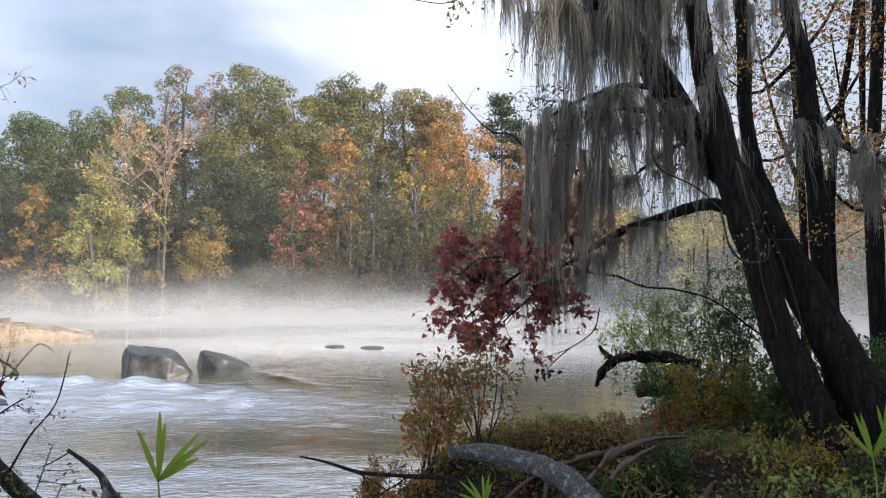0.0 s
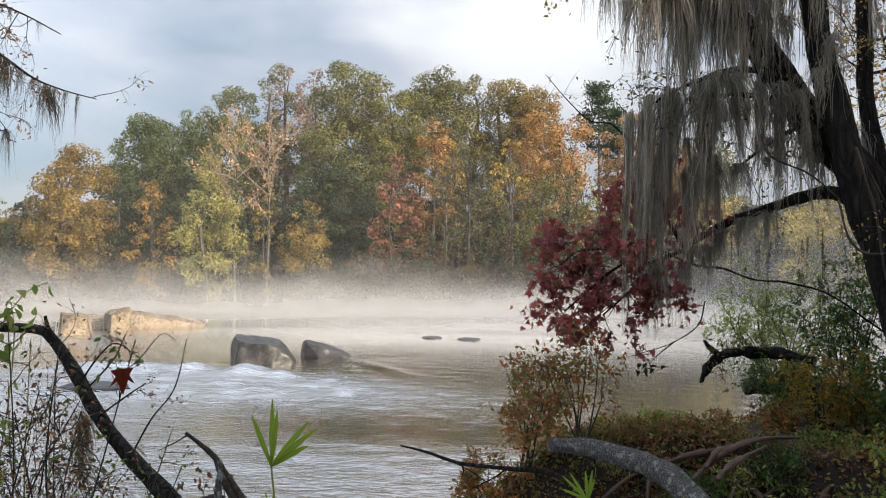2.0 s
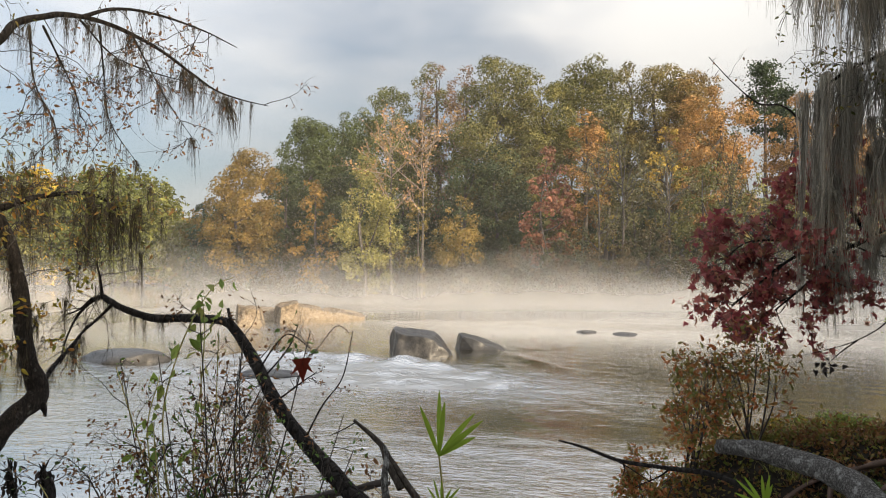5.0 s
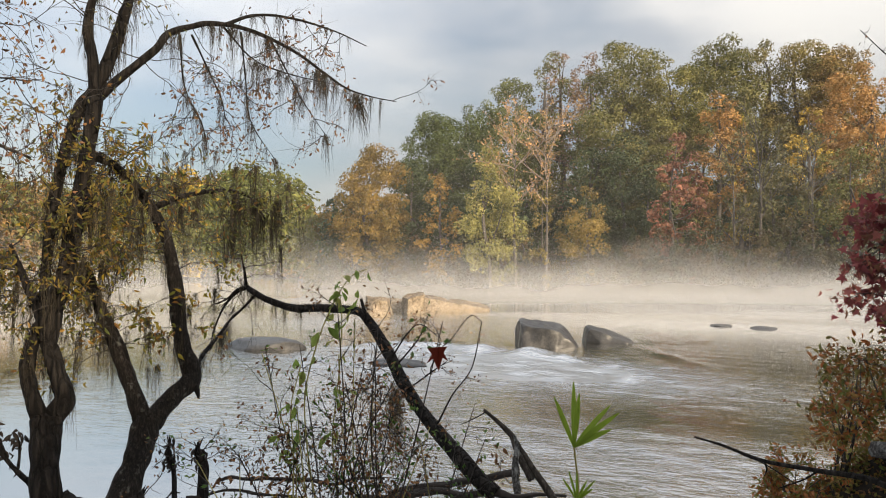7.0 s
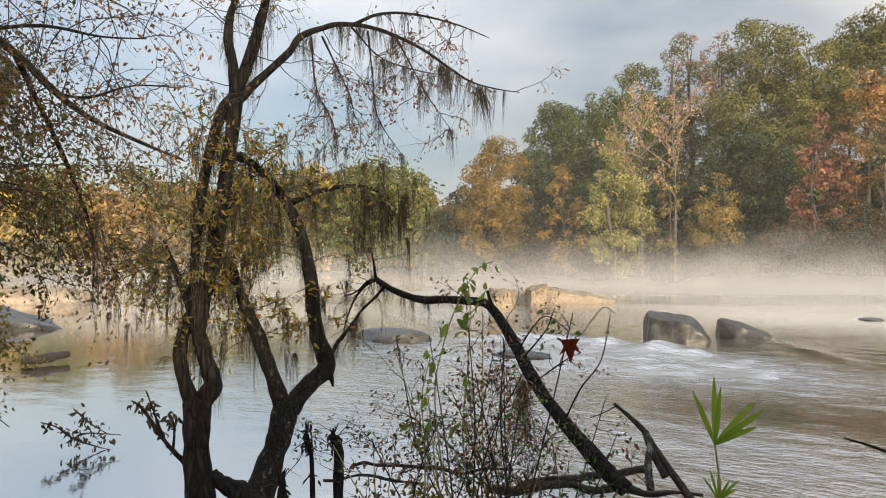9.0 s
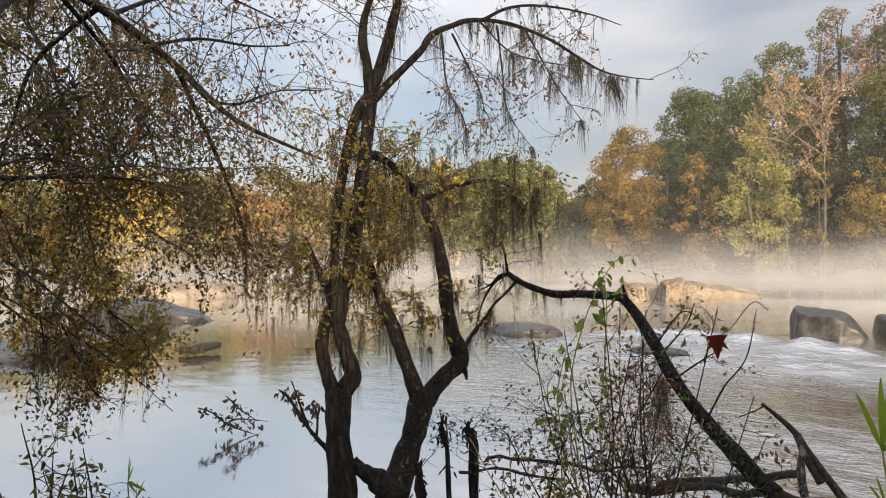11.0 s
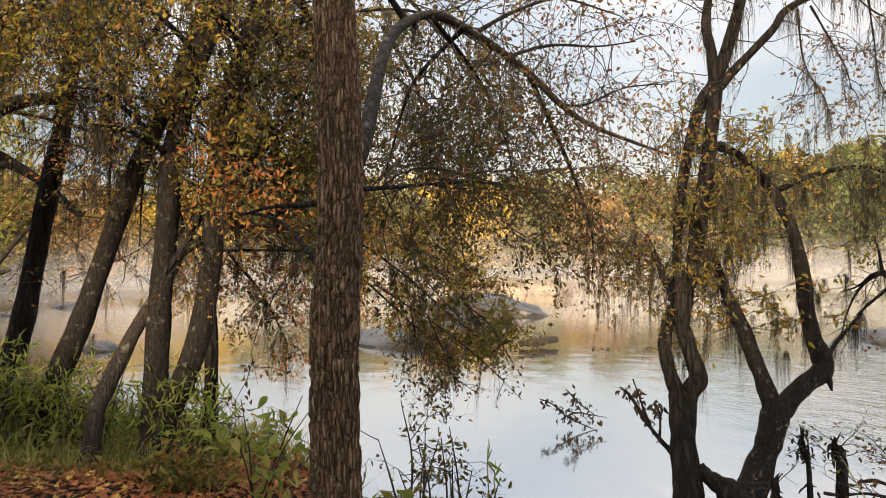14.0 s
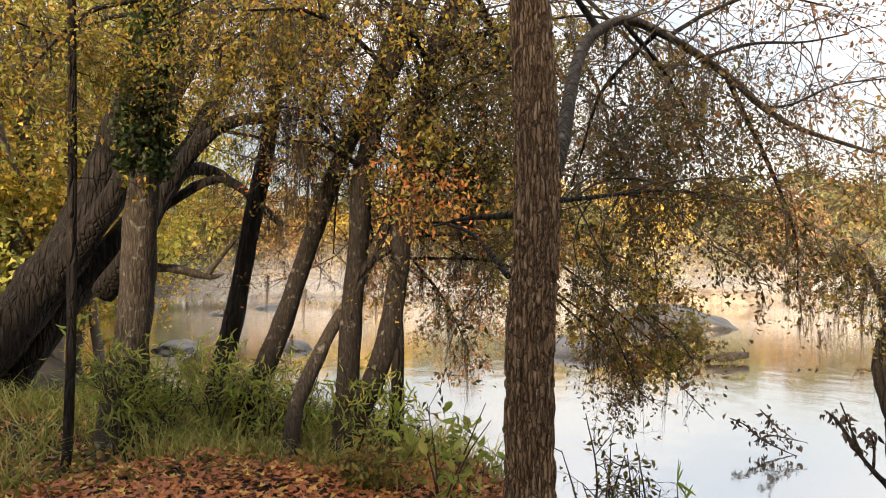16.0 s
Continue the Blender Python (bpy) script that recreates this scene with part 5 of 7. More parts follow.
for pts in ([(1.37, 7.68, 0.66), (1.70, 7.87, 0.88), (2.11, 8.10, 0.99), (2.59, 8.28, 0.99)], [(1.19, 8.33, 0.66), (1.59, 8.49, 0.75), (1.93, 8.63, 0.79)], [(1.49, 7.68, 0.78), (1.67, 7.88, 0.91), (1.86, 8.05, 0.93)], [(1.51, 7.26, 0.77), (1.72, 7.45, 0.89), (2.04, 7.60, 1.02)]):
    root = thing("root", pts[0], "bare reddish root on the dark bank", "root", "roots on the bank")
    limb("root_arm", pts, (0.02, 0.032, 0.026, 0.01), ROOT_WOOD, root, n=30, sides=8, lumps=0.2)
reach = thing("bare_branch", (0.94, 9.19, 4.28), "thin bare branch with a few dry leaves reaching over the water", "branch", "bare branches of the oak")
limb("branch", [(1.13, 9.31, 4.09), (0.94, 9.19, 4.28), (0.72, 9.07, 4.47), (0.46, 8.98, 4.50), (0.19, 8.83, 4.72), (-0.06, 8.66, 4.98)], (0.014, 0.01, 0.004), BARK_DARK, reach, sides=5)
dress(reach, [curve([(0.72, 9.07, 4.47), (0.46, 8.98, 4.50), (0.19, 8.83, 4.72), (-0.06, 8.66, 4.98)], 14)], rng, 5, 0.3, 2, 0.15, 1, 0.04, LEAF_BROWN, 0.2, thick=0.003)
reach_b = thing("bare_branch", (0.43, 8.20, 6.20), "thin bare branch with a few dry leaves reaching over the water", "branch", "bare branches of the oak")
limb("branch", [(0.62, 8.19, 6.20), (0.24, 8.31, 5.98), (-0.08, 8.37, 5.84), (-0.47, 8.35, 5.87)], (0.012, 0.008, 0.004), BARK_DARK, reach_b, sides=5)
dress(reach_b, [curve([(0.62, 8.24, 6.09), (0.24, 8.31, 5.98), (-0.08, 8.37, 5.84), (-0.40, 8.35, 5.87)], 14)], rng, 8, 0.35, 3, 0.18, 3, 0.05, LEAF_OLIVE, 0.4, thick=0.004)
twig_hang = thing("dead_branch", (1.49, 9.88, 1.80), "thin bare dead branch above the water with hanging leaves", "branch")
limb("branch", [(1.97, 10.02, 2.36), (1.87, 9.93, 2.06), (1.56, 9.87, 1.84), (1.23, 9.90, 1.71), (0.90, 9.93, 1.61)], (0.009, 0.007, 0.003), BARK_DARK, twig_hang, sides=6)
limb("branch", [(1.56, 9.87, 1.84), (1.38, 9.88, 1.69), (1.25, 9.89, 1.55)], (0.01, 0.004), BARK_DARK, twig_hang, sides=5)
spots = np.array((1.23, 9.89, 1.52)) + np.random.default_rng(3).normal(size=(16, 3)) * 0.05
part("dead_leaves", *leaves(spots, 0.08, np.random.default_rng(4), 0.6, 1.5), WOOD_WET, twig_hang)


# ---- the two forked trees that stand in the shallow water ----
rng = np.random.default_rng(202)
fork_a = thing("river_birch", (-5.80, 3.74, -0.17), "dark forked waterside tree with thin moss and yellow leaves", "tree", "forked trees in the shallows")
ta0 = [(-5.80, 3.74, -0.17), (-5.93, 3.84, 0.31), (-6.05, 3.88, 0.74), (-6.12, 3.92, 1.12), (-6.13, 3.95, 1.25)]
ta1 = [(-6.14, 3.92, 1.17), (-6.22, 3.86, 1.41), (-6.31, 3.87, 1.67), (-6.31, 3.92, 1.89), (-6.27, 4.00, 2.07)]
ta2 = [(-6.12, 3.96, 1.20), (-6.04, 4.03, 1.39), (-6.10, 4.00, 1.62), (-6.21, 3.98, 1.89), (-6.35, 3.98, 2.15), (-6.51, 3.94, 2.43), (-6.64, 3.90, 2.71)]
ta3 = [(-6.21, 3.98, 1.86), (-6.24, 4.06, 2.16), (-6.23, 4.17, 2.59), (-6.25, 4.28, 3.10), (-6.23, 4.36, 3.67), (-6.23, 4.41, 4.07)]
ta4 = [(-6.33, 3.99, 1.94), (-6.41, 4.08, 2.43), (-6.47, 4.16, 2.94), (-6.44, 4.26, 3.57), (-6.40, 4.38, 3.98), (-6.29, 4.46, 4.17), (-6.24, 4.57, 4.50), (-6.18, 4.65, 4.85), (-6.11, 4.70, 5.24), (-6.00, 4.66, 5.78)]
ta5 = [(-6.23, 4.41, 4.07), (-6.26, 4.40, 4.42), (-6.31, 4.38, 4.71), (-6.30, 4.42, 5.00), (-6.22, 4.53, 5.29)]
ta6 = [(-6.24, 4.40, 4.04), (-6.15, 4.60, 4.28), (-6.06, 4.90, 4.63), (-5.96, 5.21, 4.88), (-5.90, 5.66, 5.06), (-5.76, 6.23, 5.03), (-5.60, 6.83, 4.85), (-5.45, 7.39, 4.68), (-5.20, 7.94, 4.61)]
ta6 = ta6[:2] + [tuple(np.array(p) + rng.normal(size=3) * 0.022) for p in curve(ta6[2:], 11)]
ta7 = [(-5.90, 5.66, 5.06), (-5.78, 5.98, 5.24), (-5.69, 6.44, 5.34), (-5.43, 6.93, 5.29), (-5.26, 7.35, 5.20)]
ta8 = [(-6.23, 4.40, 3.53), (-6.19, 4.62, 3.46), (-6.16, 4.86, 3.27), (-6.18, 5.02, 3.07)]
for pts, rad, f in ((ta0, (0.15, 0.13, 0.12, 0.125), 0.3), (ta1, (0.075, 0.06, 0.06), 0), (ta2, (0.09, 0.08, 0.06, 0.04, 0.015), 0), (ta3, (0.075, 0.075, 0.07, 0.065), 0), (ta4, (0.04, 0.045, 0.055, 0.065, 0.05, 0.03), 0), (ta5, (0.055, 0.05, 0.04, 0.02), 0)):
    limb("trunk", pts, rad, BARK_DARK, fork_a, lumps=0.06, flare=f, seed=len(pts))
for pts, rad in ((ta6, (0.048, 0.036, 0.027, 0.02, 0.013, 0.005)), (ta7, (0.02, 0.014, 0.005)), (ta8, (0.04, 0.03, 0.015))):
    if pts is ta6:
        long_arm = limb("limb", pts, rad, BARK_DARK, fork_a, sides=8)
    else:
        limb("limb", pts, rad, BARK_DARK, fork_a, sides=8)
hang_a = [[(-5.93, 5.26, 4.85), (-6.02, 5.59, 4.56), (-6.05, 5.79, 4.32), (-6.04, 5.85, 4.11)], [(-5.85, 5.86, 5.04), (-5.97, 6.07, 4.57), (-5.99, 6.18, 4.14), (-5.89, 6.50, 3.72)], [(-5.76, 6.23, 5.03), (-5.74, 6.50, 4.72), (-5.71, 6.75, 4.43), (-5.61, 7.04, 4.09)], [(-5.90, 5.66, 5.04), (-5.81, 6.00, 4.78), (-5.68, 6.42, 4.70), (-5.42, 6.91, 4.66)], [(-6.01, 5.18, 4.84), (-6.07, 5.31, 4.35), (-6.01, 5.49, 3.99), (-6.00, 5.56, 3.70)]]
for pts in hang_a:
    limb("branch", pts, (0.011, 0.004), BARK_DARK, long_arm, sides=5, lumps=0.2)
fine_carry = [curve(p, 24) for p in (ta6, ta7, *hang_a)]
dress(fork_a, fine_carry, rng, 9, 0.6, 6, 0.32, 2, 0.045, LEAF_BROWN, 0.5, lo=0.1, thick=0.006)
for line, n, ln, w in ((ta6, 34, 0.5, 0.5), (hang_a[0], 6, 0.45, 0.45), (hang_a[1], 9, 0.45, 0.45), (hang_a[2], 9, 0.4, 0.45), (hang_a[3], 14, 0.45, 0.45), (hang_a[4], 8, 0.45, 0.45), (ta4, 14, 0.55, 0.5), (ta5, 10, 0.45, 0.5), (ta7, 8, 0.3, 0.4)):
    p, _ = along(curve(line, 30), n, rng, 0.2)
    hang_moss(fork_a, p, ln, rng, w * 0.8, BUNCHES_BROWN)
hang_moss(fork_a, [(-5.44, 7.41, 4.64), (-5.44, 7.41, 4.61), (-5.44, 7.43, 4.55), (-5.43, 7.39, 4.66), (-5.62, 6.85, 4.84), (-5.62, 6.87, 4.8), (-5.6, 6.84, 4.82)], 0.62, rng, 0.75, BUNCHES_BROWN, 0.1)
fine_a = dress(fork_a, [curve(ta2, 24)[13:], curve(ta3, 24)[3:15], curve(ta4, 24)[4:10]], rng, 20, 0.8, 8, 0.3, 5, 0.055, LEAF_DULL, 0.25, lo=0.0, scatter=0.025, wide=0.36, thick=0.007)[1]
dress(fork_a, [curve(p, 24) for p in (ta4, ta5, ta8)], rng, 10, 1.0, 7, 0.4, 2, 0.045, LEAF_OLIVE, 0.3, lo=0.35, wide=0.38, thick=0.007)

fork_b = thing("river_birch", (-5.79, 4.21, -0.30), "leaning grey forked waterside tree with yellow leaves and moss", "tree", "forked trees in the shallows")
tb0 = [(-5.78, 4.07, -0.26), (-5.81, 4.29, 0.18), (-5.84, 4.54, 0.61), (-5.87, 4.68, 0.88), (-5.87, 4.76, 1.13)]
tb1 = [(-5.88, 4.73, 1.06), (-5.99, 4.68, 1.37), (-6.14, 4.64, 1.73), (-6.30, 4.56, 2.13), (-6.48, 4.51, 2.54)]
tb2 = [(-5.85, 4.77, 1.08), (-5.79, 4.97, 1.29), (-5.73, 5.15, 1.47), (-5.81, 5.11, 1.72), (-5.90, 5.12, 2.06), (-5.98, 5.13, 2.47), (-6.06, 5.11, 2.77), (-6.18, 5.02, 3.10), (-6.36, 4.83, 3.43), (-6.52, 4.66, 3.61)]
tb3 = [(-5.73, 5.15, 1.47), (-5.83, 5.37, 1.64), (-5.93, 5.72, 1.85), (-5.99, 5.96, 2.02)]
for pts, rad, f in ((tb0, (0.2, 0.15, 0.12, 0.12), 0.3), (tb1, (0.085, 0.075, 0.06, 0.045), 0), (tb2, (0.095, 0.09, 0.075, 0.06, 0.05, 0.03), 0)):
    limb("trunk", pts, rad, BARK_SPOTTED, fork_b, lumps=0.07, flare=f, seed=len(pts))
limb("stub", [(-5.75, 5.12, 1.44), (-5.68, 5.15, 1.36), (-5.65, 5.16, 1.26)], (0.05, 0.035, 0.008), BARK_DARK, fork_b, sides=7)
limb("limb", tb3, (0.03, 0.01), BARK_DARK, fork_b, sides=6)
tb4 = [(-6.18, 5.02, 3.10), (-6.02, 5.33, 3.25), (-5.84, 5.65, 3.32), (-5.73, 5.90, 3.26), (-5.68, 6.11, 3.02)]
limb("limb", tb4, (0.03, 0.02, 0.008), BARK_DARK, fork_b, sides=6)
fine_b = dress(fork_b, [curve(p, 24) for p in (tb1, tb2)], rng, 20, 0.75, 8, 0.3, 4, 0.06, LEAF_YELLOW, 0.25, lo=0.5, scatter=0.025, wide=0.4, thick=0.006)[1]
fine_c = dress(fork_b, [curve(tb4, 24)], rng, 18, 0.5, 8, 0.3, 3, 0.06, LEAF_OLIVE, 0.4, lo=0.1, wide=0.38, thick=0.006)[1]
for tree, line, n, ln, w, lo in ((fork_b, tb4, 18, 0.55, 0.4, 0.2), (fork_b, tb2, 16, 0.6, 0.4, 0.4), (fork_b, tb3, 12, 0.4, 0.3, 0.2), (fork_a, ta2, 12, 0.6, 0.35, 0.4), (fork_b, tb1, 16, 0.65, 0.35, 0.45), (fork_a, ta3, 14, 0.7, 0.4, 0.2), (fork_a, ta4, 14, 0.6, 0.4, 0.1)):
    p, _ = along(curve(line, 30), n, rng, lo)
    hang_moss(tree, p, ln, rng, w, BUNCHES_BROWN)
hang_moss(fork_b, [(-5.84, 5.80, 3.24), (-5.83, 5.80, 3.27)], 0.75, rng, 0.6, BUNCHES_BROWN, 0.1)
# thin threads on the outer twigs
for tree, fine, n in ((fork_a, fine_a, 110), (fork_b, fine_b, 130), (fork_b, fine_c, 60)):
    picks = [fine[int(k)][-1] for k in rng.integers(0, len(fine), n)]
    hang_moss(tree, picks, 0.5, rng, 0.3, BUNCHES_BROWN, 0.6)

# ---- the bent branch, its vine and the debris below ----
bent = thing("bent_branch", (-2.92, 5.88, 0.64), "bent bare sapling arching over the water", "branch")
bb = [(-2.82, 5.79, 0.61), (-2.99, 5.81, 0.72), (-3.28, 5.89, 0.91), (-3.61, 6.00, 1.14), (-3.92, 6.10, 1.41), (-4.19, 6.21, 1.71), (-4.46, 6.30, 1.97), (-4.64, 6.31, 2.08), (-5.02, 6.28, 2.10), (-5.39, 6.23, 2.09), (-5.73, 6.21, 2.17), (-5.91, 6.18, 2.25), (-6.04, 6.19, 2.31)]
bent_stem = limb("stem", bb, (0.075, 0.068, 0.06, 0.05, 0.042, 0.036, 0.03), BARK_DARK, bent, n=70, lumps=0.06)
limb("stub", [(-4.48, 6.29, 2.00), (-4.52, 6.27, 2.12), (-4.54, 6.26, 2.21)], (0.022, 0.014), BARK_DARK, bent, sides=6)
bent_tw = [[(-6.03, 6.21, 2.31), (-6.13, 6.11, 2.23), (-6.21, 6.02, 2.08), (-6.19, 5.88, 1.87), (-6.21, 5.84, 1.69)], [(-5.89, 6.20, 2.24), (-5.99, 6.09, 2.08), (-6.11, 5.96, 1.90), (-6.21, 5.83, 1.63)], [(-6.03, 6.21, 2.31), (-6.11, 6.13, 2.28), (-6.19, 6.04, 2.17), (-6.30, 5.93, 2.11)], [(-6.04, 6.19, 2.31), (-6.06, 6.18, 2.48), (-6.09, 6.15, 2.67)]]
for pts in bent_tw:
    limb("twig", pts, (0.02, 0.006), BARK_DARK, bent_stem, sides=6)
dress(bent, [curve(p, 20) for p in bent_tw], rng, 8, 0.45, 5, 0.2, 0, droop=0.9, lo=0.1, thick=0.006)
p, _ = along(curve(bb, 60), 14, rng, 0.72, 1.0)
hang_moss(bent, p, 0.32, rng, 0.3, BUNCHES_BROWN)
hang_moss(bent, [(-4.01, 6.04, 1.41), (-3.99, 6.05, 1.36), (-3.99, 5.98, 1.32), (-3.91, 5.95, 1.22)], 0.8, rng, 0.75, BUNCHES_STRAW, 0.25)
bare_sides = [[(-4.11, 6.13, 1.61), (-3.98, 6.25, 1.88), (-3.87, 6.32, 1.97), (-3.64, 6.32, 1.84)], [(-3.48, 5.93, 1.06), (-3.37, 6.05, 1.36), (-3.23, 6.17, 1.61), (-3.17, 6.25, 2.03)], [(-4.06, 6.16, 1.56), (-3.83, 6.21, 1.84), (-3.76, 6.27, 2.06)], [(-3.84, 6.02, 1.37), (-3.62, 6.07, 1.54), (-3.44, 6.07, 1.66)]]
for pts in bare_sides:
    limb("twig", pts, (0.01, 0.004), BARK_DARK, bent_stem, sides=5)
dress(bent, [curve(p, 20) for p in bare_sides], rng, 5, 0.18, 3, 0.08, 3, 0.03, LEAF_BROWN, 0.1, lo=0.1, thick=0.004)
one_leaf = thing("red_leaf", (-1.72, 2.83, 2.14), "single dark red lobed leaf on a bare twig", "leaf")
lp = np.array((-1.72, 2.83, 2.15))
ax, ay, az_ = np.array((0.87, 0.47, 0.1)), np.array((-0.1, 0.25, -0.96)), np.array((0.45, -0.85, -0.2))
lv = np.vstack([lp, [lp + 0.115 * (x * ax * 0.75 + y * ay * 1.05 + (abs(x) * 1.6 + y * y * 0.5) * 0.6 * az_) for x, y in STAR]])
part("blade", lv, [(0, 1 + j, 1 + (j + 1) % 12) for j in range(12)], leafy("scarlet_leaf", [(0.17, 0.03, 0.018), (0.15, 0.028, 0.018)], 0.3), one_leaf)
limb("stalk", [(-1.72, 2.83, 2.14), (-1.70, 2.84, 2.17), (-1.67, 2.86, 2.20), (-1.61, 2.92, 2.30), (-1.57, 2.97, 2.27)], (0.0025, 0.002), BARK_TWIG, one_leaf, sides=5)
dead = thing("dead_branch", (-2.47, 5.52, 1.06), "thin bare forked dead branch leaning up from the bank", "branch")
limb("branch", [(-2.81, 5.55, 1.36), (-2.70, 5.58, 1.27), (-2.57, 5.56, 1.18), (-2.43, 5.53, 1.02), (-2.14, 5.44, 0.73)], (0.012, 0.02, 0.025, 0.03), BARK_GREY, dead, sides=8)
limb("twig", [(-2.78, 5.56, 1.35), (-2.87, 5.50, 1.29), (-2.97, 5.44, 1.24)], (0.006, 0.003), BARK_DARK, dead, sides=5)
limb("twig", [(-2.38, 5.26, 0.81), (-2.42, 5.30, 0.99), (-2.42, 5.34, 1.15), (-2.45, 5.35, 1.23)], (0.03, 0.025, 0.01), BARK_LICHEN, dead, sides=7)
limb("twig", [(-2.56, 5.56, 1.16), (-2.49, 5.51, 1.06), (-2.35, 5.46, 0.87)], (0.02, 0.03), BARK_GREY, dead, sides=7)
for pts, rad in (([(-3.86, 5.77, 0.46), (-3.47, 6.02, 0.52), (-3.16, 6.20, 0.58), (-2.91, 6.34, 0.64), (-2.84, 6.37, 0.66)], (0.05, 0.06, 0.055, 0.05)), ([(-3.96, 5.46, 0.49), (-3.36, 5.62, 0.56), (-2.80, 5.80, 0.60), (-2.24, 5.93, 0.63)], (0.06, 0.06, 0.05)), ([(-5.09, 4.83, 0.63), (-4.81, 5.10, 0.64), (-4.42, 5.41, 0.59), (-3.92, 5.77, 0.59)], (0.02, 0.03, 0.025)), ([(-5.08, 4.51, 0.58), (-4.80, 4.81, 0.58), (-4.43, 5.11, 0.53)], (0.02, 0.02))):
    ob = thing("driftwood", pts[1], "dark wet driftwood lying at the water's edge", "driftwood", "driftwood at the shore")
    pts = [tuple(np.array(p) + rng.normal(size=3) * (0.012, 0.012, 0.014)) for p in curve(pts, 9)]
    limb("log", pts, [r * 0.6 for r in rad] + [0.012], WOOD_WET, ob, n=40, sides=9, lumps=0.16, seed=len(rad))
    dress(ob, [curve(pts, 20)], rng, 7, 0.3, 3, 0.14, 2, 0.06, LEAF_BROWN, 0.1, thick=0.006)
for pts, rad in (([(-5.15, 4.46, -0.05), (-5.34, 4.60, 0.69), (-5.40, 4.59, 0.87), (-5.42, 4.62, 0.99)], (0.028, 0.02, 0.024, 0.006)), ([(-4.87, 4.48, 0.02), (-5.04, 4.65, 0.79), (-5.09, 4.64, 0.91), (-5.11, 4.65, 1.01)], (0.04, 0.045, 0.03, 0.008)), ([(-5.17, 4.15, 0.02), (-5.28, 4.22, 0.37), (-5.35, 4.26, 0.65)], (0.05, 0.03))):
    ob = thing("broken_stump", pts[0], "broken dark stick standing up from the shore", "stump", "broken sticks at the shore")
    limb("stick", pts, rad, BARK_DARK, ob, n=30, sides=9, lumps=0.35, seed=len(pts))
    tip = np.array(pts[-1])
    for s in range(3):
        limb("splinter", [tuple(tip - (0, 0, 0.06)), tuple(tip + (rng.normal() * 0.03, rng.normal() * 0.03, rng.uniform(0.0, 0.07)))], (0.012, 0.003), BARK_DARK, ob, n=6, sides=5)
    p = np.repeat(along(curve(pts, 14), 12, rng, 0.2)[0], 5, 0)
    tagged(part("dead_moss", *leaves(p + rng.normal(size=p.shape) * (0.025, 0.025, 0.03), 0.06, rng, 0.35, 1.8), WOOD_WET, ob), kind="stuff")
    dress(ob, [curve(pts, 14)], rng, 5, 0.28, 3, 0.14, 1, 0.04, LEAF_BROWN, 0.2, lo=0.2, thick=0.006)
leaning = thing("sunken_branch", (-6.43, 3.88, 0.78), "sunken forked branch sticking out of the water", "branch")
sb = [[(-6.02, 4.02, 0.54), (-6.35, 3.95, 0.65), (-6.66, 3.92, 0.82), (-6.97, 3.89, 1.07), (-7.12, 3.86, 1.14)], [(-6.66, 3.92, 0.82), (-6.82, 3.93, 1.02), (-6.98, 3.93, 1.24)], [(-6.51, 3.93, 0.76), (-6.62, 4.01, 0.93), (-6.66, 3.99, 1.04)], [(-5.38, 4.08, 0.35), (-5.73, 4.03, 0.49), (-6.02, 4.02, 0.55)]]
for pts, rad in zip(sb, ((0.035, 0.02, 0.008), (0.015, 0.006), (0.012, 0.006), (0.09, 0.085, 0.07))):
    limb("branch", pts, rad, BARK_DARK, leaning, sides=10, lumps=0.18)
spots = np.vstack([along(curve(p, 12), 9, rng, 0.3)[0] for p in sb[:3]])
part("dead_foliage", *leaves(np.repeat(spots, 3, 0) + rng.normal(size=(81, 3)) * 0.03, 0.07, rng, 0.4, 1.6), WOOD_WET, leaning)
snag_b = thing("sunken_branch", (-10.09, 4.79, 0.13), "dark branch with dead leaves lying on the water", "branch")
sc = [[(-10.33, 4.40, 0.42), (-10.24, 4.57, 0.34), (-10.13, 4.73, 0.18), (-9.97, 4.99, 0.04), (-9.86, 5.16, -0.02)], [(-10.20, 4.76, 0.56), (-10.08, 4.92, 0.36), (-9.94, 5.11, 0.19)], [(-10.13, 4.73, 0.18), (-10.07, 4.87, 0.23), (-9.88, 5.21, 0.18)]]
for pts in sc:
    limb("branch", pts, (0.006, 0.015, 0.01, 0.004), WOOD_WET, snag_b, sides=7, lumps=0.2)
spots = np.vstack([along(curve(p, 12), 11, rng, 0.0)[0] for p in sc])
part("dead_foliage", *leaves(np.repeat(spots, 3, 0) + rng.normal(size=(99, 3)) * 0.05, 0.075, rng, 0.5, 1.2), WOOD_WET, snag_b)
float_log = thing("floating_log", (-19.19, 8.32, 0.00), "short wet log lying in the river", "log")
limb("log", [tuple(np.array((-19.34, 7.87, 0.00)) + (0, 0, 0.12)), tuple(np.array((-19.19, 8.32, 0.00)) + (0, 0, 0.16)), tuple(np.array((-19.48, 9.03, 0.00)) + (0, 0, 0.18))], (0.08, 0.11, 0.09), WOOD_WET, float_log, sides=12, lumps=0.14)

# ---- vine and weeds before the bent branch ----
weeds = thing("weed_clump", (-3.18, 4.03, 0.69), "tall thin green weeds with small leaves on the bank", "plant")
wl_ = []
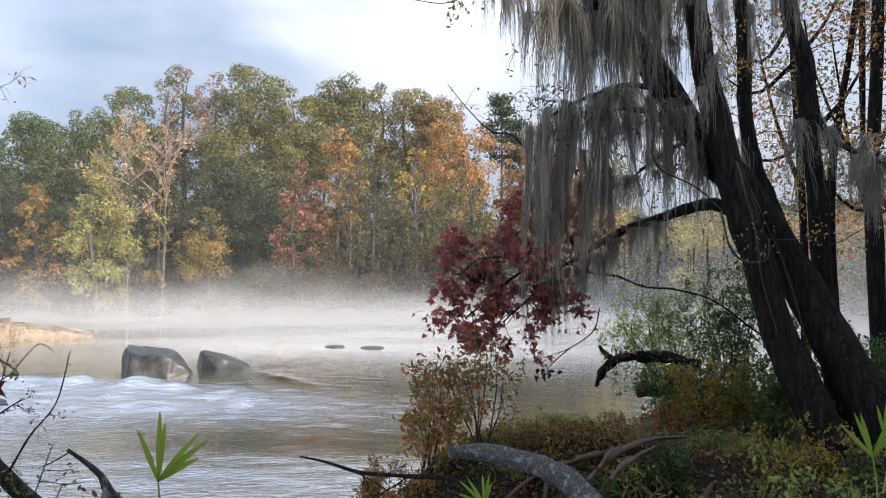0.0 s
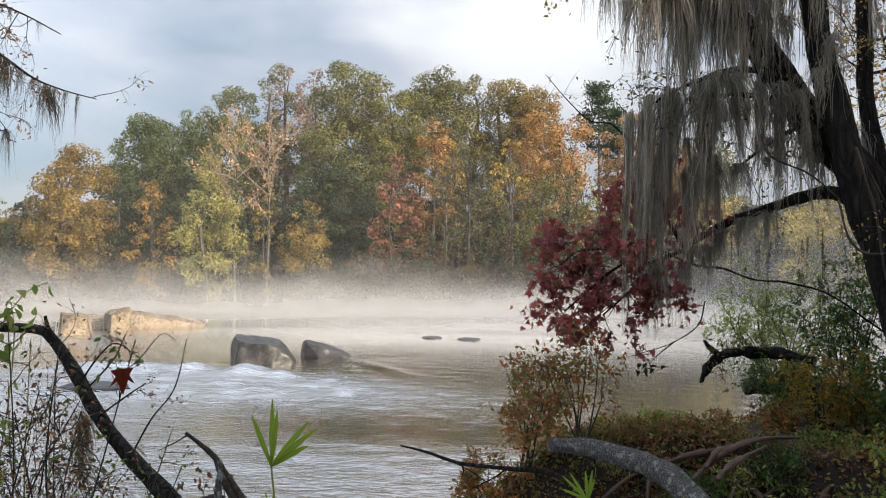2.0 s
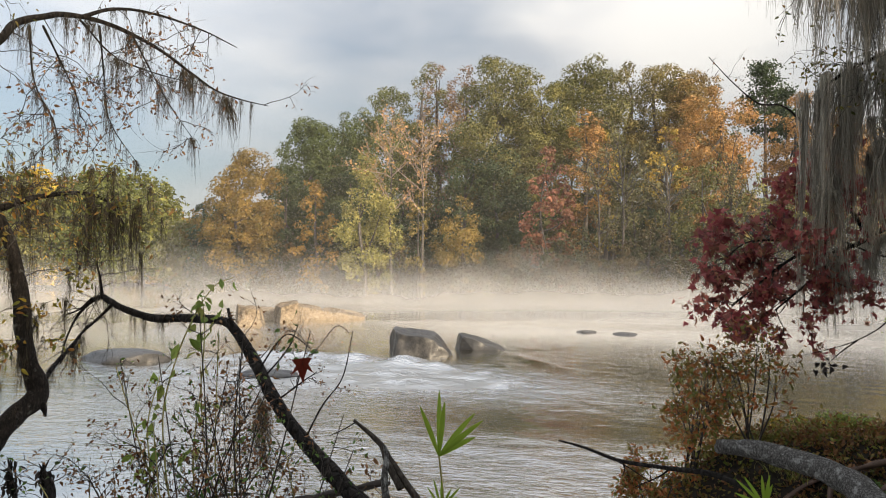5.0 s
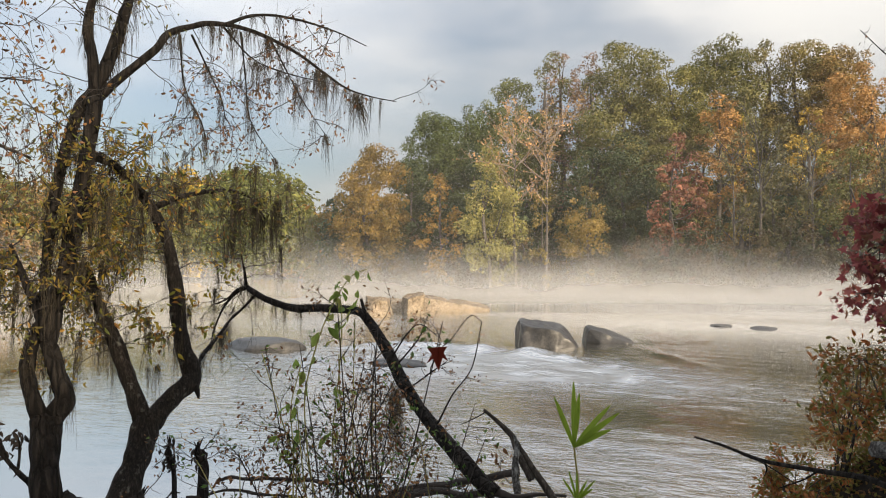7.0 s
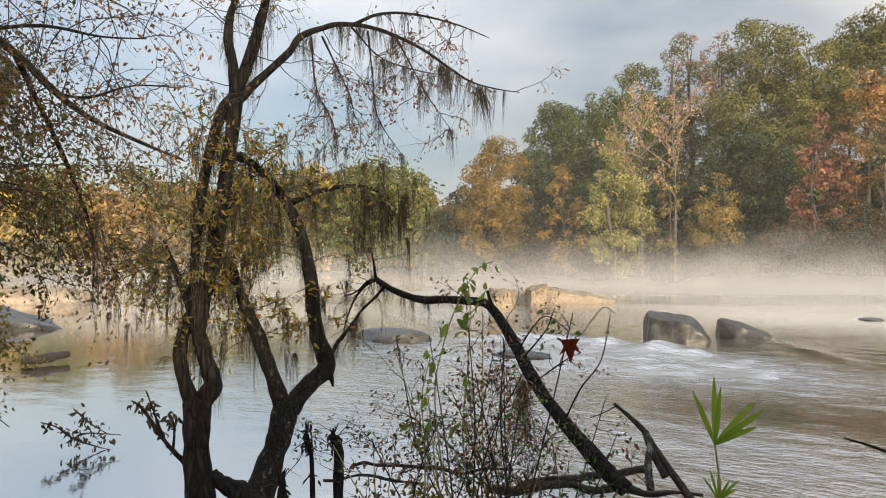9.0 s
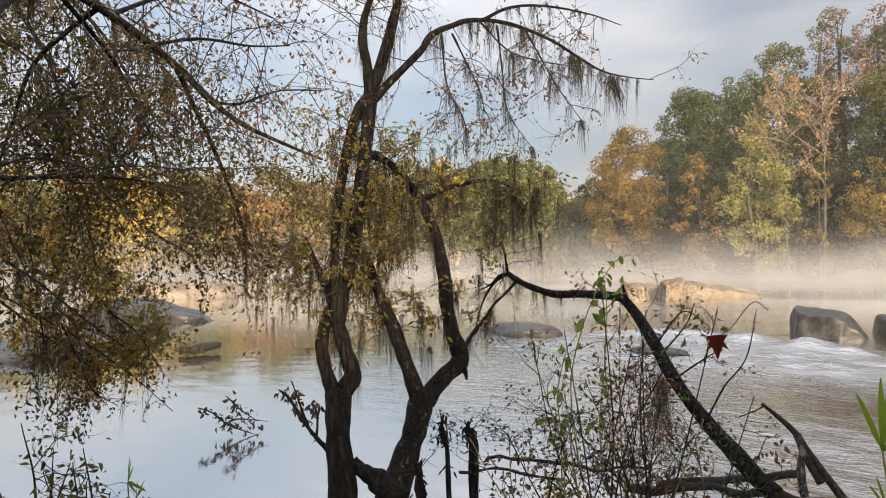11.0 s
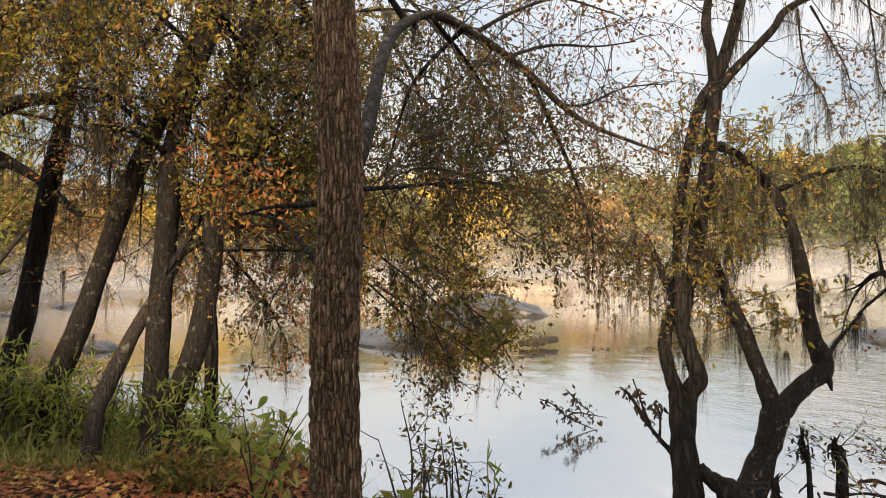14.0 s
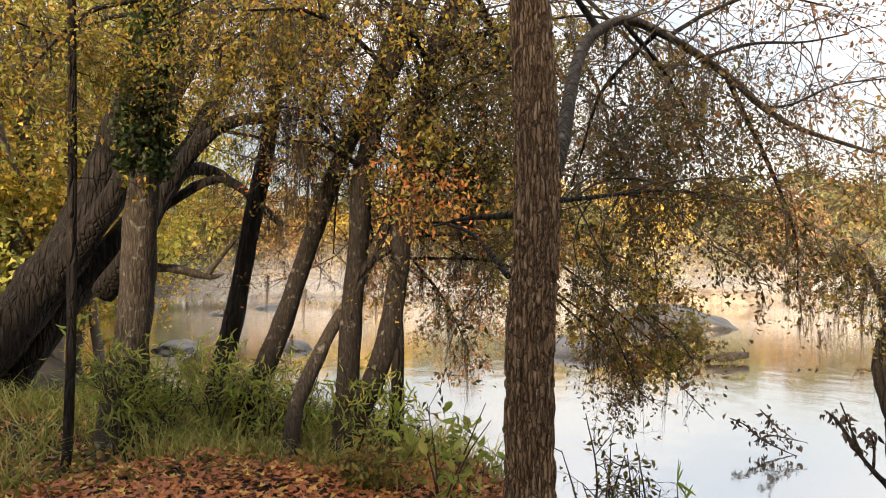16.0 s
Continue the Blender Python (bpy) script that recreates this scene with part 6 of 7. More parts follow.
for k in range(34):
    a = np.array((-3.18, 4.03, 0.69)) + (rng.uniform(-0.5, 0.6), rng.uniform(-0.4, 0.4), -0.1)
    top = a + (rng.uniform(-0.55, 0.5), rng.uniform(-0.4, 0.4), rng.uniform(0.5, 1.7))
    ln = curve([a, a * 0.5 + top * 0.5 + rng.normal(size=3) * 0.06, top], 14)
    v, q, _ = tube(ln, [0.007, 0.003], 5)
    part("stem", v, q, BARK_TWIG if k % 3 else GRASS, weeds, smooth=True)
    wl_.append(ln)
dress(weeds, wl_[::2], rng, 9, 0.34, 5, 0.16, 2, 0.034, LEAF_BROWN, 0.1, lo=0.2, thick=0.004, ahead=0.9)
dress(weeds, wl_[1::2], rng, 6, 0.28, 3, 0.12, 2, 0.04, LEAF_GREEN, 0.1, lo=0.2, thick=0.004, ahead=0.9)
vine = thing("vine", (-3.19, 3.86, 0.96), "climbing vine with pointed green leaves", "plant")
vl = [[(-3.19, 3.86, 0.96), (-3.30, 3.90, 1.30), (-3.36, 3.94, 1.66), (-3.33, 4.02, 1.99), (-3.26, 4.10, 2.26), (-3.17, 4.18, 2.45), (-3.07, 4.24, 2.51)], [(-3.08, 3.95, 0.95), (-3.18, 4.01, 1.36), (-3.20, 4.10, 1.80), (-3.21, 4.14, 2.18), (-3.23, 4.13, 2.38)], [(-3.31, 3.77, 0.96), (-3.37, 3.84, 1.30), (-3.42, 3.87, 1.59), (-3.40, 3.95, 1.88)]]
for pts in vl:
    limb("stem", pts, (0.006, 0.003), GRASS, vine, sides=5)
spots = np.vstack([along(curve(p, 24), 22, rng, 0.25)[0] for p in vl]) + rng.normal(size=(66, 3)) * 0.04
part("foliage", *leaves(spots, 0.088, rng, 0.48, 0.6), LEAF_LIME, vine)
bush((-3.45, 4.06, 0.63), 0.75, 1.3, 14, LEAF_YELLOW, 0.05, 81, "low yellow-green growth among driftwood on the shore", 5)
bush((-3.31, 4.40, 0.55), 0.6, 1.2, 12, LEAF_BROWN, 0.05, 82, "low brown dry growth among driftwood on the shore", 5)
bush((-3.04, 4.58, 0.54), 0.5, 1.1, 10, LEAF_OLIVE, 0.05, 83, "low brown dry growth among driftwood on the shore", 5)
bush((-3.76, 3.54, 0.74), 0.45, 0.8, 7, LEAF_GREEN, 0.09, 84, "broad-leaved green plant on the shore", 4, True)


# ---- small palm ----
def palm(place, size, seed, tilt=0.0):
    rng = np.random.default_rng(seed)
    ob = thing("palm_seedling", place, "young green fan palm with narrow leaflets", "plant", "young palms on the bank")
    foot = np.array(place)
    hub = foot + (0.02, 0, size * 1.05)
    v, q, _ = tube(curve([foot, foot * 0.5 + hub * 0.5 + (0.03, 0, 0), hub], 10), [0.007, 0.004], 6)
    part("stalk", v, q, GRASS, ob, smooth=True)
    for k, (ang, ln) in enumerate(((-20, 0.95), (-2, 1.15), (9, 1.05), (36, 1.0), (47, 1.1), (55, 0.8))):
        a = radians(ang + tilt)
        d = np.array((math.sin(a), rng.uniform(-0.25, 0.1), math.cos(a)))
        d /= np.linalg.norm(d)
        w = np.cross(d, (0.1, 1, 0))
        w /= np.linalg.norm(w)
        t = np.linspace(0, 1, 8)
        c = hub + d * (t * ln * size * 0.62)[:, None] + np.outer(-0.05 * size * t * t, (0, 0, 1))
        wd = (0.0125 * size / 0.42) * np.sin(np.clip(t * 0.92 + 0.06, 0, 1) * np.pi) ** 0.7
        lift = np.array((0, -1, 0)) * 0.25
        v = np.vstack([c - w * wd[:, None], c + lift * wd[:, None], c + w * wd[:, None]])
        i = np.arange(7)[:, None]
        part("leaflet", v, np.vstack([i + (0, 8, 9, 1), i + (8, 16, 17, 9)]), PALM_LEAF, ob, smooth=True)
    return ob


palm(tuple(np.array((-1.21, 3.09, 1.72)) + (0, 0, -0.42)), 0.42, 1)
palm(tuple(np.array((-1.18, 3.04, 1.52)) + (0, 0, -0.2)), 0.2, 2, -10)
palm(tuple(np.array((0.17, 4.35, 1.30)) + (0, 0, -0.3)), 0.3, 3, -40)
palm(tuple(np.array((2.58, 4.73, 1.35)) + (0, 0, -0.3)), 0.45, 4, -20)
palm(tuple(np.array((3.14, 5.59, 1.39)) + (0, 0, -0.3)), 0.4, 5, 10)


# ---- the near straight trunk and its bough ----
rng = np.random.default_rng(303)
near_tree = thing("sweetgum_tree", (-1.90, 0.08, 0.91), "straight tree with furrowed brown bark beside the path", "tree")
nt = [(-2.01, 0.10, 0.80), (-2.20, 0.13, 1.42), (-2.28, 0.15, 1.87), (-2.27, 0.15, 2.31), (-2.27, 0.17, 2.59), (-2.28, 0.17, 2.94), (-2.30, 0.16, 3.27), (-2.33, 0.16, 3.78), (-2.32, 0.16, 4.61)]
n_up, n_round = 300, 110
line = curve(nt, n_up)
v, q, e = tube(line, (0.08, 0.07, 0.068, 0.064, 0.062, 0.058, 0.054, 0.05), n_round, 0.018, 3, 0.3)
turn_at = np.tile(np.linspace(0, 2 * np.pi, n_round, endpoint=False), n_up)
up_at = np.repeat(np.arange(n_up) * 0.02, n_round)
sway = 0.8 * np.sin(up_at * 4.1 + 2 * np.sin(turn_at * 2)) + 0.6 * np.sin(up_at * 11.7 + 3 * turn_at) + 0.35 * np.sin(up_at * 29 + 5 * turn_at)
lane = turn_at * 12 + sway * 1.7
plate = np.floor(lane / np.pi)
ridge = 1 - np.exp(-((np.sin(lane) / 0.34) ** 2))
breaks = np.exp(-((np.sin(up_at * 19 + plate * 2.4 + 0.8 * np.sin(plate * 5.3 + up_at * 3)) / 0.16) ** 2))
ridge = ridge * (1 - 0.75 * breaks) * (0.8 + 0.25 * np.sin(plate * 3.7 + np.floor(up_at * 6) * 1.9)) + 0.25 * np.abs(np.sin(turn_at * 31 - sway * 2.3 + up_at * 7))
axis = np.repeat(line, n_round, axis=0)
v[: n_up * n_round] += (v[: n_up * n_round] - axis) * ((ridge - 0.8) * 0.15)[:, None]
part("trunk", v, [tuple(f) for f in q.tolist()] + [tuple(f) for f in e.tolist()], BARK_BROWN, near_tree, "furrowed brown bark", True)
nb = [(-2.31, 0.20, 2.74), (-2.38, 0.26, 2.85), (-2.58, 0.34, 3.06), (-2.82, 0.44, 3.28), (-3.06, 0.58, 3.44), (-3.29, 0.77, 3.55), (-3.53, 1.02, 3.56), (-3.73, 1.27, 3.52), (-3.92, 1.51, 3.46), (-4.06, 1.73, 3.36), (-4.26, 2.03, 3.29), (-4.41, 2.39, 3.23), (-4.55, 2.75, 3.18)]
near_bough = limb("bough", nb, (0.03, 0.024, 0.021, 0.02, 0.02, 0.019, 0.017, 0.014, 0.008), BARK_GREY, near_tree, n=70, sides=10)
nsub = [[(-3.88, 1.45, 3.48), (-3.93, 1.55, 3.33), (-4.01, 1.69, 3.14), (-4.08, 1.82, 2.94), (-4.15, 1.93, 2.75), (-4.23, 2.01, 2.58), (-4.32, 2.05, 2.36)], [(-3.46, 0.94, 3.55), (-3.62, 0.86, 3.47), (-3.78, 0.77, 3.34), (-3.94, 0.73, 3.12), (-4.08, 0.70, 2.93)], [(-3.06, 0.57, 3.43), (-3.05, 0.48, 3.55), (-3.02, 0.39, 3.67)], [(-2.3, 0.19, 2.69), (-2.54, 0.30, 2.72), (-2.98, 0.59, 2.78), (-3.38, 0.95, 2.84), (-3.76, 1.35, 2.86), (-4.06, 1.66, 2.86)], [(-3.53, 1.02, 3.56), (-3.61, 1.26, 3.71), (-3.67, 1.54, 3.82), (-3.82, 1.91, 3.83)], [(-3.73, 1.27, 3.52), (-3.84, 1.57, 3.63), (-3.99, 1.92, 3.69), (-4.12, 2.25, 3.78)], [(-4.06, 1.73, 3.36), (-4.17, 1.95, 3.40), (-4.21, 2.23, 3.52), (-4.24, 2.54, 3.57)], [(-2.37, 0.18, 2.67), (-2.68, 0.12, 2.68), (-2.99, 0.03, 2.69), (-3.30, -0.06, 2.68)], [(-3.37, 0.26, 2.47), (-3.68, 0.20, 2.60), (-3.99, 0.15, 2.69), (-4.20, 0.02, 2.75)], [(-3.21, 0.71, 3.52), (-3.67, 1.09, 3.38), (-4.04, 1.38, 3.14), (-4.24, 1.50, 2.96)]]
for pts, rad in zip(nsub, ((0.02, 0.016, 0.012, 0.005), (0.016, 0.012, 0.006), (0.02, 0.012), (0.012, 0.01, 0.008, 0.004), (0.016, 0.006), (0.014, 0.005), (0.012, 0.005), (0.02, 0.012, 0.006), (0.02, 0.01), (0.014, 0.005))):
    limb("branch", pts, [r * 0.75 for r in rad], BARK_DARK, near_bough, sides=7)
dress(near_tree, [curve(p, 24) for p in (nsub[0], nsub[4], nsub[5], nsub[6], nb[7:])], rng, 12, 0.5, 6, 0.26, 4, 0.03, LEAF_BROWN, 0.7, lo=0.1, thick=0.004)
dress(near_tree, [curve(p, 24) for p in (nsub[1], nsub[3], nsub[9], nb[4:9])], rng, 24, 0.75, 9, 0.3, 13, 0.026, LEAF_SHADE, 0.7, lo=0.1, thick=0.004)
p, _ = along(curve(nb, 40), 10, rng, 0.3)
hang_moss(near_tree, p, 0.22, rng, 0.2, BUNCHES_BROWN)

# ---- drooping olive boughs behind the trunk ----
droop_tree = thing("water_oak", (-7.63, -0.21, 0.86), "drooping olive and orange leaved oak boughs over the water", "tree")
dt0 = [(-7.59, -0.21, 0.71), (-7.78, -0.19, 1.79), (-7.60, -0.21, 2.81), (-7.31, -0.11, 3.71), (-6.94, 0.09, 4.42), (-6.67, 0.38, 5.14)]
limb("trunk", dt0, (0.07, 0.06, 0.05, 0.03), BARK_DARK, droop_tree, lumps=0.06)
dts = [[(-7.58, -0.19, 3.14), (-7.54, 0.73, 3.15), (-7.35, 1.15, 3.01), (-7.15, 1.52, 2.72), (-6.92, 1.94, 2.29), (-6.71, 2.19, 1.87)], [(-7.6, -0.19, 2.8), (-7.54, 0.73, 2.83), (-7.31, 1.14, 2.67), (-7.06, 1.55, 2.35), (-6.80, 1.90, 1.99), (-6.52, 2.23, 1.68)], [(-7.16, -0.00, 3.95), (-6.74, 0.58, 4.22), (-6.65, 1.17, 4.21), (-6.69, 1.73, 3.87), (-6.74, 2.10, 3.48)], [(-6.94, 0.09, 4.42), (-6.61, 0.76, 4.58), (-6.44, 1.47, 4.64), (-6.52, 2.13, 4.43), (-6.65, 2.59, 4.08)], [(-7.65, -0.19, 2.6), (-7.54, 0.72, 2.57), (-7.37, 1.15, 2.35), (-7.22, 1.43, 2.09), (-7.05, 1.70, 1.82), (-6.87, 1.97, 1.67)], [(-7.58, -0.20, 2.95), (-7.64, 0.74, 2.94), (-7.49, 1.23, 2.83), (-7.30, 1.72, 2.68), (-7.13, 2.06, 2.53), (-6.98, 2.24, 2.28)]]
for pts in dts:
    limb("bough", pts, (0.016, 0.012, 0.005), BARK_DARK, droop_tree, sides=7)
lo_lines = [curve(p, 24) for p in (dts[0], dts[1], dts[4], dts[5])]
dress(droop_tree, lo_lines, rng, 24, 0.42, 9, 0.24, 9, 0.042, LEAF_OCHRE, 0.05, scatter=0.025, lo=0.15, thick=0.005, ahead=1.0)
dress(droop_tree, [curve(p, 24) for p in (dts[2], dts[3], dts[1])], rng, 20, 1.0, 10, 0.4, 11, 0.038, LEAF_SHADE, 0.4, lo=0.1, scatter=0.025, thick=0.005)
dress(droop_tree, [curve(p, 24) for p in (dts[0], dts[4])], rng, 14, 0.4, 9, 0.22, 8, 0.042, LEAF_RUSSET, 0.08, scatter=0.025, lo=0.3, thick=0.005, ahead=1.0)
low_twigs = [[(-6.56, 1.16, 2.28), (-6.36, 1.48, 2.05), (-6.25, 1.77, 1.83), (-6.12, 2.05, 1.57), (-5.98, 2.28, 1.31)], [(-6.43, 1.59, 2.02), (-6.37, 1.71, 1.72), (-6.31, 1.78, 1.50), (-6.23, 1.95, 1.36)], [(-6.38, 1.43, 2.10), (-6.34, 1.47, 1.82), (-6.30, 1.53, 1.64)], [(-6.25, 1.87, 2.11), (-6.16, 2.07, 1.93), (-6.07, 2.20, 1.66)]]
for pts in low_twigs:
    limb("twig", pts, (0.007, 0.003), BARK_DARK, droop_tree, sides=5, lumps=0.2)
dress(droop_tree, [curve(p, 16) for p in low_twigs], rng, 7, 0.2, 3, 0.12, 2, 0.032, LEAF_BROWN, 0.9, lo=0.3, thick=0.004)

# ---- the group of leaning trunks ----
GROUP = "leaning trunks on the bank"
BARKY = "leaning dark tree trunk with pale lichen on the bank"
twin = thing("tree", (-7.11, -0.67, 0.91), "double dark tree trunk with pale lichen on the bank", "tree", GROUP)
tw1 = [(-7.09, -0.70, 0.84), (-7.18, -0.67, 1.23), (-7.27, -0.64, 1.84), (-7.30, -0.60, 2.37), (-7.29, -0.55, 2.90), (-7.25, -0.51, 3.43), (-7.18, -0.41, 3.84), (-7.08, -0.27, 4.30), (-7.06, -0.09, 4.71), (-7.02, 0.10, 5.12), (-6.95, 0.30, 5.98)]
tw2 = [(-7.06, -0.63, 0.87), (-7.11, -0.47, 1.34), (-7.13, -0.29, 1.85), (-7.16, -0.20, 2.37), (-7.15, -0.15, 2.84), (-7.16, -0.08, 3.32), (-7.08, 0.03, 3.83), (-6.96, 0.12, 4.32), (-6.84, 0.26, 4.70), (-6.79, 0.44, 5.09), (-6.73, 0.69, 5.89)]
limb("trunk", tw1, (0.12, 0.1, 0.1, 0.09, 0.075, 0.06), BARK_SPOTTED, twin, lumps=0.06, flare=0.35, n=80, sides=16)
limb("trunk", tw2, (0.11, 0.1, 0.095, 0.085, 0.075, 0.06), BARK_SPOTTED, twin, lumps=0.05, flare=0.3, n=80, sides=16)
limb("limb", [(-7.16, -0.27, 2.68), (-7.21, -0.42, 2.58), (-7.25, -0.61, 2.37)], (0.04, 0.05), BARK_DARK, twin, sides=9)
t_c = thing("tree", (-7.05, -1.08, 1.30), "thin grey trunk leaning to the water", "tree", GROUP)
tc = [(-7.03, -1.12, 1.19), (-7.19, -1.02, 1.49), (-7.46, -0.84, 1.88), (-7.70, -0.55, 2.42), (-7.99, -0.27, 3.06), (-8.10, -0.09, 3.84)]
limb("trunk", tc, (0.08, 0.07, 0.06, 0.045), BARK_GREY, t_c, flare=0.3)
t_b = thing("tree", (-7.95, -1.70, 1.13), BARKY, "tree", GROUP)
tb_ = [(-7.93, -1.72, 1.05), (-8.03, -1.55, 1.49), (-8.11, -1.36, 2.00), (-8.15, -1.19, 2.53), (-8.15, -0.99, 3.13), (-8.10, -0.75, 3.72), (-8.11, -0.51, 4.26), (-8.04, -0.27, 4.96), (-7.99, -0.10, 5.67)]
limb("trunk", tb_, (0.13, 0.11, 0.1, 0.095, 0.08, 0.05), BARK_SPOTTED, t_b, flare=0.3, n=70, sides=14)
t_a = thing("tree", (-8.87, -2.25, 1.13), BARKY, "tree", GROUP)
ta_ = [(-8.84, -2.28, 1.01), (-8.95, -2.15, 1.56), (-9.03, -2.01, 2.27), (-9.04, -1.89, 2.99), (-9.01, -1.75, 3.65), (-8.92, -1.63, 4.29), (-8.85, -1.54, 5.06), (-8.76, -1.50, 5.94)]
limb("trunk", ta_, (0.14, 0.12, 0.11, 0.1, 0.09, 0.07), BARK_DARK, t_a, flare=0.3, n=70, sides=14)
t_f = thing("ivy_tree", (-7.38, -2.80, 0.85), "thick grey trunk with green ivy on its upper part", "tree", GROUP)
tf = [(-7.36, -2.82, 0.81), (-7.50, -2.76, 1.41), (-7.59, -2.71, 2.04), (-7.61, -2.68, 2.75), (-7.57, -2.63, 3.46), (-7.57, -2.60, 4.11), (-7.54, -2.52, 4.76), (-7.50, -2.47, 5.52)]
limb("trunk", tf, (0.21, 0.18, 0.165, 0.15, 0.14, 0.12), BARK_GREY, t_f, flare=0.15, n=80, sides=18)
p, _ = along(curve(tf, 40), 5200, rng, 0.56, 1.0)
a, b, c = turns(rng, 5200)
part("ivy", *leaves(p + a * (1, 1, 0.3) * rng.uniform(0.13, 0.3, 5200)[:, None], 0.055, rng, 0.8, 0.8), IVY_LEAF, t_f, "dark green ivy leaves")
t_g = thing("sapling", (-6.53, -2.88, 1.08), "thin straight sapling trunk on the bank", "tree", GROUP)
limb("trunk", [(-6.46, -2.88, 0.80), (-6.52, -2.88, 1.04), (-6.65, -2.91, 1.92), (-6.66, -2.92, 2.86), (-6.56, -2.88, 3.79), (-6.35, -2.81, 4.66), (-6.23, -2.77, 5.29)], (0.045, 0.04, 0.035, 0.03), BARK_DARK, t_g, n=40)
dress(t_g, [curve([(-6.66, -2.92, 2.86), (-6.56, -2.88, 3.79), (-6.35, -2.81, 4.66)], 20)], rng, 8, 0.6, 5, 0.3, 5, 0.06, LEAF_YELLOW, 0.4, lo=0.2)
t_h = thing("leaning_oak", (-10.01, -5.11, 1.47), "huge dark leaning oak with many spreading limbs", "tree")
hs = [[(-9.52, -5.76, 0.60), (-10.09, -5.02, 1.89), (-10.29, -4.63, 2.54), (-10.42, -4.25, 3.29), (-10.43, -3.97, 4.12), (-10.35, -3.66, 5.02), (-10.23, -3.26, 5.89)], [(-10.20, -5.54, 0.45), (-10.77, -4.75, 2.00), (-11.01, -4.17, 2.78), (-11.23, -3.70, 3.52), (-11.48, -3.30, 4.21), (-11.73, -2.78, 4.69), (-12.02, -2.15, 4.88)], [(-9.83, -5.68, 0.74), (-10.36, -4.94, 2.24), (-10.63, -4.56, 3.08), (-10.78, -4.21, 4.02), (-10.81, -3.89, 5.05)], [(-11.19, -3.93, 3.11), (-11.36, -3.58, 3.70), (-11.64, -3.17, 3.99), (-12.00, -2.66, 3.77), (-12.36, -2.02, 3.18)], [(-11.48, -3.30, 4.21), (-11.63, -3.01, 4.92), (-11.75, -2.62, 5.65), (-11.79, -2.29, 6.45)]]
for pts, rad in zip(hs, ((0.36, 0.3, 0.22, 0.16), (0.26, 0.22, 0.17, 0.12, 0.06), (0.3, 0.24, 0.18, 0.12), (0.12, 0.1, 0.05), (0.12, 0.09, 0.05))):
    limb("trunk", pts, rad, BARK_DARK, t_h, lumps=0.07, n=60, sides=14)
for pts, rad in (([(-10.0, -3.9, 2.2), (-9.33, -3.23, 2.87), (-9.38, -2.92, 3.48), (-9.41, -2.67, 3.90), (-9.45, -2.34, 4.22), (-9.48, -2.01, 4.32), (-9.49, -1.74, 4.30)], (0.15, 0.11, 0.09, 0.07, 0.04)), ([(-9.56, -3.17, 3.16), (-9.62, -2.79, 3.44), (-9.65, -2.45, 3.60), (-9.66, -2.18, 3.52), (-9.65, -1.97, 3.31)], (0.07, 0.05, 0.02)), ([(-10.2, -4.6, 2.4), (-9.79, -3.73, 3.38), (-9.86, -3.42, 4.11), (-9.92, -3.09, 4.62), (-9.95, -2.82, 5.15), (-9.96, -2.61, 5.67), (-9.94, -2.54, 6.25)], (0.2, 0.14, 0.12, 0.1, 0.08)), ([(-9.40, -2.78, 3.78), (-9.62, -2.31, 4.71), (-9.60, -2.04, 5.20), (-9.63, -1.48, 5.58)], (0.08, 0.06, 0.04))):
    limb("limb", pts, rad, BARK_DARK, t_h, lumps=0.07, n=50, sides=12)
low_bough = thing("fallen_branch", (-9.86, -2.85, 2.47), "low bare bough reaching over the water", "branch")
limb("branch", [(-9.75, -3.23, 2.52), (-9.84, -2.91, 2.48), (-9.93, -2.58, 2.39), (-9.97, -2.41, 2.43)], (0.06, 0.05, 0.02), BARK_GREY, low_bough, sides=9)
limb("branch", [(-9.93, -2.60, 2.41), (-9.97, -2.38, 2.72), (-10.01, -2.14, 3.01)], (0.035, 0.02), BARK_GREY, low_bough, sides=8)
for tree, ls, mat, n in ((twin, (tw1, tw2), LEAF_DULL, 16), (t_b, (tb_,), LEAF_DULL, 18), (t_a, (ta_,), LEAF_YELLOW, 22), (t_c, (tc,), LEAF_RUSSET, 18), (t_h, hs, LEAF_OLIVE, 14), (t_f, (tf,), LEAF_YELLOW, 12)):
    dress(tree, [curve(p, 30) for p in ls], rng, int(n * 0.8), 2.0, 11, 0.6, 9, 0.044, mat, 0.1, lo=0.72, thick=0.011)
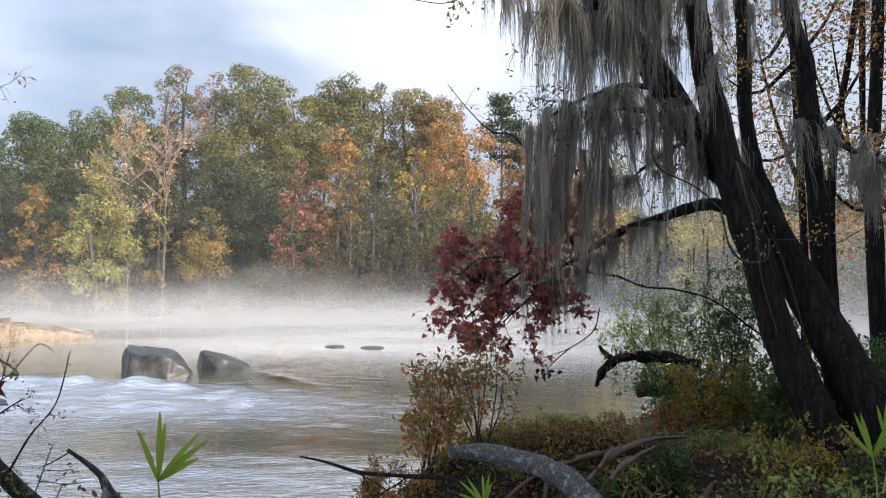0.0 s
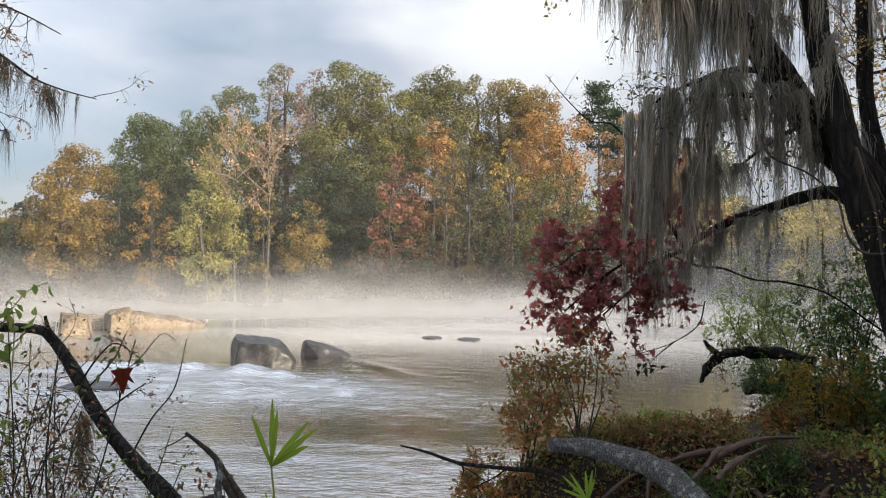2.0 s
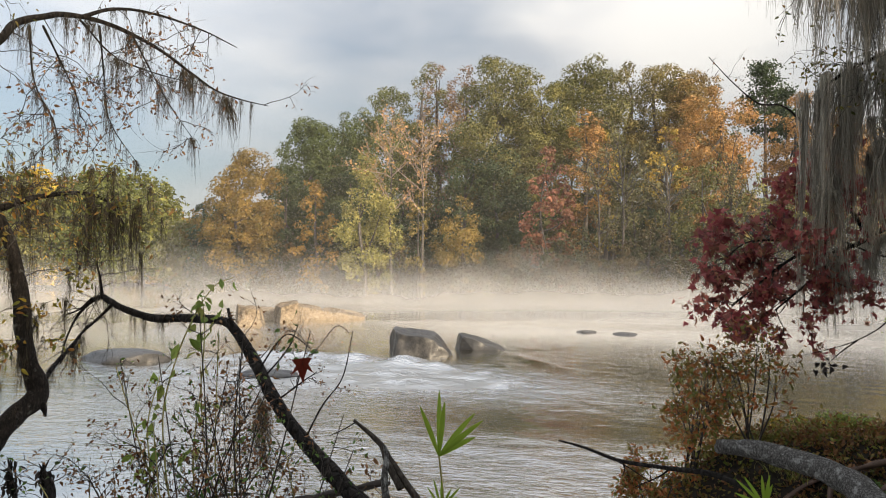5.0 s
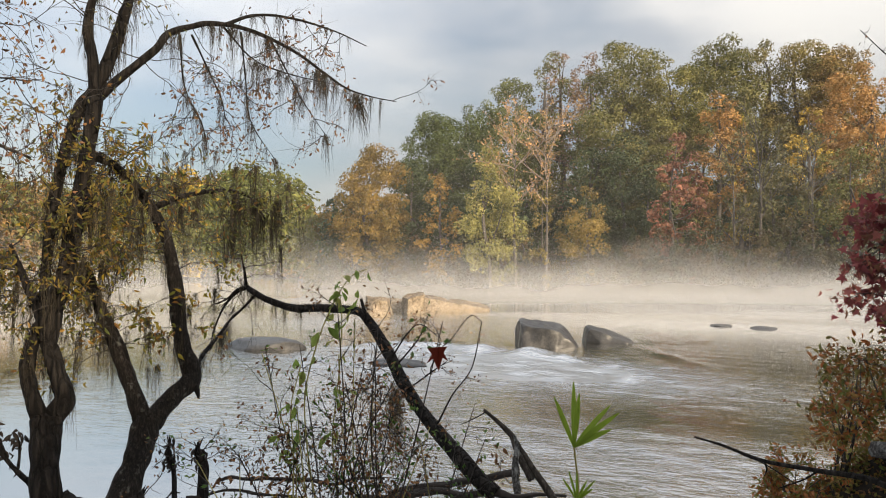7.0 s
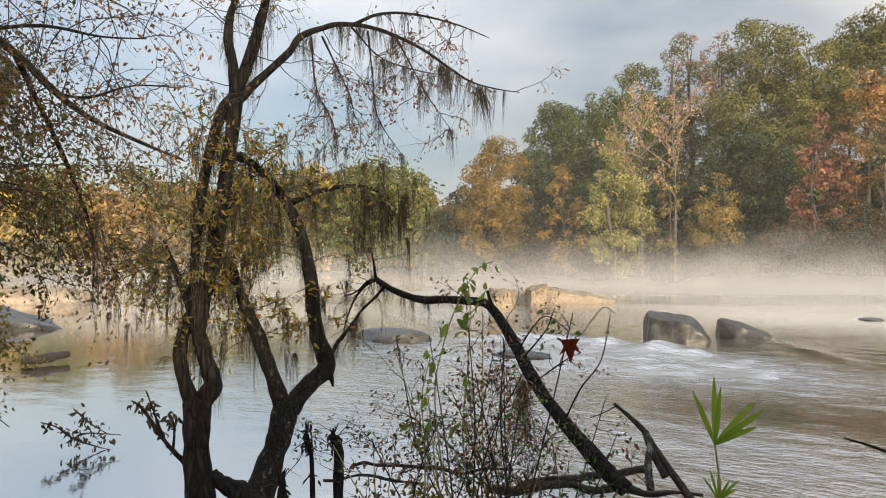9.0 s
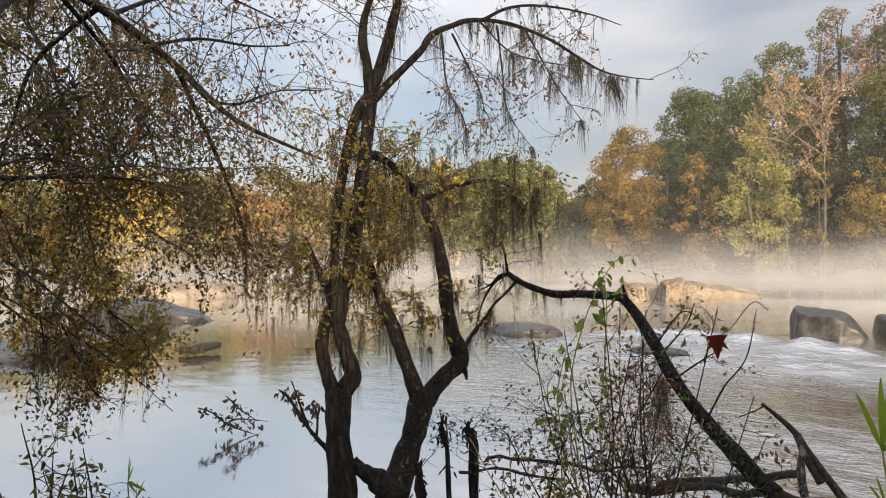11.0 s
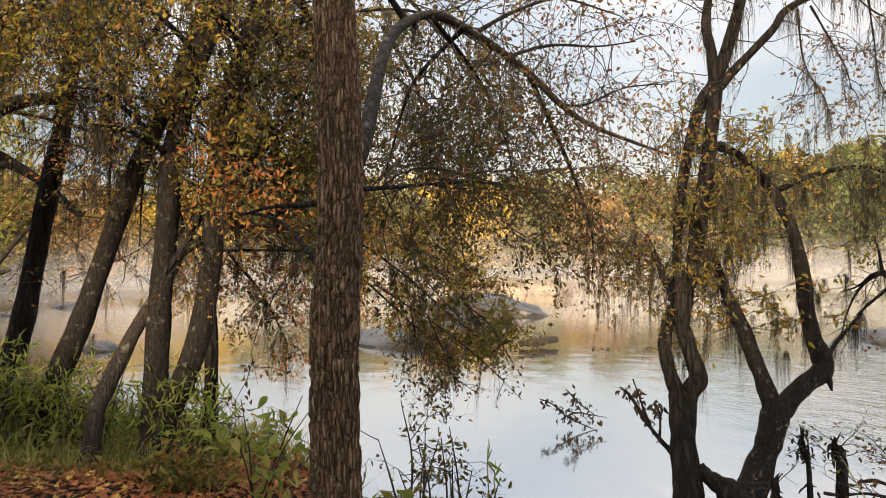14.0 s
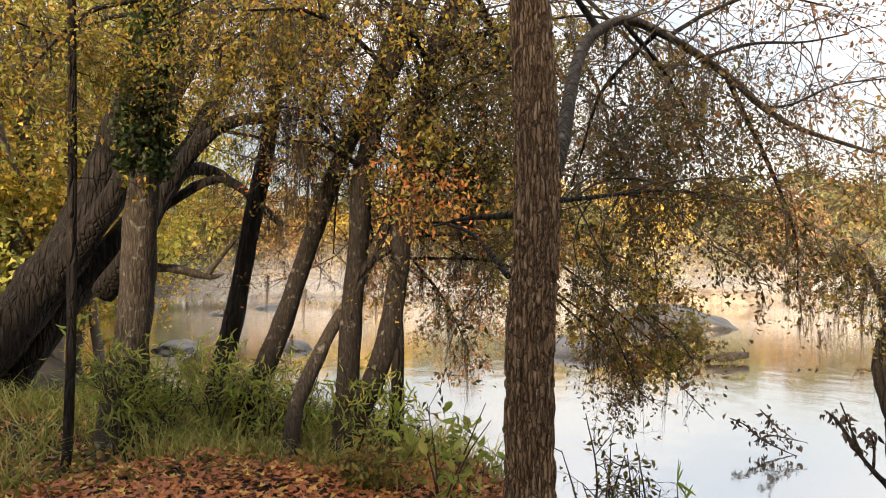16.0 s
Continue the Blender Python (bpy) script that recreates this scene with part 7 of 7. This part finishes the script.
over = [[(-7.08, -0.27, 4.30), (-6.50, -0.60, 4.47), (-6.04, -0.92, 4.50), (-5.61, -1.27, 4.35)], [(-6.96, 0.12, 4.32), (-6.26, -0.22, 4.59), (-5.79, -0.64, 4.68)], [(-8.85, -1.54, 5.06), (-7.72, -1.73, 4.83), (-6.77, -1.78, 4.39)], [(-7.61, -2.50, 5.23), (-7.02, -1.84, 4.92), (-6.59, -1.32, 4.59)], [(-7.25, -0.51, 3.43), (-6.90, -0.82, 3.58), (-6.66, -1.08, 3.59)], [(-10.23, -3.26, 5.89), (-8.28, -3.20, 5.16), (-7.26, -3.33, 4.66), (-6.77, -3.44, 4.60)], [(-8.11, -0.69, 3.72), (-7.61, -1.10, 4.03), (-7.36, -1.39, 4.03)], [(-7.15, -0.03, 3.42), (-6.67, 0.08, 3.21), (-6.38, -0.12, 3.08)], [(-6.79, 0.44, 5.09), (-7.43, 0.78, 4.68), (-7.76, 0.94, 4.08)], [(-6.84, 0.26, 4.70), (-7.58, 0.63, 4.16), (-7.90, 0.78, 3.35)], [(-7.08, 0.02, 3.83), (-7.58, 0.40, 3.76), (-7.87, 0.83, 3.52)], [(-6.92, 0.19, 4.47), (-7.23, 0.59, 4.72), (-7.51, 1.07, 4.94)]]
canopy = thing("canopy_boughs", (-7.08, -0.27, 4.30), "overhanging yellow-green boughs above the bank", "tree")
for pts in over:
    limb("bough", pts, (0.03, 0.02, 0.008), BARK_DARK, canopy, sides=7)
dress(canopy, [curve(p, 24) for p in (*over[:4], over[5])], rng, 13, 0.9, 10, 0.4, 7, 0.042, LEAF_DULL, 0.2, lo=0.05, thick=0.006)
dress(canopy, [curve(p, 24) for p in (*over[:4], over[5])], rng, 10, 0.9, 10, 0.4, 7, 0.042, LEAF_YELLOW, 0.2, lo=0.05, thick=0.006)
dress(canopy, [curve(p, 24) for p in over[8:]], rng, 18, 0.9, 9, 0.45, 12, 0.045, LEAF_OLIVE, 0.5, lo=0.05, thick=0.006)
dress(canopy, [curve(over[7], 24)], rng, 14, 0.5, 6, 0.3, 8, 0.05, LEAF_RUSSET, 0.8, lo=0.1, thick=0.006)
back = [[(-8.14, -1.05, 5.46), (-8.40, -0.83, 4.69), (-8.68, -0.47, 4.00), (-8.96, 0.05, 3.46)], [(-8.51, -1.58, 5.71), (-8.85, -1.25, 4.81), (-9.07, -0.88, 3.93), (-9.18, -0.62, 3.14)], [(-8.00, -0.21, 5.67), (-8.32, 0.03, 4.68), (-8.58, 0.42, 3.86), (-8.72, 0.82, 3.24)], [(-8.78, -2.01, 5.94), (-9.11, -1.87, 5.07), (-9.35, -1.58, 4.25), (-9.51, -1.19, 3.51)], [(-7.84, -0.56, 4.89), (-7.98, -1.03, 4.22), (-8.09, -1.27, 3.42)], [(-7.97, 0.14, 4.41), (-8.09, 0.50, 3.67), (-8.13, 0.87, 2.77)]]
rear = thing("rear_boughs", (-8.14, -1.05, 5.46), "shaded olive and russet boughs between the trunks", "tree")
for pts in back:
    limb("bough", pts, (0.03, 0.02, 0.006), BARK_DARK, rear, sides=6)
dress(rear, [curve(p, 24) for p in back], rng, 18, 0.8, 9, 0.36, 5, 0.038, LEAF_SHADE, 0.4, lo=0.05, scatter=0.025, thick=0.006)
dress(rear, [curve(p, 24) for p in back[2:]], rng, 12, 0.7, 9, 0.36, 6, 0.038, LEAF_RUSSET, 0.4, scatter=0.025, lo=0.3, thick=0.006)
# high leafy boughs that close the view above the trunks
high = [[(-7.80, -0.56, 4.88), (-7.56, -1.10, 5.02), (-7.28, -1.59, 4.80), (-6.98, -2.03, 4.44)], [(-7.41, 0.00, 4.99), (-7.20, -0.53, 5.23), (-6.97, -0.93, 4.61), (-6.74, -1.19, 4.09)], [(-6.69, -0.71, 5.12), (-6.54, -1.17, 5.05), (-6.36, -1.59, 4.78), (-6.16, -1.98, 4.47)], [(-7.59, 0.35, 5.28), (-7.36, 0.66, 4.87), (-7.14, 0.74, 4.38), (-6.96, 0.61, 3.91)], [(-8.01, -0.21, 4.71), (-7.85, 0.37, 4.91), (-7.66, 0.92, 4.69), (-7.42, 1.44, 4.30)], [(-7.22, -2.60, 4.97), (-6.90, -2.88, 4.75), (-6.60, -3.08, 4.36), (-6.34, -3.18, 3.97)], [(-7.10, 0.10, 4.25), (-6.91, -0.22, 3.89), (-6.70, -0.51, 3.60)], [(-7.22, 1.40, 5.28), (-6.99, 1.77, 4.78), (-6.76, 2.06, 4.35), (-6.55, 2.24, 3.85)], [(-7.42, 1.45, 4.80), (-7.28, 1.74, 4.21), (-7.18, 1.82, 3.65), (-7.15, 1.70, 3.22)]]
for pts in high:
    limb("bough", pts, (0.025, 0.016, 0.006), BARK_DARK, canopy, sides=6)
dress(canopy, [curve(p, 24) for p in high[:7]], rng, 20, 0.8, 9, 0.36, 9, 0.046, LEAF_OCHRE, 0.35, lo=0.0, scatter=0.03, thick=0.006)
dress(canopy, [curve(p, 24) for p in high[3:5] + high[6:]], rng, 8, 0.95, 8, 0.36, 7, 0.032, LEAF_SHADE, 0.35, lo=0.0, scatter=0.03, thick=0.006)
russet_lines = [[(-8.78, -0.32, 3.86), (-8.78, 0.15, 3.53), (-8.76, 0.59, 3.31), (-8.73, 0.86, 3.01)], [(-8.59, -0.17, 3.10), (-8.58, 0.30, 2.76), (-8.54, 0.78, 2.52)], [(-8.39, -0.02, 2.59), (-8.37, 0.33, 2.13), (-8.36, 0.59, 1.60)], [(-8.78, -0.57, 3.27), (-8.78, -0.42, 2.71), (-8.79, -0.17, 2.19)]]
for pts in russet_lines:
    limb("bough", pts, (0.02, 0.014, 0.006), BARK_DARK, rear, sides=6)
dress(rear, [curve(p, 24) for p in russet_lines], rng, 20, 0.6, 9, 0.3, 9, 0.042, LEAF_RUSSET, 0.4, lo=0.0, scatter=0.03, thick=0.006)
for line in russet_lines:
    p, _ = along(curve(line, 30), 14, rng)
    hang_moss(rear, p, 0.6, rng, 0.4, BUNCHES_BROWN)
# dark bare twigs and trailing moss in the shade between the trunks
shade_lines = [[(-9.49, -1.74, 4.30), (-9.48, -1.80, 3.71), (-9.46, -1.90, 2.88)], [(-9.16, -1.15, 4.89), (-9.16, -1.22, 4.01), (-9.15, -1.25, 3.13), (-9.16, -1.15, 2.53)], [(-8.21, -0.09, 4.65), (-8.20, 0.15, 3.80), (-8.19, 0.39, 3.07), (-8.17, 0.57, 2.53)], [(-8.80, -0.60, 4.28), (-8.79, -0.86, 3.43), (-8.78, -0.92, 2.66)], [(-9.5, -2.4, 4.2), (-9.3, -1.6, 4.0), (-9.1, -0.8, 3.6), (-8.9, -0.1, 3.2)]]
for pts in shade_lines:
    limb("bough", pts, (0.022, 0.016, 0.006), BARK_DARK, rear, sides=6)
bare_fine = dress(rear, [curve(p, 24) for p in (*shade_lines, *back)], rng, 16, 0.8, 6, 0.4, 0, droop=0.5, lo=0.0, thick=0.007)[1]
picks = [bare_fine[int(k)][-1] for k in rng.integers(0, len(bare_fine), 150)]
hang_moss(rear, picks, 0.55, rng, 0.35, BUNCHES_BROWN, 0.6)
for tree, ls, n in ((rear, back, 9), (t_h, hs, 14), (t_a, (ta_,), 6), (canopy, over, 5), (twin, (tw1,), 6), (droop_tree, dts, 12)):
    for line in ls:
        p, _ = along(curve(line, 30), n, rng, 0.4)
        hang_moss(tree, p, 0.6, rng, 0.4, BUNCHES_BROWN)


# ---- plants and litter on the left bank ----
rng = np.random.default_rng(404)
bush((-5.36, 0.05, 0.90), 0.95, 0.8, 4, LEAF_LIME, 0.09, 91, "light green broad-leaved sapling beside the trunk", 2, name="sapling", twigs=4)
bush((-4.47, 0.78, 1.10), 0.5, 0.6, 4, LEAF_LIME, 0.09, 93, "light green broad-leaved sapling beside the trunk", 2, name="sapling", twigs=4)
bush((-4.70, 1.32, 0.94), 0.45, 0.6, 6, LEAF_GREEN, 0.05, 94, "low fern-like plant at the water's edge", 4)
bush((-5.98, -0.39, 0.89), 0.4, 0.7, 5, LEAF_OLIVE, 0.06, 95, "low green bush on the leaf-covered bank", 3)


palm((-4.64, 1.46, 0.86), 0.34, 6, 40)
for k, px in enumerate(((-4.75, 1.11, 0.86), (-4.72, 1.24, 0.89), (-4.66, 1.34, 0.82), (-4.78, 0.98, 0.86))):
    bush(px, 1.0 + 0.15 * (k % 2), 0.5, 4, LEAF_OLIVE, 0.045, 210 + k, "thin reed-like weed standing at the shore", 2, twigs=3)
palm(tuple(np.array((-4.68, 1.52, 1.04)) + (0, 0, -0.2)), 0.25, 7, 40)


def grass_tuft(place, tall, n, seed, wide=0.25):
    rng = np.random.default_rng(seed)
    verts, faces = [], []
    for k in range(n):
        a, r = rng.uniform(0, 6.3), abs(rng.normal()) * wide
        foot = np.array((r * math.cos(a), r * math.sin(a), 0.0))
        d = np.array((rng.normal() * 0.35, rng.normal() * 0.35, 1.0))
        h = tall * rng.uniform(0.4, 1.0)
        t = np.linspace(0, 1, 5)
        bend = rng.normal(size=2) * 0.5
        c = foot + np.outer(t * h, d) + np.stack([bend[0] * t * t * h, bend[1] * t * t * h, -0.35 * t**3 * h], 1)
        w = 0.008 * (1 - t * 0.9)
        s = rng.uniform(0, 3.14)
        off = np.stack([w * math.cos(s), w * math.sin(s), 0 * w], 1)
        verts.append(np.vstack([c - off, c + off]))
        faces.append(np.arange(4)[:, None] + k * 10 + (0, 1, 6, 5))
    return mesh_of("grass_tuft", np.vstack(verts), np.vstack(faces), GRASS)


TUFTS = [grass_tuft(None, 0.6, 70, k) for k in range(4)]


def sow(lo, hi, near, depth, n, seed, scale=1.0):
    rng = np.random.default_rng(seed)
    for _ in range(n):
        az = rng.uniform(lo, hi)
        s = float(np.interp(az, SHORE_AZ, SHORE_R))
        r = min(s, near) - abs(rng.normal()) * depth
        if r < 2.5:
            continue
        x, y = -r * math.sin(radians(az)), r * math.cos(radians(az))
        ob = new("grass_tuft", TUFTS[rng.integers(4)])
        ob.location = (x, y, float(ground_height(np.array([x]), np.array([y]))[0]) - 0.02)
        k = scale * rng.uniform(0.6, 1.2)
        ob.scale, ob.rotation_euler = (k, k, k), (0, 0, rng.uniform(0, 6.3))
        tagged(ob, "green and straw coloured grass tuft on the bank", "grass", "grass tufts on the bank")


sow(84, 118, 10.5, 1.4, 80, 1, 1.1)
sow(90, 107, 8, 0.9, 34, 7, 0.7)
sow(-34, 6, 12.5, 1.5, 80, 2, 0.4)
sow(-30, 4, 9.6, 0.5, 60, 4, 0.42)
sow(62, 80, 6.2, 0.5, 14, 5, 0.9)
sow(70, 86, 7, 0.5, 10, 3, 0.8)


def litter(lo, hi, r0, r1, n, seed, size):
    rng = np.random.default_rng(seed)
    az, r = np.radians(rng.uniform(lo, hi, n)), np.sqrt(rng.uniform(r0**2, r1**2, n))
    x, y = -r * np.sin(az), r * np.cos(az)
    z = ground_height(x, y)
    keep = z > 0.25
    p = np.stack([x, y, z + 0.012 + rng.uniform(0, 0.03, n)], 1)[keep]
    m = len(p)
    up = np.stack([rng.normal(size=m) * 0.35, rng.normal(size=m) * 0.35, np.ones(m)], 1)
    up /= np.linalg.norm(up, axis=1, keepdims=True)
    a = np.cross(up, rng.normal(size=(m, 3)))
    a /= np.linalg.norm(a, axis=1, keepdims=True)
    b, s = np.cross(up, a), (size * rng.uniform(0.6, 1.3, m))[:, None]
    rim = [p + s * (u * b + v * a + (u * u + v * v) * 0.3 * up) for u, v in STAR]
    k = len(STAR)
    verts = np.stack([p, *rim], 1).reshape(-1, 3)
    i = np.arange(m)[:, None] * (k + 1)
    faces = np.vstack([i + (0, 1 + j, 1 + (j + 1) % k) for j in range(k)])
    ob = new("leaf_litter", mesh_of("leaf_litter", verts, faces, LITTER))
    return tagged(ob, "red-brown fallen leaves covering the bank", "leaf litter", kind="stuff")


litter(78, 125, 3.5, 12, 15000, 5, 0.058)
litter(80, 124, 3.4, 6.8, 7000, 8, 0.055)
litter(-40, 10, 5, 16, 2500, 6, 0.045)


def ground_cover(lo, hi, r0, r1, n, seed, size, material, label):
    """Small creeping plants, a few leaves each, over a stretch of bank."""
    rng = np.random.default_rng(seed)
    az, r = np.radians(rng.uniform(lo, hi, n)), np.sqrt(rng.uniform(r0**2, r1**2, n))
    x, y = -r * np.sin(az), r * np.cos(az)
    z = ground_height(x, y)
    patch = np.sin(x * 1.9) + np.sin(y * 1.6 + 1) + np.sin((x + y) * 3.1) * 0.6
    keep = (z > -0.05) & (patch > -0.1)
    p = np.stack([x, y, z + np.abs(rng.normal(size=n)) * 0.09], 1)[keep]
    ob = new("ground_cover", mesh_of("ground_cover", *leaves(p, size, rng, 0.6, -0.3), material))
    return tagged(ob, label, "undergrowth", kind="stuff")


ground_cover(-40, 10, 8, 16, 7000, 11, 0.05, LEAF_DULL, "olive creeping undergrowth on the dark bank")
ground_cover(-40, 10, 8, 16, 2600, 12, 0.05, LEAF_LIME, "green creeping undergrowth on the dark bank")
ground_cover(-34, -5, 7, 9, 9000, 15, 0.05, LEAF_BROWN, "brown dead leaves and weeds in the hollow of the bank")
ground_cover(84, 122, 6, 13, 7000, 13, 0.06, LEAF_OLIVE, "olive creeping undergrowth on the leafy bank")
ground_cover(15, 84, 4, 6, 5000, 14, 0.06, LEAF_OLIVE, "olive creeping undergrowth at the shore")


ground_cover(-14, 10, 7.9, 9.5, 6000, 16, 0.045, LEAF_OLIVE, "olive weeds on the steep edge of the bank")
ground_cover(-14, 10, 7.9, 9.5, 3000, 17, 0.05, LEAF_BROWN, "brown leaves on the steep edge of the bank")

# river cane between the leaning trunks
for k, (x, y) in enumerate(((-7.3, -2.45), (-7.6, -2.37), (-7.6, -1.97), (-7.85, -1.8), (-7.5, -1.4), (-7.75, -1.2), (-7.2, -0.55), (-7.0, -0.36), (-6.95, -2.6))):
    bush((x, y, 0), 0.8 + 0.12 * (k % 3), 0.7, 7, LEAF_LIME, 0.11, 320 + k, "green river cane with narrow leaves among the trunks", 2, name="cane", twigs=5, wide_leaf=0.16, lo=0.4)


# ---- single fallen leaves that lie nearest to the path ----
rng = np.random.default_rng(505)
FALLEN = []
for k in range(6):
    rim = [(0, 0, 0.004)] + [(x * rng.uniform(0.85, 1.1), y, (x * x + y * y) * rng.uniform(0.15, 0.45)) for x, y in STAR]
    FALLEN.append(mesh_of("fallen_leaf", np.array(rim) * 0.075, [(0, 1 + j, 1 + (j + 1) % 12) for j in range(12)], LITTER_SINGLE))
for k in range(290):
    az, r = radians(rng.uniform(84, 118)), rng.uniform(4.6, 7.2)
    x, y = -r * math.sin(az), r * math.cos(az)
    ob = new("fallen_leaf", FALLEN[k % 6])
    ob.parent = ground
    ob.location = (x, y, float(ground_height(np.array([x]), np.array([y]))[0]) + 0.035)
    ob.rotation_euler = (rng.normal() * 0.3, rng.normal() * 0.3, rng.uniform(0, 6.3))
    ob.scale = [rng.uniform(0.7, 1.25)] * 3
